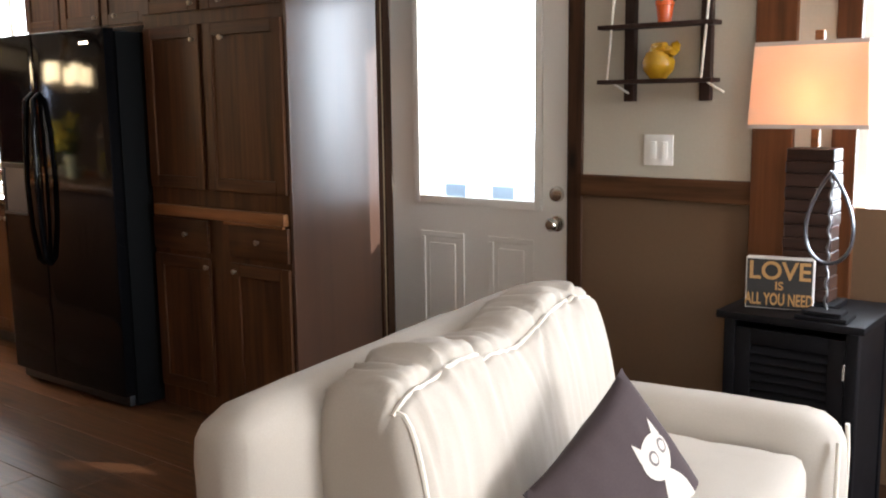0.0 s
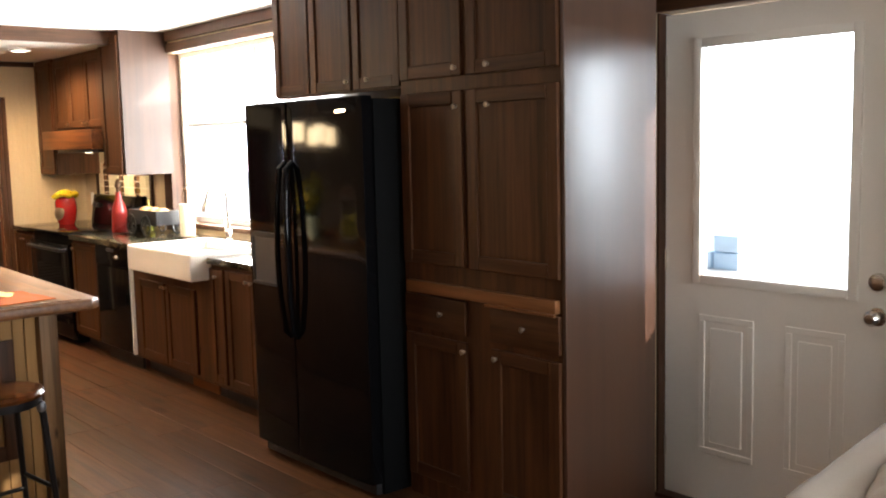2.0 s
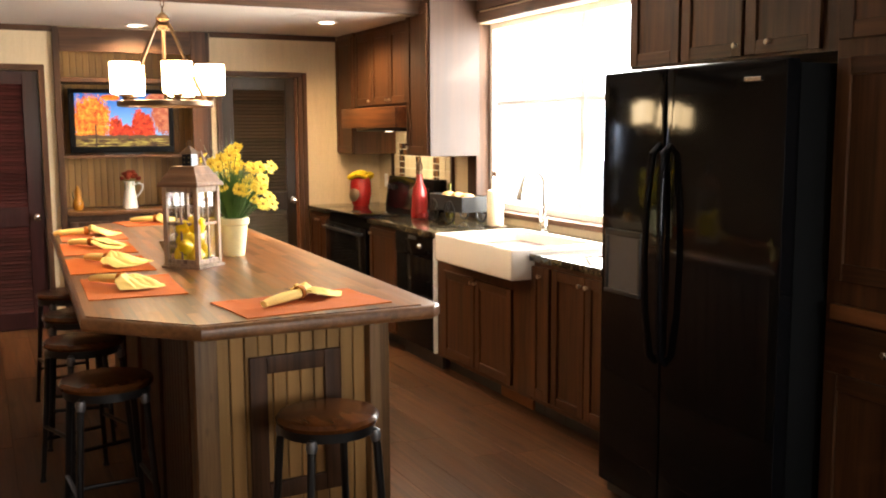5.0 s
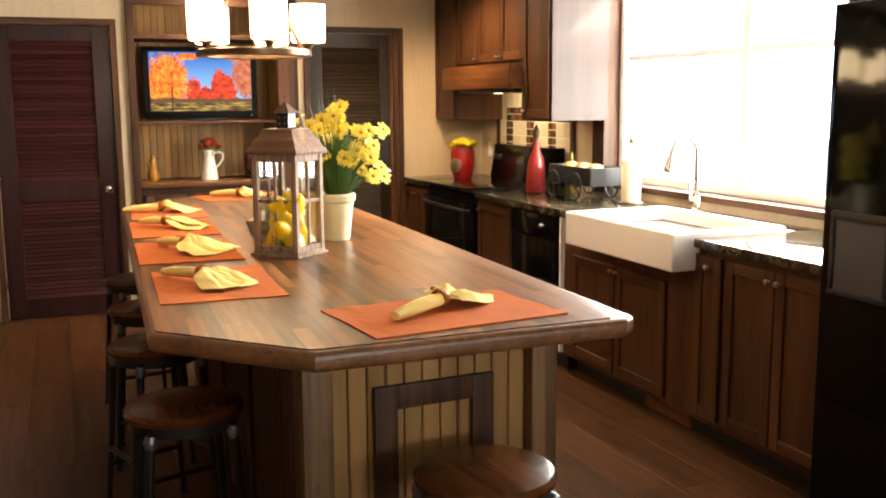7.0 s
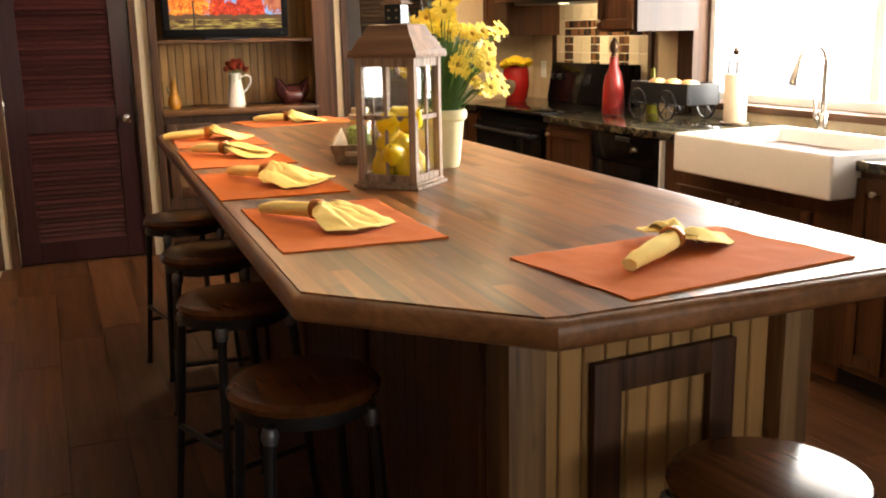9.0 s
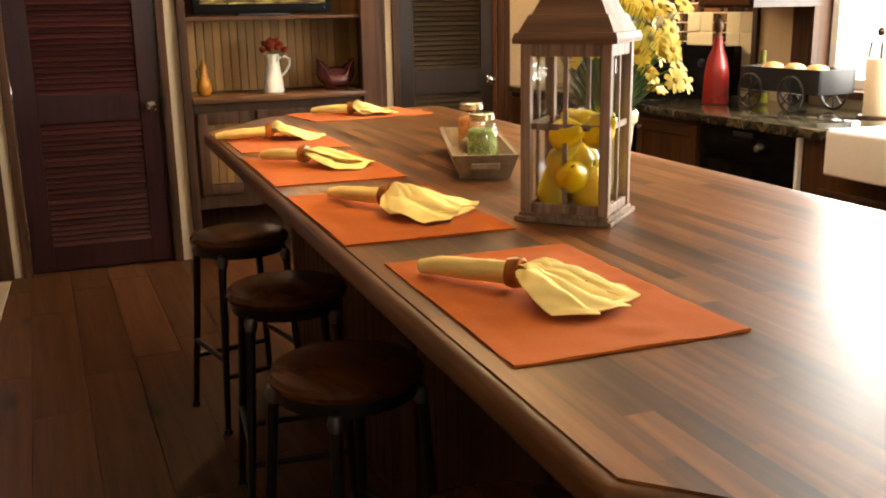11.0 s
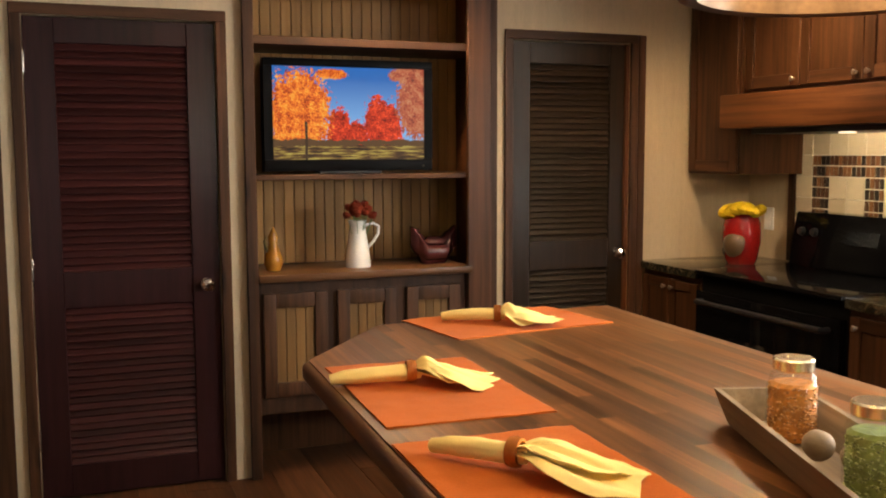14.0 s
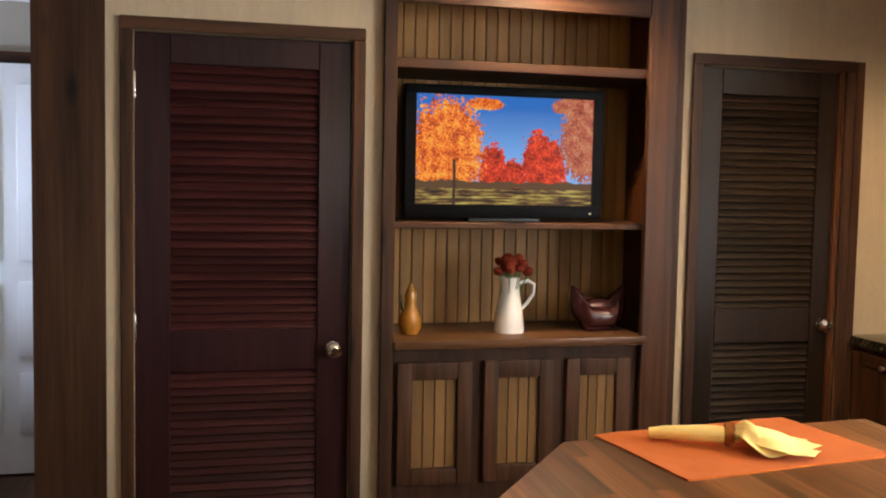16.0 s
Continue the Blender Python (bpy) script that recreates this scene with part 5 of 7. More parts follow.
# outside the door: unseen light blockers added, then the crates
# added out of view; trims the door glass's reflection on the pantry end panel
structure("porch_post", box(-2.77, -2.42, 4.55, 4.66, -0.6, 2.6), TRIM, "unseen dark post added to cut the reflection in the pantry panel", "trim")
# two unseen screens, added to stop direct sun at the living and kitchen windows
for cx, cy, half in ((2.26, 5.219, 0.525), (-4.64, 5.27, 0.60)):
    scr_ = structure("porch_screen", box(-half, half, -0.03, 0.03, -0.6, 3.2), TRIM, "unseen screen added outside to keep sun out of the windows", "trim")
    scr_.matrix_basis = at(cx, cy, 0, 119)
# unseen beam beside the screen, added to end the floor's sun streak
pb_ = structure("porch_beam", box(-0.10, 0.10, -0.03, 0.03, 2.54, 3.60), TRIM, "unseen beam added outside to cut the sun streak short", "trim")
pb_.matrix_basis = at(2.26 - 0.485 * 0.63, 5.219 + 0.875 * 0.63, 0, 119)
PALE_BLUE = paint("blue_pallet", (0.62, 0.74, 0.86), 0.7, 10, 0.2)
for k in range(4):
    for j in range(2 if k % 2 else 1):
        solid("crate", box(-11.2 + k * 0.5, -10.75 + k * 0.5, 14, 14.6, -0.6 + j * 0.28, -0.34 + j * 0.28, 0.02), PALE_BLUE, "blue plastic crate stacked in the yard", "crate", "crates in the yard")

# ---- lamps of the kitchen ----
SHADEGLOW = glow("frosted_shade_glow", (1.0, 0.72, 0.39), 17, (0.9, 0.85, 0.75))
ch = thing("chandelier", at(-6.63, 1.665, 1.63), "bronze ring chandelier with five lit white glass shades", "chandelier")
RR = 0.210
part("ring", moved(lathe([(RR, 0), (RR + 0.012, 0.004), (RR + 0.012, 0.026), (RR, 0.03), (RR - 0.012, 0.026), (RR - 0.012, 0.004), (RR, 0)], 56), pose(0, 0, 0)), BRONZE, ch)
for k in range(5):
    a = math.radians(5 + 72 * k)
    x, y = RR * math.cos(a), RR * math.sin(a)
    cup = part("cup", moved(lathe([(0, 0.03), (0.012, 0.031), (0.018, 0.045), (0.036, 0.05), (0.036, 0.056), (0, 0.056)], 20), pose(x, y, 0)), BRONZE, ch)
    part("shade", moved(lathe([(0.0, 0.058), (0.060, 0.058), (0.066, 0.066), (0.068, 0.20), (0.064, 0.20), (0.061, 0.07), (0, 0.064)], 28), pose(x, y, 0)), SHADEGLOW, cup, "lit white glass shade")
for k in range(3):
    a = math.radians(50 + 120 * k)
    x, y = RR * math.cos(a), RR * math.sin(a)
    part("arm", tube([(x, y, 0.02), (0.7 * x, 0.7 * y, 0.14), (0.22 * x, 0.22 * y, 0.36), (0.10 * x, 0.10 * y, 0.40)], 0.009, 8), BRONZE, ch)
part("hub", moved(lathe([(0, 0.0), (0.02, 0.002), (0.035, 0.02), (0.02, 0.03), (0.035, 0.05), (0.03, 0.06), (0.01, 0.08), (0, 0.085)], 18), pose(0, 0, 0.36)), BRONZE, ch)
n_l = int((TOP - 1.63 - 0.46) / 0.028)
for k in range(n_l):
    z = 0.455 + k * 0.028
    c = [(0.008 * math.cos(t), 0, z + 0.018 * math.sin(t)) for t in [2 * math.pi * q / 12 for q in range(13)]]
    part("chain_link", moved(tube(c, 0.0028, 6), pose(0, 0, 0, 0, 0, 90 * (k % 2))), BRONZE, ch)
part("canopy", moved(lathe([(0, 0), (0.03, 0.002), (0.06, 0.02), (0.062, 0.03), (0, 0.03)], 24), pose(0, 0, TOP - 1.63 - 0.031)), BRONZE, ch)

CANGLOW = glow("recessed_lamp_glow", (1.0, 0.82, 0.58), 14, (0.9, 0.9, 0.85))
for x, y in ((-9.50, 1.97), (-8.74, 3.21)):
    c = thing("recessed_light", at(x, y, LOW), "lit round recessed ceiling light with a white rim", "ceiling light", "recessed ceiling lights")
    part("rim", lathe([(0.058, -0.001), (0.085, -0.001), (0.085, -0.008), (0.062, -0.010), (0.058, -0.001)], 32), VINYL, c)
    part("lens", lathe([(0, -0.004), (0.057, -0.004), (0.057, -0.001), (0, -0.001)], 28), CANGLOW, c, "glowing lamp face")
    lamp("recessed_beam", "SPOT", look((x, y, LOW - 0.02), (x, y, 0)), 72, (1.0, 0.70, 0.40), r=0.05, cone=160)

lamp("hood_beam", "SPOT", look((-8.77, 3.70, 1.495), (-8.85, 4.04, 1.2)), 12, (1.0, 0.80, 0.52), r=0.03, cone=165)

# ---- backsplash tiles ----
TILE = [paint("cream_tile_" + n, c, 0.22, 30, 0.06) for n, c in (("a", (0.68, 0.58, 0.40)), ("b", (0.60, 0.50, 0.34)))]
MOS = [paint("mosaic_" + n, c, 0.12, 30, 0.2) for n, c in (("brown", (0.09, 0.042, 0.022)), ("amber", (0.22, 0.105, 0.045)), ("black", (0.03, 0.022, 0.018)))]
GROUT = paint("pale_grout", (0.78, 0.72, 0.58), 0.9, 100, 0.1)
sp = thing("tile_backsplash", at(-9.428, NY - 0.004, 0.89), "cream tile backsplash with brown glass mosaic bands", "backsplash")
part("grout", box(0, 1.096, -0.004, 0, 0, 0.64), GROUT, sp, smooth=0)
rng = random.Random(3)
tile_mesh, mos_mesh = {}, [mesh_of("mosaic_tile", box(0.0022, 0.0253, -0.009, -0.0041, 0.0025, 0.0485, 0.001, 1), m) for m in MOS]
for i, m in enumerate(TILE):
    tile_mesh[i] = mesh_of("tile", box(0.002, 0.108, -0.009, -0.0041, 0.002, 0.100, 0.002, 1), m)
for col in range(10):
    x = 0.003 + col * 0.110
    for r in range(6):
        z = 0.012 + r * 0.102
        band = r == 4 and 0.5 < col
        upright = r < 4 and col in (1, 4, 7)
        if band or upright:
            for a in range(4):
                for b in range(2):
                    t = part("mosaic_tile", mos_mesh[rng.choice((0, 0, 1, 2))], None, sp)
                    t.location = (x + a * 0.0275, 0, z + b * 0.051)
        else:
            t = part("tile", tile_mesh[rng.choice((0, 0, 1))], None, sp)
            t.location = (x, 0, z)

# outlets
for x, z in ((-9.62, 1.03), (-7.99, 1.04)):
    o = thing("wall_outlet", at(x, NY - 0.004, z), "small white wall outlet plate", "outlet")
    part("plate", box(-0.035, 0.035, -0.006, 0, 0, 0.115, 0.002), VINYL, o)
    for dz in (0.03, 0.075):
        part("socket", box(-0.014, 0.014, -0.008, -0.0062, dz - 0.012, dz + 0.014, 0.002), VINYL, o)

# ---- on the worktop ----
WT = 0.886
RED = paint("red_glaze", (0.24, 0.008, 0.007), 0.14, 30, 0.2, 6, 0.05)
jr = thing("cookie_jar", at(-9.45, 3.73, WT) @ Matrix.Diagonal((1.08, 1.08, 1.22, 1)), "glossy red ceramic jar with a yellow ruffled lid", "jar")
part("jar", lathe([(0, 0), (0.06, 0), (0.070, 0.02), (0.084, 0.09), (0.082, 0.16), (0.07, 0.195), (0.066, 0.20), (0, 0.20)], 30), RED, jr)
YLID = paint("yellow_glaze", (0.66, 0.46, 0.02), 0.25, 40, 0.15, 6, 0.1)
for k in range(18):
    a = k * 2 * math.pi / 18
    part("ruffle", moved(lathe([(0, -0.014), (0.022, -0.006), (0.028, 0.008), (0.012, 0.022), (0, 0.024)], 10), pose(0.080 * math.cos(a), 0.080 * math.sin(a), 0.203 + 0.012 * math.sin(2.5 * a), 14 * math.sin(a), 14 * math.cos(a), 0)), YLID, jr)
part("lid", moved(lathe([(0, 0.05), (0.03, 0.045), (0.065, 0.025), (0.088, 0.0), (0, 0)], 24), pose(0, 0, 0.201)), YLID, jr, "yellow lid")
part("medallion", moved(lathe([(0, 0.03), (0.03, 0.025), (0.05, 0.008), (0.054, 0.0)], 20), pose(0.030, -0.064, 0.085, 78, 0, 22)), paint("brown_glaze", (0.10, 0.06, 0.03), 0.3, 30, 0.3), jr, "raised brown medallion")
for k in range(9):
    a, z = 2.6 + 0.5 * (k % 3) + 0.2, 0.05 + 0.045 * (k // 3)
    part("spot", moved(lathe([(0, 0.004), (0.012, 0.003), (0.014, 0)], 10), Matrix.Rotation(a + 0.6, 4, "Z") @ pose(0.079, 0, z, 0, 90)), BLACK, jr)

bt = thing("red_bottle", at(-8.19, 3.70, WT), "tall dark red glass bottle with a dark stopper", "bottle")
part("glass", lathe([(0, 0), (0.060, 0), (0.063, 0.01), (0.056, 0.16), (0.045, 0.22), (0.026, 0.26), (0.022, 0.30), (0.024, 0.315), (0.0, 0.315)], 28), paint("red_frosted_glass", (0.23, 0.012, 0.010), 0.28, 30, 0.15, 6, 0.05), bt)
part("stopper", moved(lathe([(0, 0), (0.018, 0), (0.014, 0.02), (0.026, 0.045), (0.022, 0.075), (0.008, 0.10), (0, 0.11)], 16), pose(0, 0, 0.3155)), BRONZE, bt, "dark turned stopper")
ob_ = thing("oil_bottle", at(-8.10, 3.90, WT), "olive oil bottle with a dark label", "bottle")
part("glass", lathe([(0, 0), (0.034, 0), (0.036, 0.01), (0.036, 0.15), (0.014, 0.20), (0.013, 0.25), (0, 0.25)], 20), paint("olive_glass", (0.16, 0.15, 0.015), 0.12, 30, 0.1), ob_)
part("label", lathe([(0.0365, 0.05), (0.0368, 0.051), (0.0368, 0.12), (0.0365, 0.121)], 20), BLACK, ob_)

WAG = paint("black_tin", (0.018, 0.019, 0.021), 0.38, 60, 0.25, 5, 0.1, 0.2)
wg = thing("wagon_planter", at(-8.02, 3.70, WT), "black wagon-shaped serving box with spoked wheels", "serving box")
WL = 0.50
part("box", joined(box(0, WL, 0, 0.010, 0.085, 0.19, 0.002, 1), box(0, WL, 0.19, 0.20, 0.085, 0.19, 0.002, 1), box(0, 0.010, 0.0101, 0.1899, 0.085, 0.19, 0.002, 1), box(WL - 0.010, WL, 0.0101, 0.1899, 0.085, 0.19, 0.002, 1), box(0.01, WL - 0.01, 0.01, 0.19, 0.085, 0.095)), WAG, wg)
for x, r in ((0.10, 0.075), (0.36, 0.075)):
    for y in (-0.022, 0.222):
        ring = [(r * math.cos(t), 0, r * math.sin(t)) for t in [2 * math.pi * q / 28 for q in range(29)]]
        w = part("wheel", moved(tube(ring, 0.006, 6), pose(x, y, r + 0.006)), WAG, wg)
        for k in range(4):
            t = math.pi * k / 4
            part("spoke", moved(tube([(-r * math.cos(t), 0, -r * math.sin(t)), (r * math.cos(t), 0, r * math.sin(t))], 0.003, 6), pose(x, y, r + 0.006)), WAG, w)
for x in (0.10, 0.36):
    part("axle", tube([(x, -0.022, 0.081), (x, 0.222, 0.081)], 0.005, 8), WAG, wg)
BREAD = paint("golden_bread_crust", (0.52, 0.27, 0.09), 0.6, 60, 0.2, 12, 0.4)
for x in (0.10, 0.24, 0.38):
    solid("bread_roll", moved(padded(0.115, 0.12, 0.10, 8, 0.012, 0.003, x, edge=0.045), pose(0, 0, 0)), BREAD, "golden round bread roll in the black box", "bread", "bread rolls", m=at(-8.02 + x, 3.80, WT + 0.0955), smooth=80)

pt = thing("paper_towel_holder", at(-7.36, 3.865, WT), "paper towel roll on an upright metal holder", "towel holder")
part("base", lathe([(0, 0.01), (0.07, 0.01), (0.075, 0.004), (0.074, 0), (0, 0)], 24), BRONZE, pt)
part("roll", moved(lathe([(0.018, 0.0), (0.052, 0.0), (0.054, 0.005), (0.054, 0.225), (0.052, 0.23), (0.018, 0.23)], 28), pose(0, 0, 0.0105)), paint("paper_towel", (0.80, 0.66, 0.46), 0.95, 150, 0.05, 8, 0.4), pt, "cream paper roll")
part("rod", tube([(0, 0, 0.01), (0, 0, 0.30), (0.01, 0, 0.335)], 0.005, 8), BRONZE, pt)
part("finial", moved(lathe([(0, -0.018), (0.012, -0.01), (0.018, 0.004), (0.008, 0.02), (0, 0.024)], 12), pose(-0.01, 0, 0.345)), BRONZE, pt)
part("tension_arm", tube([(-0.06, 0, 0.01), (-0.064, 0, 0.25), (-0.05, 0, 0.325), (-0.01, 0, 0.34)], 0.004, 8), BRONZE, pt)

fc = thing("kitchen_faucet", at(-6.835, 3.915, WT - 0.001), "tall brushed nickel gooseneck faucet with pull-down spray", "faucet")
part("base", lathe([(0, 0.0), (0.030, 0.0), (0.030, 0.006), (0.022, 0.014), (0.021, 0.075), (0.014, 0.085), (0, 0.085)], 20), NICKEL, fc)
part("neck", tube([(0, 0, 0.08)] + [(0, 0, 0.20)] + [(0, 0, 0.30)] + [(0, -0.075 + 0.075 * math.cos(t), 0.30 + 0.085 * math.sin(t)) for t in [math.pi * q / 10 * 0.86 for q in range(1, 11)]], 0.012, 12), NICKEL, fc)
part("spray_head", tube([(0, -0.143, 0.335), (0, -0.156, 0.29), (0, -0.172, 0.23), (0, -0.176, 0.215)], [0.012, 0.015, 0.021, 0.019], 12), NICKEL, fc)
part("lever", tube([(0.0, 0, 0.05), (-0.035, 0, 0.055), (-0.05, 0, 0.065), (-0.055, 0, 0.15)], [0.014, 0.013, 0.009, 0.006], 10), NICKEL, fc)

# ---- hutch shelves ----
tv = thing("television", at(0, 0, 0), "flat black television showing red autumn maple trees", "television")
tv.matrix_basis = pose(WX - 0.10, 1.50, 1.348, 0, 0, 90)
TW, TH = 0.787, 0.500
part("bezel", joined(box(0, TW, -0.02, 0.05, 0, 0.052, 0.006), box(0, TW, -0.02, 0.05, TH - 0.036, TH, 0.006), box(0, 0.040, -0.019, 0.05, 0.052, TH - 0.036), box(TW - 0.040, TW, -0.019, 0.05, 0.052, TH - 0.036)), paint("tv_black_plastic", (0.003, 0.003, 0.0035), 0.35, 100, 0.1, spec=0.04), tv)
part("back", box(0.03, TW - 0.03, 0.0505, 0.085, 0.03, TH - 0.03, 0.006), BLACK, tv)
part("stand", box(0.25, TW - 0.25, -0.01, 0.09, -0.012, -0.0005, 0.003), BLACK, tv)
part("badge", box(TW - 0.05, TW - 0.042, -0.0215, -0.0202, 0.018, 0.026), CHROME, tv, smooth=0)


def screen_material():
    """The picture on the screen: sky, red trees and lawn, made from noise in the screen's own frame."""
    m, nt, b = mat("screen_picture", 0.35, 0.0, 0.06)
    tc = nt.nodes.new("ShaderNodeTexCoord")
    sx = nt.nodes.new("ShaderNodeSeparateXYZ")
    nt.links.new(tc.outputs["Object"], sx.inputs[0])

    def calc(op, a, b_=None):
        n = nt.nodes.new("ShaderNodeMath")
        n.operation = op
        for i, v in enumerate((a, b_)):
            if v is None:
                continue
            if hasattr(v, "is_output"):
                nt.links.new(v, n.inputs[i])
            else:
                n.inputs[i].default_value = v
        return n.outputs[0]

    def noise_at(scale, detail=5.0):
        n = node(nt, "ShaderNodeTexNoise", Scale=scale, Detail=detail, Roughness=0.65)
        nt.links.new(tc.outputs["Object"], n.inputs[0])
        return n.outputs[0]

    x, z = sx.outputs[0], sx.outputs[2]
    wob = calc("MULTIPLY", calc("SUBTRACT", noise_at(16), 0.5), 0.16)
    fine = noise_at(120)
    leafy = noise_at(75, 8.0)
    skyc = ramp(nt, calc("MULTIPLY", z, 2.5), [(0.35, (0.20, 0.42, 0.74)), (0.9, (0.025, 0.14, 0.46))])
    clump = noise_at(24, 8.0)
    fine = calc("ADD", calc("MULTIPLY", fine, 0.5), calc("MULTIPLY", clump, 0.5))
    red = ramp(nt, fine, [(0.38, (0.03, 0.004, 0.003)), (0.46, (0.34, 0.014, 0.005)), (0.55, (0.80, 0.055, 0.012)), (0.68, (0.95, 0.20, 0.06))])
    gold = ramp(nt, fine, [(0.38, (0.06, 0.018, 0.004)), (0.46, (0.62, 0.07, 0.008)), (0.53, (0.90, 0.24, 0.02)), (0.60, (0.88, 0.50, 0.07)), (0.68, (0.42, 0.40, 0.06))])
    far = ramp(nt, fine, [(0.36, (0.05, 0.02, 0.02)), (0.48, (0.42, 0.08, 0.04)), (0.58, (0.55, 0.22, 0.10)), (0.68, (0.50, 0.42, 0.25))])
    bars = node(nt, "ShaderNodeTexNoise", Scale=1.0, Detail=3.0, Roughness=0.6)
    squash = nt.nodes.new("ShaderNodeMapping")
    squash.inputs["Scale"].default_value = (9, 9, 95)
    nt.links.new(tc.outputs["Object"], squash.inputs["Vector"])
    nt.links.new(squash.outputs[0], bars.inputs[0])
    lawn = ramp(nt, bars.outputs[0], [(0.36, (0.012, 0.008, 0.006)), (0.48, (0.10, 0.045, 0.018)), (0.56, (0.30, 0.20, 0.04)), (0.66, (0.52, 0.42, 0.10))])
    col = skyc

    def crown(cx, cz, rx, rz, tex, col):
        dx = calc("DIVIDE", calc("SUBTRACT", x, cx), rx)
        dz = calc("DIVIDE", calc("SUBTRACT", z, cz), rz)
        d = calc("ADD", calc("SQRT", calc("ADD", calc("MULTIPLY", dx, dx), calc("MULTIPLY", dz, dz))), calc("ADD", calc("MULTIPLY", wob, 6.0), calc("MULTIPLY", calc("SUBTRACT", leafy, 0.5), 1.5)))
        return mixc(nt, calc("LESS_THAN", d, 1.0), col, tex)

    col = crown(0.49, 0.16, 0.075, 0.12, red, col)
    col = crown(0.38, 0.10, 0.06, 0.07, red, col)
    col = crown(0.53, 0.13, 0.075, 0.13, red, col)
    col = crown(0.30, 0.11, 0.06, 0.13, red, col)
    col = crown(0.68, 0.28, 0.105, 0.20, far, col)
    col = crown(0.60, 0.38, 0.06, 0.035, far, col)
    col = crown(0.12, 0.19, 0.145, 0.21, gold, col)
    col = crown(0.27, 0.38, 0.075, 0.022, gold, col)
    low = calc("LESS_THAN", calc("ADD", z, calc("MULTIPLY", wob, 0.10)), 0.066)
    col = mixc(nt, low, col, lawn)
    shade = calc("LESS_THAN", calc("ADD", calc("ABSOLUTE", calc("SUBTRACT", z, 0.074)), calc("MULTIPLY", wob, 0.3)), 0.014)
    col = mixc(nt, shade, col, (0.10, 0.05, 0.02))
    trunk = calc("MULTIPLY", calc("LESS_THAN", calc("ABSOLUTE", calc("SUBTRACT", calc("ADD", x, calc("MULTIPLY", wob, 0.05)), 0.15)), 0.006), calc("LESS_THAN", z, 0.17))
    col = mixc(nt, trunk, col, (0.05, 0.025, 0.012))
    b.inputs["Base Color"].default_value = (0.01, 0.01, 0.01, 1)
    nt.links.new(col, b.inputs["Emission Color"])
    b.inputs["Emission Strength"].default_value = 0.95
    return m


scr = part("screen", box(0, TW - 0.08, 0, 0.02, 0, TH - 0.088), screen_material(), tv, "bright screen with red trees and blue sky", 0)
scr.location = (0.040, -0.012, 0.052)

CERAM = paint("white_enamel", (0.80, 0.77, 0.70), 0.2, 40, 0.03, 6, 0.02)
pc = thing("white_pitcher", at(-9.90, 1.928, 0.905), "white enamel pitcher holding dried red flowers", "pitcher")
part("body", lathe([(0, 0), (0.058, 0), (0.060, 0.01), (0.052, 0.08), (0.040, 0.15), (0.036, 0.19), (0.042, 0.215), (0.038, 0.214), (0.033, 0.19), (0.036, 0.15), (0, 0.03)], 28), CERAM, pc)
part("handle", tube([(0.0, 0.036, 0.19), (0.0, 0.075, 0.20), (0.0, 0.10, 0.185), (0.0, 0.098, 0.15), (0.0, 0.075, 0.115), (0.0, 0.045, 0.085)], 0.007, 8), CERAM, pc)
RUST = cloth("dried_red_petals", (0.20, 0.03, 0.012), 0.9, 200, 0.3)
rng = random.Random(8)
for k in range(26):
    a, r = rng.uniform(0, 6.28), 0.075 * math.sqrt(rng.random())
    h = 0.25 + rng.uniform(0, 0.05) - 0.25 * r
    part("bloom", moved(lathe([(0, -0.018), (0.016, -0.008), (0.021, 0.004), (0.012, 0.014), (0, 0.012)], 8), pose(r * math.cos(a), r * math.sin(a), h, 30 * math.sin(a), 30 * math.cos(a), 0)), RUST, pc, smooth=20)
    part("stem", tube([(0.3 * r * math.cos(a), 0.3 * r * math.sin(a), 0.10), (r * math.cos(a), r * math.sin(a), h)], 0.0015, 5), LEAF, pc)
GOURD = paint("amber_glaze", (0.40, 0.17, 0.02), 0.18, 14, 0.4, 5, 0.05)
gd = thing("amber_figurine", at(-9.90, 1.535, 0.905), "amber glazed gourd-shaped figurine", "figurine")
part("body", lathe([(0, 0), (0.03, 0), (0.043, 0.03), (0.040, 0.065), (0.024, 0.10), (0.020, 0.125), (0.024, 0.15), (0.014, 0.172), (0.006, 0.19), (0, 0.20)], 22), GOURD, gd)
part("leaf", moved(tube([(0, 0, 0.06), (0, -0.022, 0.10), (0, -0.030, 0.135), (0, -0.020, 0.155)], [0.010, 0.014, 0.010, 0.003], 8, flat=0.5), pose(0, -0.010, 0)), paint("dark_olive_glaze", (0.10, 0.07, 0.015), 0.3, 30, 0.3), gd, "dark glazed leaf")
hen = thing("maroon_bowl_ornament", at(-9.92, 2.305, 0.905), "dark maroon ceramic bowl-shaped ornament with raised ends", "ornament")
bm = padded(0.11, 0.19, 0.11, 14, 0.02, 0.0, 0, edge=0.05)
for v in bm.verts:
    v.co.z += 1.6 * max(0, abs(v.co.y) - 0.045) * (1 if v.co.z > 0.06 else 0.35)
part("body", bm, paint("maroon_glaze", (0.055, 0.012, 0.012), 0.2, 30, 0.3), hen, smooth=80)
part("neck", tube([(0, -0.075, 0.08), (0, -0.098, 0.125), (0, -0.092, 0.155), (0, -0.070, 0.160)], [0.030, 0.019, 0.017, 0.006], 12), paint("maroon_neck_glaze", (0.065, 0.014, 0.013), 0.2, 30, 0.3), hen)

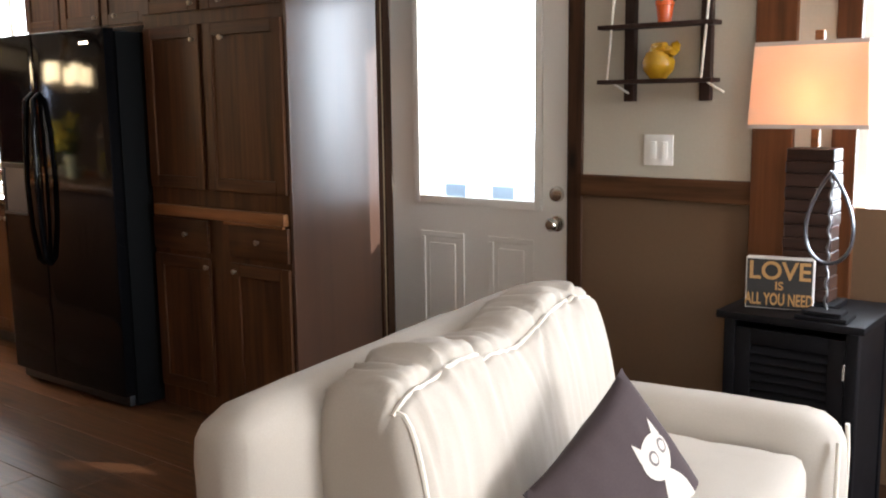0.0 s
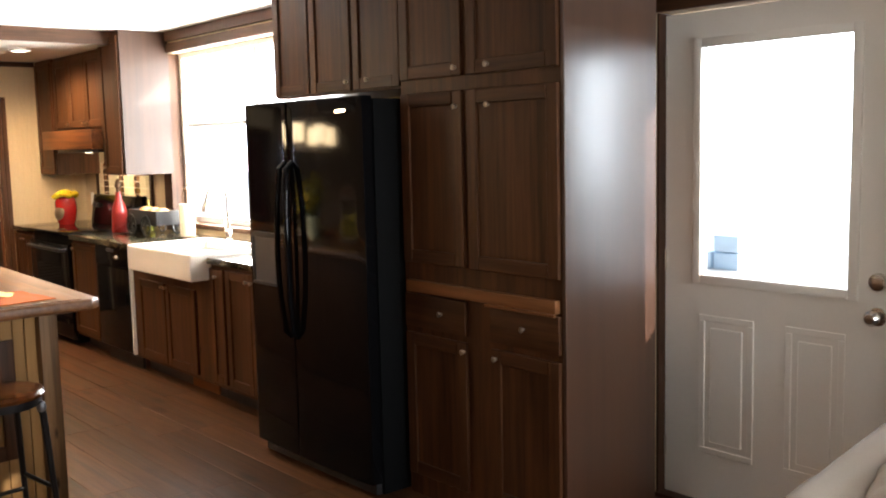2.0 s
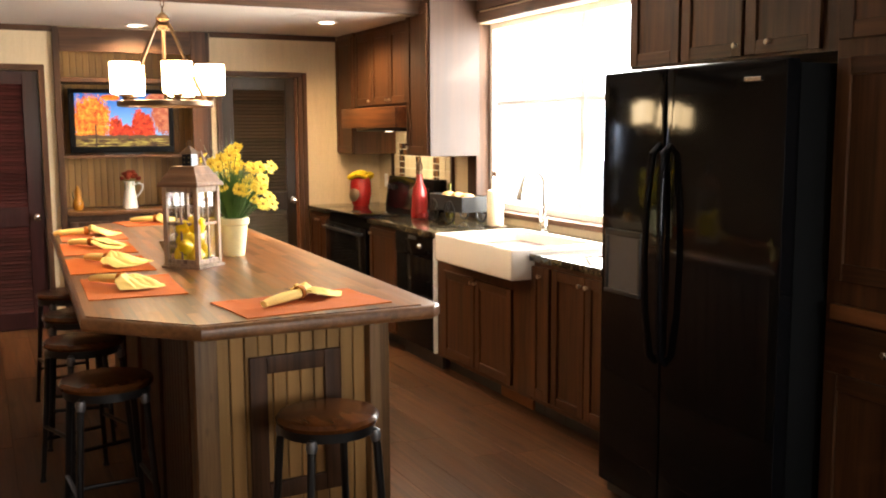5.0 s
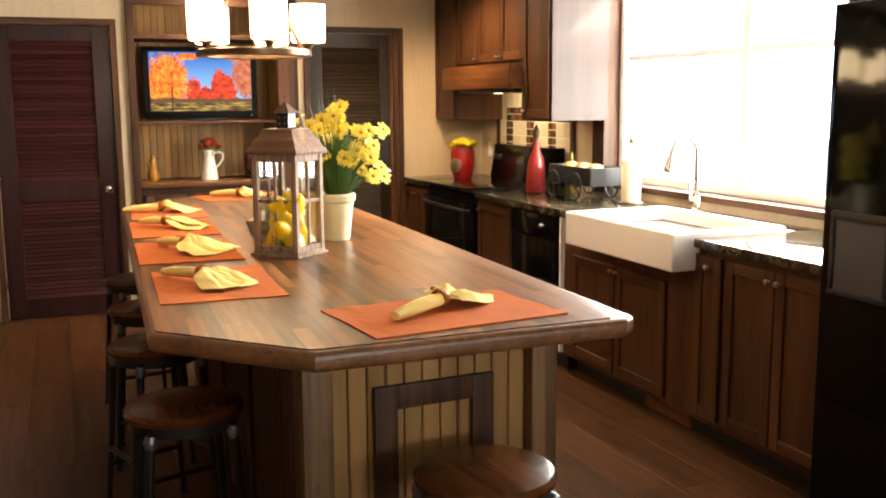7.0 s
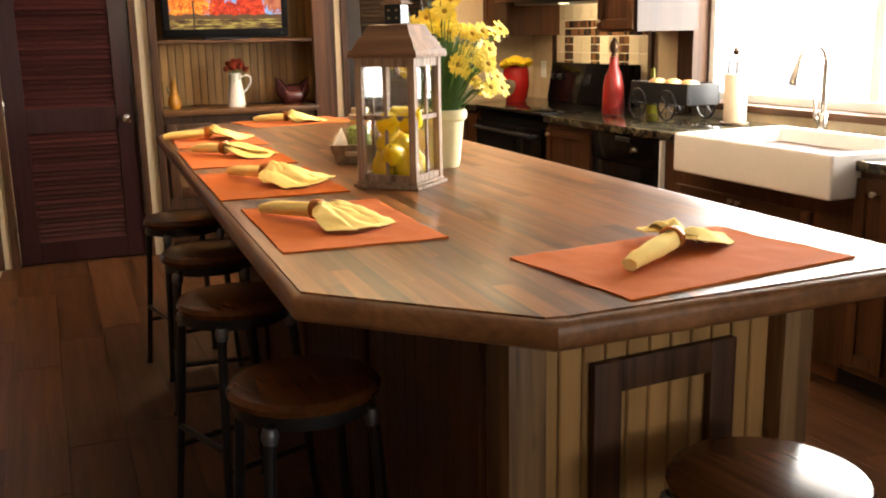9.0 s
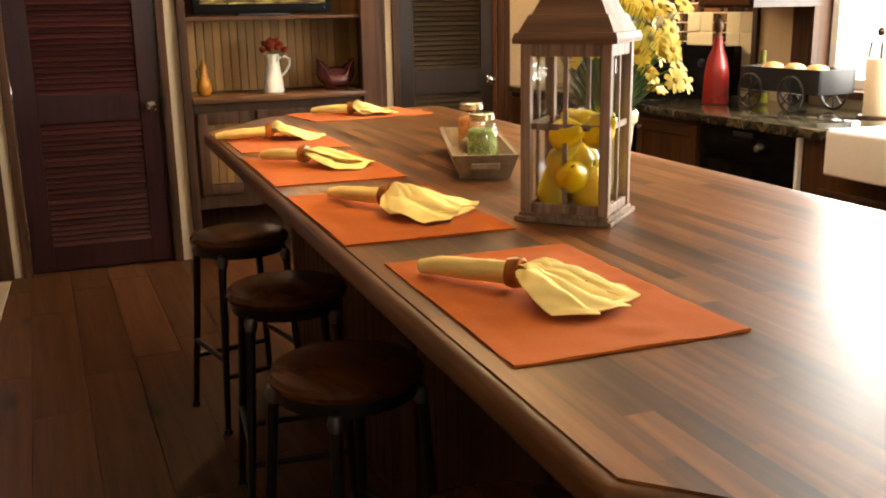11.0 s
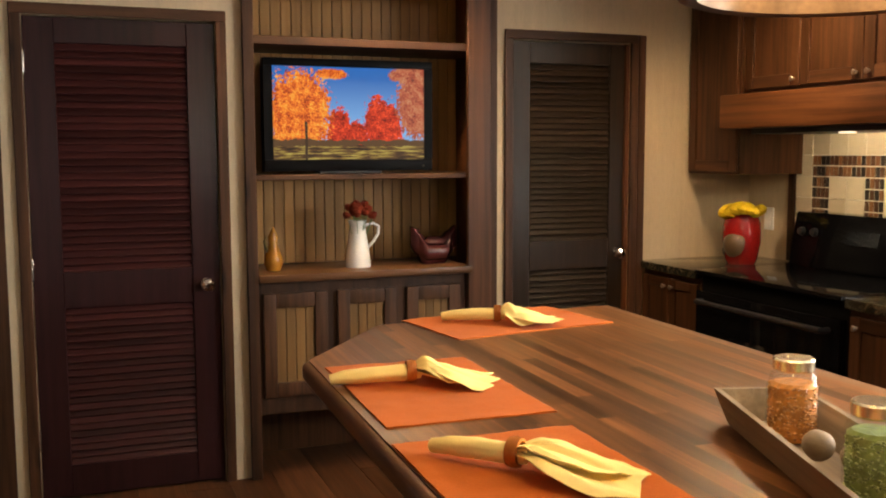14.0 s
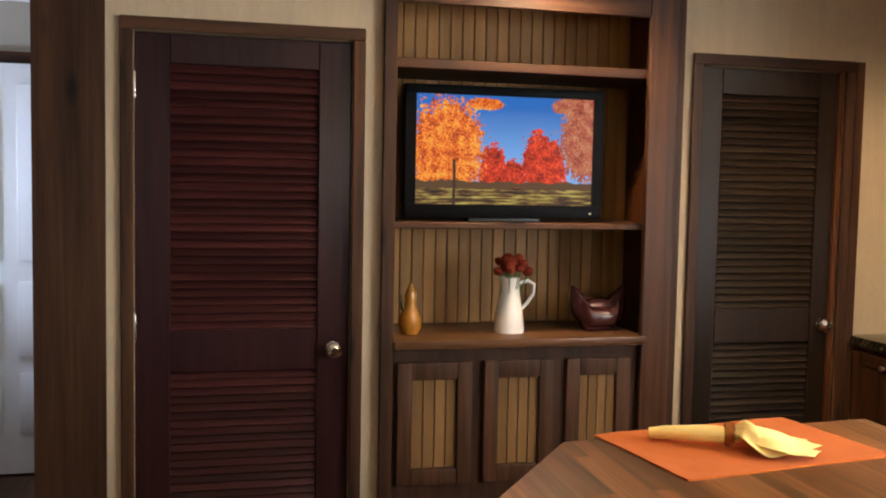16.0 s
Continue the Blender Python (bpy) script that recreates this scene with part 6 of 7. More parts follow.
# rug in the passage
solid("rug", prism([(-9.70, -0.5), (-8.5, -0.5), (-8.5, 0.36), (-9.0, 0.40), (-9.70, 0.435)], 0.0005, 0.012, 0.004), cloth("beige_carpet", (0.40, 0.33, 0.25), 0.95, 300, 0.12, 0.6), "beige carpet strip on the floor by the passage", "rug")

# ---- on the island ----
IT = 0.942
ORANGE = cloth("orange_placemat_cloth", (0.49, 0.118, 0.017), 0.9, 700, 0.08, 0.4)
NAP = cloth("yellow_napkin_cloth", (0.94, 0.71, 0.25), 0.9, 800, 0.05, 0.3)
RINGW = wood("napkin_ring_wood", (0.26, 0.075, 0.014), (0.48, 0.17, 0.035), "oy", 0.15, 0.4, 0.2)


def placemat(x, y, rz, seed):
    bm = bmesh.new()
    nx, ny, w, d = 40, 26, 0.510, 0.333
    lo, hi = [], []
    for i in range(nx + 1):
        for j in range(ny + 1):
            u, v = i / nx - 0.5, j / ny - 0.5
            edge = max(0, max(abs(u), abs(v)) * 2 - 0.93) / 0.07
            hem = 0.0012 if max(abs(u) * w, 0) > w / 2 - 0.02 or abs(v) * d > d / 2 - 0.02 else 0
            z = 0.0022 + hem + 0.0015 * noise.noise(Vector((u * 6 + seed, v * 6, seed))) + 0.0016 * noise.noise(Vector((u * 17 + seed, v * 9, 2)))
            wob = 0.003 * noise.noise(Vector((u * 3 + seed, v * 3, 7)))
            hi.append(bm.verts.new((u * w + wob, v * d + wob, max(0.001, z))))
    q = lambda i, j: hi[i * (ny + 1) + j]
    for i in range(nx):
        for j in range(ny):
            bm.faces.new((q(i, j), q(i + 1, j), q(i + 1, j + 1), q(i, j + 1)))
    ext = bmesh.ops.extrude_face_region(bm, geom=bm.faces[:])
    for v in [g for g in ext["geom"] if isinstance(g, bmesh.types.BMVert)]:
        v.co.z = 0.0
    bmesh.ops.recalc_face_normals(bm, faces=bm.faces[:])
    ob = solid("placemat", bm, ORANGE, "orange cloth placemat on the wooden island", "placemat", "placemats on the island", m=at(x, y, IT, rz), smooth=50)
    return ob


def napkin(x, y, rz, seed, spread=0.095, length=0.17, tail=0.17):
    """A yellow napkin drawn through a ring: a rolled tail to -x, an open fan of folds to +x; origin at the ring."""
    n = thing("napkin", at(x, y, IT + 0.0045, rz), "yellow cloth napkin drawn through a wooden ring", "napkin", "napkins on the placemats")
    rs = random.Random(seed)
    pts = [(-tail, 0.012, 0.014), (-tail * 0.8, 0.009, 0.020), (-tail * 0.45, 0.002, 0.025), (-0.02, 0, 0.027), (0.02, 0, 0.027)]
    bm = tube(pts, [0.0135, 0.0175, 0.020, 0.020, 0.016], 32)
    bmesh.ops.subdivide_edges(bm, edges=[e for e in bm.edges if abs(e.verts[0].co.x - e.verts[1].co.x) > 0.02], cuts=4)
    for v in bm.verts:
        a = math.atan2(v.co.z - 0.022, v.co.y)
        crease = abs(math.sin(2.5 * a + 9 * v.co.x + seed)) ** 0.5
        k = 0.94 + 0.12 * crease + 0.08 * noise.noise(v.co * 30 + Vector((seed, 0, 0)))
        v.co.y *= k
        v.co.z = max(0.0008, 0.018 + (v.co.z - 0.022) * k * 0.80)
    part("rolled_tail", bm, NAP, n, smooth=70)
    part("ring", moved(lathe([(0.018, -0.011), (0.0225, -0.010), (0.0245, 0.0), (0.0225, 0.010), (0.018, 0.011), (0.016, 0), (0.018, -0.011)], 24), pose(0, 0, 0.0248, 0, 90, 0)), RINGW, n, "polished brown napkin ring")
    # three folded sheets: wide and flat below, a skewed point above it, a short puffed fold on top
    for layer in range(3):
        nu, nv = 26, 48
        bm = bmesh.new()
        g = []
        open_ = (1.0, 0.86, 0.66)[layer] * spread
        reach = (1.0, 0.88, 0.55)[layer] * length
        skew = (0.0, rs.choice((-0.55, 0.5)), rs.uniform(-0.5, 0.5))[layer] * spread
        knots = [-1.0, rs.uniform(-0.65, -0.35), rs.uniform(-0.1, 0.2), rs.uniform(0.45, 0.7), 1.0]
        ends = [rs.uniform(0.60, 0.85), rs.uniform(0.95, 1.06), rs.uniform(0.84, 0.95), rs.uniform(0.92, 1.05), rs.uniform(0.55, 0.85)]
        folds, ph, tilt = (1.5, 1.0, 0.8)[layer], rs.uniform(0, 1), rs.uniform(-0.012, 0.012)
        for i in range(nu + 1):
            s = i / nu
            row = []
            for j in range(nv + 1):
                v = 2 * j / nv - 1
                k = max(m for m in range(4) if knots[m] <= v + 1e-9)
                u = (v - knots[k]) / (knots[k + 1] - knots[k])
                L = reach * (ends[k] * (1 - u) + ends[k + 1] * u)
                wave = (0.5 * v * folds + ph + 0.12 * noise.noise(Vector((v * 2 + seed, s * 2, layer)))) % 1.0
                crease = 1 - abs(2 * wave - 1)
                crease = crease * crease * (3 - 2 * crease)
                wid = 0.014 + (open_ - 0.014) * min(1.0, 2.1 * s) ** 0.75
                puff = math.sin(math.pi * min(1, s * 1.15) ** 0.7)
                z = 0.003 + 0.0035 * layer + 0.022 * (1 - s) ** 1.5
                z += (0.018, 0.024, 0.026)[layer] * puff * (0.25 + 0.75 * crease) * (1 - 0.5 * abs(v))
                z += 0.010 * crease * min(1, 4 * s) * (1 - 0.5 * s) + tilt * v * s
                z += 0.003 * noise.noise(Vector((v * 4 + seed, s * 5, 3.0 + layer)))
                y = v * wid * (1 - 0.10 * crease) + skew * s
                row.append(bm.verts.new((0.006 + s * L, y, max(0.0008 + 0.0015 * layer, z))))
            g.append(row)
        for a, b in zip(g, g[1:]):
            for j in range(nv):
                bm.faces.new((a[j], b[j], b[j + 1], a[j + 1]))
        bmesh.ops.recalc_face_normals(bm, faces=bm.faces[:])
        bmesh.ops.solidify(bm, geom=bm.faces[:], thickness=0.0014)
        part("fan_fold", bm, NAP, n, smooth=40)
    return n


def between(a, b):
    return math.degrees(math.atan2(b[1] - a[1], b[0] - a[0]))


MATS = [(-5.560, 1.328, -2), (-6.219, 1.325, -2), (-6.868, 1.350, -2), (-7.472, 1.388, -2), (-8.125, 1.864, 98), (-4.947, 1.788, 97)]
for k, (x, y, r) in enumerate(MATS):
    placemat(x, y, r, 3.7 * k)
NAPS = [((-5.705, 1.199), (-5.592, 1.297), (-5.44, 1.40)), ((-6.368, 1.229), (-6.250, 1.328), (-6.052, 1.41)), ((-6.960, 1.235), (-6.938, 1.330), (-6.75, 1.42)),
        ((-7.550, 1.216), (-7.520, 1.362), (-7.50, 1.54)), ((-8.135, 1.692), (-8.118, 1.832), (-8.00, 1.965)), ((-4.800, 1.620), (-4.985, 1.795), (-5.045, 1.965))]
for k, (tip, ring, fan) in enumerate(NAPS):
    napkin(ring[0], ring[1], between(tip, fan), k + 1, 0.084 + 0.008 * math.sin(k * 2.1), max(0.16, min(0.20, math.dist(ring, fan))), max(0.15, min(0.175, math.dist(tip, ring) + 0.02)))

# lantern with pears
LW = wood("weathered_lantern_wood", (0.075, 0.038, 0.020), (0.42, 0.29, 0.195), "oz", 0.6, 0.7, 0.12, 0.4)
LROOF = wood("dark_worn_roof_wood", (0.050, 0.021, 0.010), (0.27, 0.140, 0.072), "ox", 0.6, 1.6, 0.05)
LANT = pose(-6.016, 1.647, IT, 0, 0, 42)
ln = thing("wooden_lantern", LANT @ Matrix.Diagonal((0.71, 0.64, 1, 1)), "weathered wooden lantern with glass sides, filled with pears", "lantern")
B = 0.125
part("base", joined(box(-B - 0.014, B + 0.014, -B - 0.014, B + 0.014, 0, 0.010, 0.003), box(-B - 0.003, B + 0.003, -B - 0.003, B + 0.003, 0.0101, 0.018, 0.002)), LW, ln)
for sx_ in (-1, 1):
    for sy_ in (-1, 1):
        part("corner_post", box(sx_ * (B - 0.014) - 0.014, sx_ * (B - 0.014) + 0.014, sy_ * (B - 0.014) - 0.014, sy_ * (B - 0.014) + 0.014, 0.0181, 0.342, 0.002, 1), LW, ln)
for k in range(4):
    m = pose(0, 0, 0, 0, 0, 90 * k)
    y = -B + 0.004
    part("bottom_rail", moved(box(-B + 0.0285, B - 0.0285, y, y + 0.018, 0.0182, 0.036, 0.002, 1), m), LW, ln)
    part("top_rail", moved(box(-B + 0.0285, B - 0.0285, y, y + 0.018, 0.318, 0.3415, 0.002, 1), m), LW, ln)
    part("glazing_bar", moved(box(-0.006, 0.006, y + 0.002, y + 0.012, 0.0362, 0.3178, 0.001, 1), m), LW, ln)
    part("cross_bar", moved(box(-B + 0.0286, B - 0.0286, y + 0.003, y + 0.0115, 0.180, 0.192, 0.001, 1), m), LW, ln)
    g = part("glass", moved(box(-B + 0.0288, B - 0.0288, y + 0.0125, y + 0.0145, 0.0363, 0.3177), m), PANE, ln, smooth=0)
    g.visible_shadow = False
roof = bmesh.new()
prev = None
for r, z in ((0.142, 0.3421), (0.144, 0.350), (0.138, 0.362), (0.131, 0.3625), (0.108, 0.395), (0.102, 0.3955), (0.082, 0.425), (0.058, 0.428)):
    cur = [roof.verts.new((sx_ * r, sy_ * r, z)) for sx_, sy_ in ((-1, -1), (1, -1), (1, 1), (-1, 1))]
    if prev:
        for k in range(4):
            roof.faces.new((prev[k], prev[(k + 1) % 4], cur[(k + 1) % 4], cur[k]))
    else:
        roof.faces.new(list(reversed(cur)))
    prev = cur
roof.faces.new(prev)
part("roof", roof, LROOF, ln, "stepped wooden roof", 20)
VENT = paint("vent_gap", (0.25, 0.22, 0.12), 0.6)
chm = part("vent_tower", box(-0.034, 0.034, -0.034, 0.034, 0.4285, 0.478, 0.002, 1), paint("dark_tin", (0.03, 0.032, 0.035), 0.3, 60, 0.2, 5, 0.1, 0.8), ln, "dark tin vent tower")
for k in range(4):
    for u in (-0.016, 0.016):
        for v in (0.443, 0.463):
            part("vent_hole", moved(box(u - 0.005, u + 0.005, -0.0352, -0.0341, v - 0.003, v + 0.003), pose(0, 0, 0, 0, 0, 90 * k)), VENT, chm, smooth=0)
cap = bmesh.new()
lo_ = [cap.verts.new((sx_ * 0.047, sy_ * 0.047, 0.4785)) for sx_, sy_ in ((-1, -1), (1, -1), (1, 1), (-1, 1))]
tip_ = cap.verts.new((0, 0, 0.515))
cap.faces.new(list(reversed(lo_)))
for k in range(4):
    cap.faces.new((lo_[k], lo_[(k + 1) % 4], tip_))
part("cap", cap, BRONZE, ln, "pointed metal cap", 0)
part("ring_pull", moved(tube([(0.010 * math.cos(t), 0, 0.010 * math.sin(t)) for t in [2 * math.pi * q / 16 for q in range(17)]], 0.0022, 6), pose(0, 0, 0.521)), BRONZE, ln)

PEAR = paint("yellow_pear_skin", (0.86, 0.60, 0.016), 0.24, 120, 0.12, 9, 0.06, own=True)
pear_me = mesh_of("pear", lathe([(0, 0.002), (0.012, 0.0), (0.028, 0.008), (0.038, 0.025), (0.039, 0.042), (0.032, 0.060), (0.022, 0.075), (0.017, 0.088), (0.012, 0.097), (0.004, 0.100), (0, 0.099)], 22), PEAR, 80)
stem_me = mesh_of("stem", tube([(0, 0, 0.097), (0.002, 0, 0.108), (0.006, 0, 0.115)], 0.0018, 6), TRIM)
rng = random.Random(12)
SPOTS = []
for layer in range(3):
    for col in (-1, 1):
        for row in (-1, 1):
            if layer == 2 and (col, row) == (-1, 1):
                continue
            lean = (6 if layer == 0 else rng.uniform(25, 75)) * col * rng.choice((-1, 1))
            SPOTS.append((0.033 * col, 0.029 * row, 0.020 + 0.068 * layer + rng.uniform(0, 0.006 if layer else 0.001), rng.uniform(-14, 14) * (layer > 0), lean, rng.uniform(-40, 40)))
SPOTS.append((0.0, -0.024, 0.074, 62, 8, 12))
for x, y, z, a, b, c in SPOTS:
    m = LANT @ pose(x, y, z, a, b, c) @ Matrix.Diagonal((0.86, 0.86, 0.86, 1))
    e = thing("pear", m, "yellow pear inside the wooden lantern", "pear", "pears in the lantern")
    part("fruit", pear_me, PEAR, e)
    part("stem", stem_me, TRIM, e)

# flower pot
vz = thing("flower_pot", at(-6.295, 1.890, IT), "pale yellow pot with yellow daisies and tall grass", "flower arrangement")
part("pot", lathe([(0, 0), (0.046, 0), (0.050, 0.01), (0.064, 0.14), (0.072, 0.148), (0.074, 0.168), (0.068, 0.176), (0.062, 0.168), (0.058, 0.15), (0, 0.15)], 28), paint("pale_yellow_glaze", (0.68, 0.62, 0.36), 0.35, 40, 0.08, 8, 0.1), vz)
FOL = paint("foliage_green", (0.06, 0.14, 0.03), 0.55, 20, 0.35, 6, 0.1)
BLADE = paint("grass_blade_green", (0.075, 0.11, 0.035), 0.55, 20, 0.35, 6, 0.1)
PETAL = paint("yellow_petal", (0.84, 0.64, 0.07), 0.6, 60, 0.15, 20, 0.1, own=True)
EYE = paint("daisy_eye", (0.42, 0.24, 0.012), 0.8, 200, 0.3, 20, 0.5)
rng = random.Random(21)


def daisy_mesh(seed, n=13, R=0.027):
    rs = random.Random(seed)
    bm = bmesh.new()
    for k in range(n):
        a = 2 * math.pi * k / n + rs.uniform(-0.12, 0.12)
        L, w, cup = R * rs.uniform(0.85, 1.1), 0.0062, rs.uniform(0.1, 0.55)
        prev = None
        for s, ww in ((0.12, 0.5), (0.4, 0.95), (0.75, 1.0), (0.95, 0.55), (1.0, 0.1)):
            r = 0.004 + L * s
            zz = cup * L * s - 0.35 * L * s * s
            c = Vector((r * math.cos(a), r * math.sin(a), zz))
            t = Vector((-math.sin(a), math.cos(a), 0)) * w * ww
            cur = (bm.verts.new(c - t), bm.verts.new(c + Vector((0, 0, -0.001))), bm.verts.new(c + t))
            if prev:
                bm.faces.new((prev[0], prev[1], cur[1], cur[0]))
                bm.faces.new((prev[1], prev[2], cur[2], cur[1]))
            prev = cur
    return mesh_of("petals", bm, PETAL, 60)


DAISY = [daisy_mesh(k) for k in range(4)]
EYE_ME = mesh_of("flower_eye", lathe([(0, 0.005), (0.005, 0.0045), (0.008, 0.001), (0.007, -0.002), (0, -0.003)], 10), EYE)
CLUSTERS = [(-0.10, -0.09, 0.39, 8), (0.02, -0.02, 0.45, 11), (0.09, 0.10, 0.33, 11), (-0.02, 0.13, 0.40, 8), (0.0, 0.15, 0.27, 10), (-0.08, 0.02, 0.34, 6), (0.05, -0.13, 0.30, 4)]
for cx, cy, cz, n in CLUSTERS:
    for k in range(n):
        p = Vector((0.85 * cx + rng.gauss(0, 0.032), 0.85 * cy + rng.gauss(0, 0.032), cz + rng.gauss(0, 0.034)))
        out = Vector((p.x * 1.3 + rng.uniform(-0.05, 0.05), p.y * 1.3 + rng.uniform(-0.05, 0.05), 0.10 + rng.uniform(-0.05, 0.1))) + Vector((0.16, -0.12, 0))
        base = Vector((0.4 * p.x * 0.4, 0.4 * p.y * 0.4, 0.15))
        f = part("daisy", DAISY[rng.randrange(4)], PETAL, vz)
        f.matrix_basis = Matrix.Translation(p) @ out.to_track_quat("Z", "Y").to_matrix().to_4x4() @ Matrix.Diagonal((1, 1, 1, 1)) @ Matrix.Rotation(rng.uniform(0, 6), 4, "Z")
        e = part("flower_eye", EYE_ME, EYE, f)
        mid = base.lerp(p, 0.55) + Vector((0, 0, 0.03))
        part("stem", tube([base, mid, p - out.normalized() * 0.004], 0.0017, 5), FOL, vz)


def leaf_strip(bm, base, tip, w, sag):
    side = (tip - base).cross(Vector((0, 0, 1)))
    side = side.normalized() if side.length > 1e-4 else Vector((1, 0, 0))
    prev = None
    for k in range(6):
        s = k / 5
        c = base.lerp(tip, s) + Vector((0, 0, sag * math.sin(math.pi * s)))
        t = side * w * (1 - s ** 2.5) * (0.5 + s if s < 0.5 else 1)
        cur = (bm.verts.new(c - t), bm.verts.new(c + t))
        if prev:
            bm.faces.new((prev[0], prev[1], cur[1], cur[0]))
        prev = cur


bm = bmesh.new()
for k in range(520):
    a, r = rng.uniform(0, 6.283), rng.uniform(0.01, 0.06)
    h = rng.uniform(0.17, 0.33)
    base = Vector((r * math.cos(a) * 0.6, r * math.sin(a) * 0.6, 0.15 + 0.3 * (h - 0.17)))
    tip = base + Vector((math.cos(a) * rng.uniform(0.02, 0.13), math.sin(a) * rng.uniform(0.02, 0.13), h - 0.10))
    leaf_strip(bm, base, tip, rng.uniform(0.002, 0.005), 0.01)
tagged(part("foliage", bm, FOL, vz, "dense fine green leaves"), kind="stuff")
bm = bmesh.new()
for k in range(42):
    a = rng.uniform(0, 6.283)
    base = Vector((0.03 * math.cos(a), 0.03 * math.sin(a), 0.15))
    sp_ = rng.uniform(0.03, 0.22)
    tip = Vector((sp_ * math.cos(a) - 0.03, sp_ * math.sin(a) - 0.02, rng.uniform(0.42, 0.64) - 0.5 * sp_))
    leaf_strip(bm, base, tip, rng.uniform(0.0015, 0.0032), 0.05)
tagged(part("tall_grass", bm, BLADE, vz, "tall thin grass blades"), kind="stuff")
SILV = paint("silvery_bud", (0.30, 0.24, 0.22), 0.7, 80, 0.3)
for p0, p1 in (((-0.02, -0.02, 0.20), (0.13, -0.19, 0.30)), ((-0.02, -0.01, 0.2), (0.10, -0.14, 0.42))):
    a_, b_ = Vector(p0), Vector(p1)
    part("bud_stem", tube([a_, a_.lerp(b_, 0.6) + Vector((0, 0, 0.03)), b_], 0.002, 5), TRIM, vz)
    d_ = Vector((-0.012, -0.012, 0.055))
    part("bud", tube([b_ - d_ * 0.2, b_ + d_ * 0.3, b_ + d_ * 0.7, b_ + d_ * 1.2], [0.003, 0.008, 0.006, 0.002], 8), SILV, vz, "silvery seed bud")

# tray with jars
TRAYW = wood("greyed_tray_wood", (0.16, 0.11, 0.065), (0.36, 0.27, 0.17), "ox", 0.6, 0.7, 0.1)
TRM = pose(-6.748, 1.760, IT, 0, 0, 160.5)
ty = thing("wooden_tray", TRM, "greyed wooden tray with slanted sides and end handles", "tray")
TLn, TWd, TH_ = 0.55, 0.165, 0.062
fl = 0.022


def slanted(x0, x1, y0, y1, x0t, x1t, y0t, y1t, t):
    bm = bmesh.new()
    lo = [(x0, y0), (x1, y0), (x1, y1), (x0, y1)]
    hi = [(x0t, y0t), (x1t, y0t), (x1t, y1t), (x0t, y1t)]
    v0 = [bm.verts.new((*p, 0.0)) for p in lo]
    v1 = [bm.verts.new((*p, TH_)) for p in hi]
    sh = lambda p, q: (p - t if p > 0 else p + t, q - t if q > 0 else q + t)
    v2 = [bm.verts.new((*sh(*p), TH_)) for p in hi]
    v3 = [bm.verts.new((*sh(*p), 0.008)) for p in lo]
    bm.faces.new(list(reversed(v0)))
    for a, b in ((v0, v1), (v1, v2), (v2, v3)):
        for k in range(4):
            bm.faces.new((a[k], a[(k + 1) % 4], b[(k + 1) % 4], b[k]))
    bm.faces.new(v3)
    bmesh.ops.recalc_face_normals(bm, faces=bm.faces[:])
    return bm


part("body", slanted(-TLn / 2, TLn / 2, -TWd / 2 + fl, TWd / 2 - fl, -TLn / 2 - 0.02, TLn / 2 + 0.02, -TWd / 2, TWd / 2, 0.010), TRAYW, ty, smooth=0)
for s in (-1, 1):
    part("handle", box(s * (TLn / 2 + 0.0145) - 0.007, s * (TLn / 2 + 0.0145) + 0.007, -0.035, 0.035, 0.026, 0.042, 0.003, 1), TRAYW, ty, "small wooden end handle")
JARGL = thin_glass("jar_glass")
LIDGOLD = paint("brass_lid", (0.74, 0.64, 0.46), 0.22, 90, 0.15, 5, 0.05, 0.9)


def seeds(name, colour):
    """Dried grains, each its own shade."""
    m, nt, b = mat(name, 0.55)
    geo = nt.nodes.new("ShaderNodeNewGeometry")
    dark, pale = tuple(0.35 * c for c in colour), tuple(min(1, 1.7 * c + 0.10) for c in colour)
    nt.links.new(ramp(nt, geo.outputs["Random Per Island"], [(0.0, dark), (0.55, colour), (1.0, pale)]), b.inputs["Base Color"])
    return m


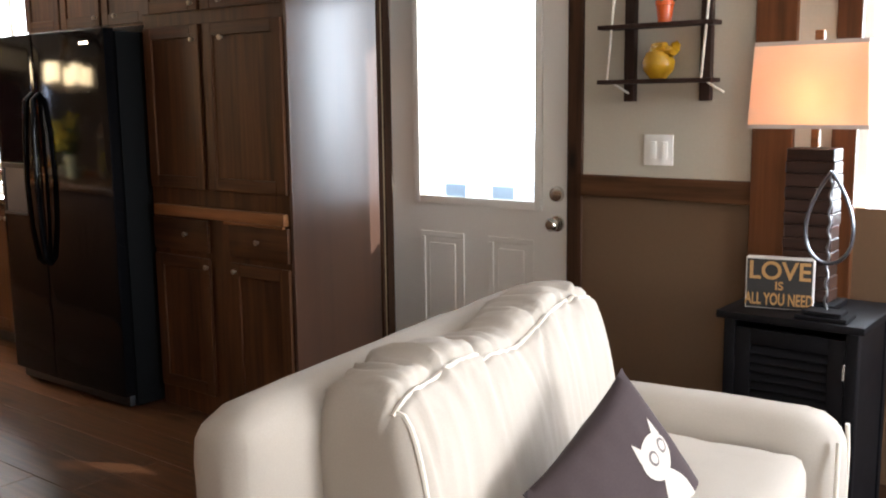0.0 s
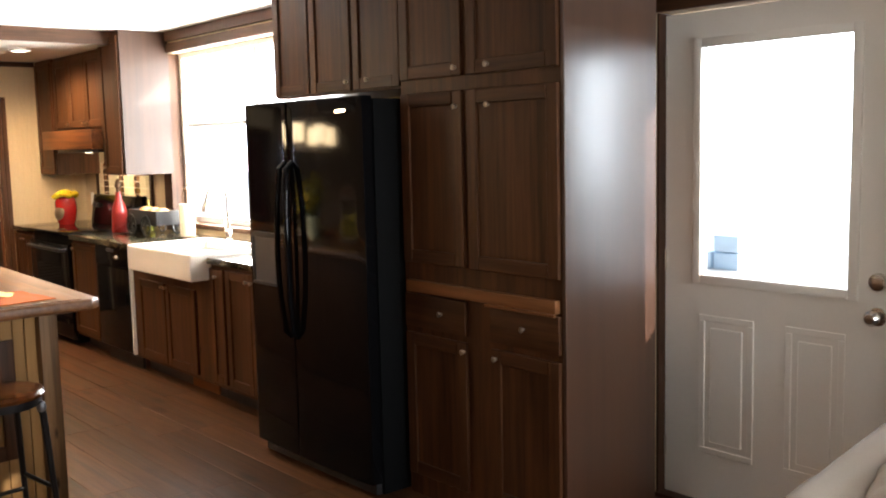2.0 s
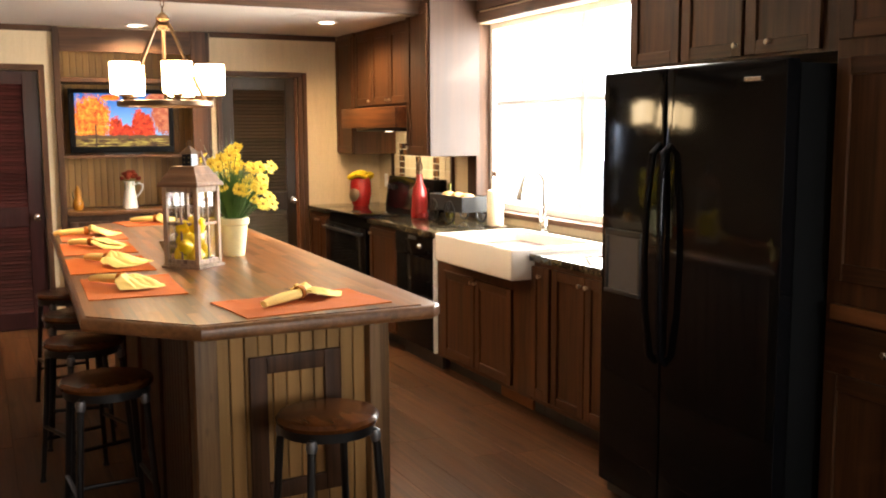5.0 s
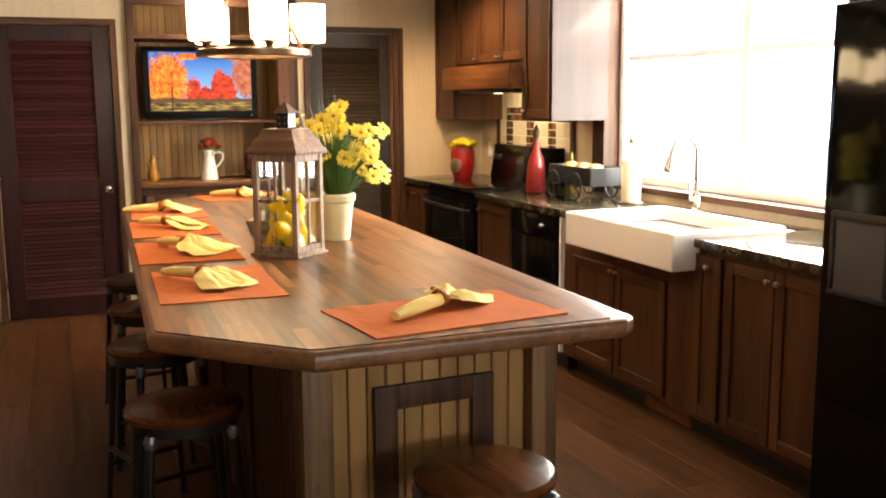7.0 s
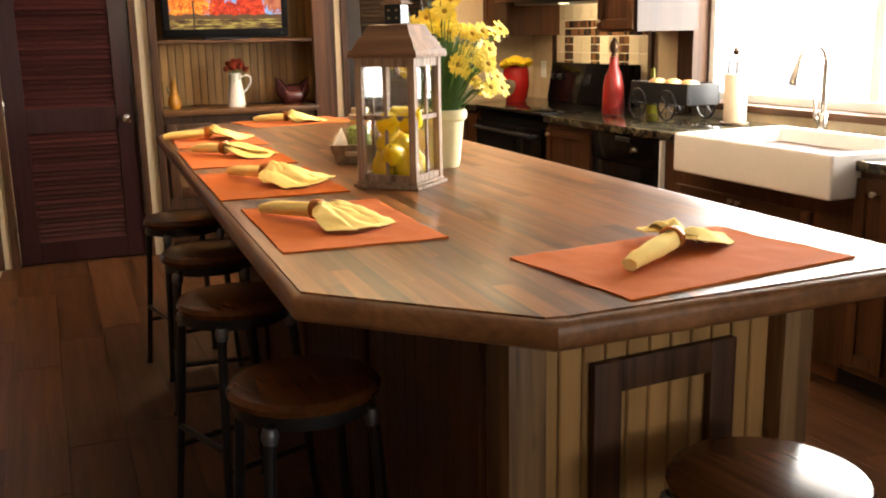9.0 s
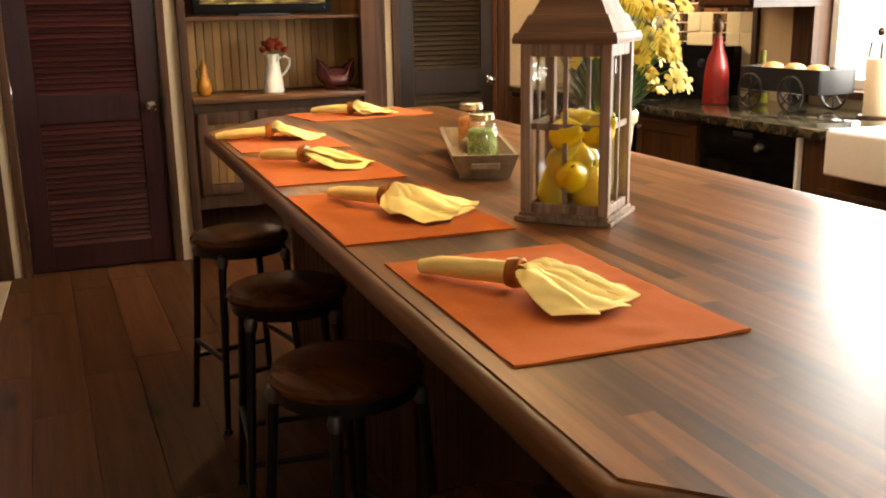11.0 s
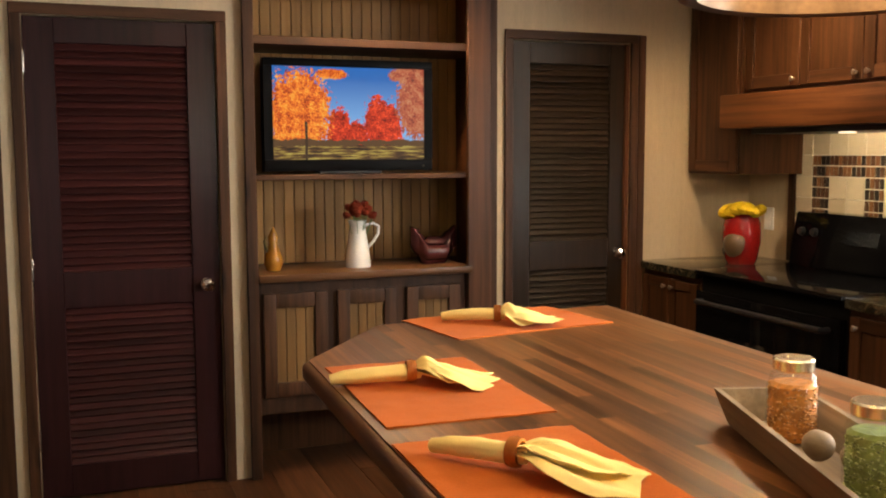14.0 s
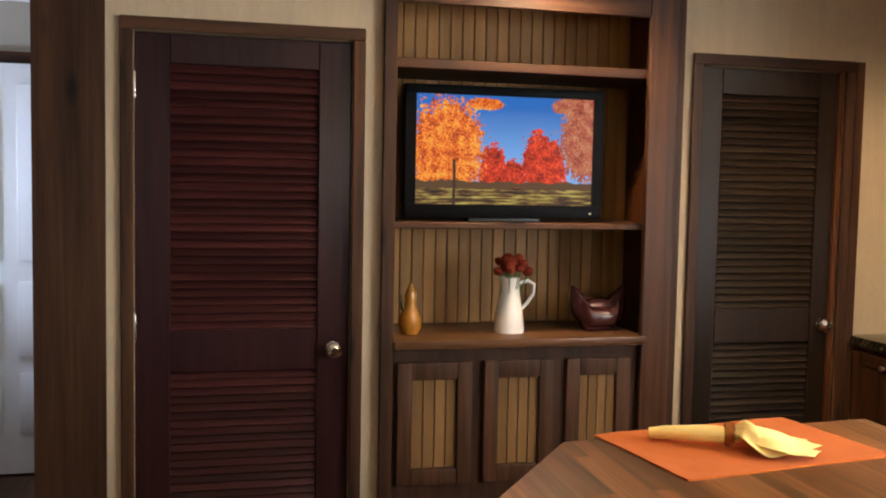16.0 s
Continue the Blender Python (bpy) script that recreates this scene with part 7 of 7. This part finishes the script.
def jar(x, y, colour, label):
    j = thing("mason_jar", at(x, y, IT + 0.0085), label, "jar", "jars in the tray")
    n_in = paint(label.split()[2] + "_grain", colour, 0.7, 90, 0.55, 30, 0.9, own=True)
    part("contents", lathe([(0, 0.004), (0.034, 0.004), (0.037, 0.012), (0.037, 0.094), (0.03, 0.100), (0, 0.099)], 24), n_in, j, "dried contents")
    rs = random.Random(int(x * 1000))
    bm = bmesh.new()
    for k in range(420):
        a, z = rs.uniform(0, 6.283), rs.uniform(0.008, 0.096)
        c = Matrix.Translation((0.0366 * math.cos(a), 0.0366 * math.sin(a), z)) @ Matrix.Rotation(rs.uniform(0, 3), 4, "Z") @ Matrix.Diagonal((1, 0.7, 0.6, 1))
        bmesh.ops.create_icosphere(bm, subdivisions=1, radius=0.0038, matrix=c)
    tagged(part("grains", bm, seeds(label.split()[2] + "_seeds", colour), j, "small dried grains"), kind="stuff")
    g = part("glass", lathe([(0, 0), (0.038, 0), (0.042, 0.006), (0.042, 0.095), (0.036, 0.112), (0.031, 0.118), (0.031, 0.130), (0.029, 0.130), (0.029, 0.118)], 28), JARGL, j, "clear glass jar")
    g.visible_shadow = False
    part("lid", moved(lathe([(0, 0.020), (0.031, 0.020), (0.0335, 0.017), (0.0335, 0.002), (0.032, 0.0), (0, 0.0)], 28), pose(0, 0, 0.1205)), LIDGOLD, j, "metal screw lid")
    return j


jar(-6.620, 1.722, (0.28, 0.34, 0.08), "glass jar of green split peas with a metal lid")
jar(-6.885, 1.812, (0.66, 0.26, 0.05), "glass jar of orange lentils with a metal lid")
solid("wooden_egg", lathe([(0, 0), (0.016, 0.004), (0.024, 0.02), (0.021, 0.038), (0.010, 0.05), (0, 0.053)], 16), TRAYW, "small wooden ball in the tray", "ornament", "balls in the tray", m=pose(-6.755, 1.763, IT + 0.035, 60, 0, 20))
solid("wooden_egg", lathe([(0, 0), (0.016, 0.004), (0.024, 0.02), (0.021, 0.038), (0.010, 0.05), (0, 0.053)], 16), TRAYW, "small wooden ball in the tray", "ornament", "balls in the tray", m=pose(-6.70, 1.745, IT + 0.035, 40, 50, 80))

# ---- floor planks, last ----
rng = random.Random(11)
PW_, row = 0.192, 0
y = SY
planks = {}
while y < NY:
    w = min(PW_, NY - y)
    x = -11.4 - rng.uniform(0, 1.1)
    while x < EX:
        a, b = max(x, -11.4), min(x + 1.28, EX)
        if b - a > 0.02:
            key = (round(b - a, 3), round(w, 3))
            if key not in planks:
                planks[key] = mesh_of("plank", box(0.0006, b - a - 0.0006, 0.0006, w - 0.0006, -0.008, 0.0, 0.0012, 1), PLANK, 0)
            p = part("plank", planks[key], PLANK, floor)
            p.location = (a, y, 0)
        x += 1.28
    y += PW_
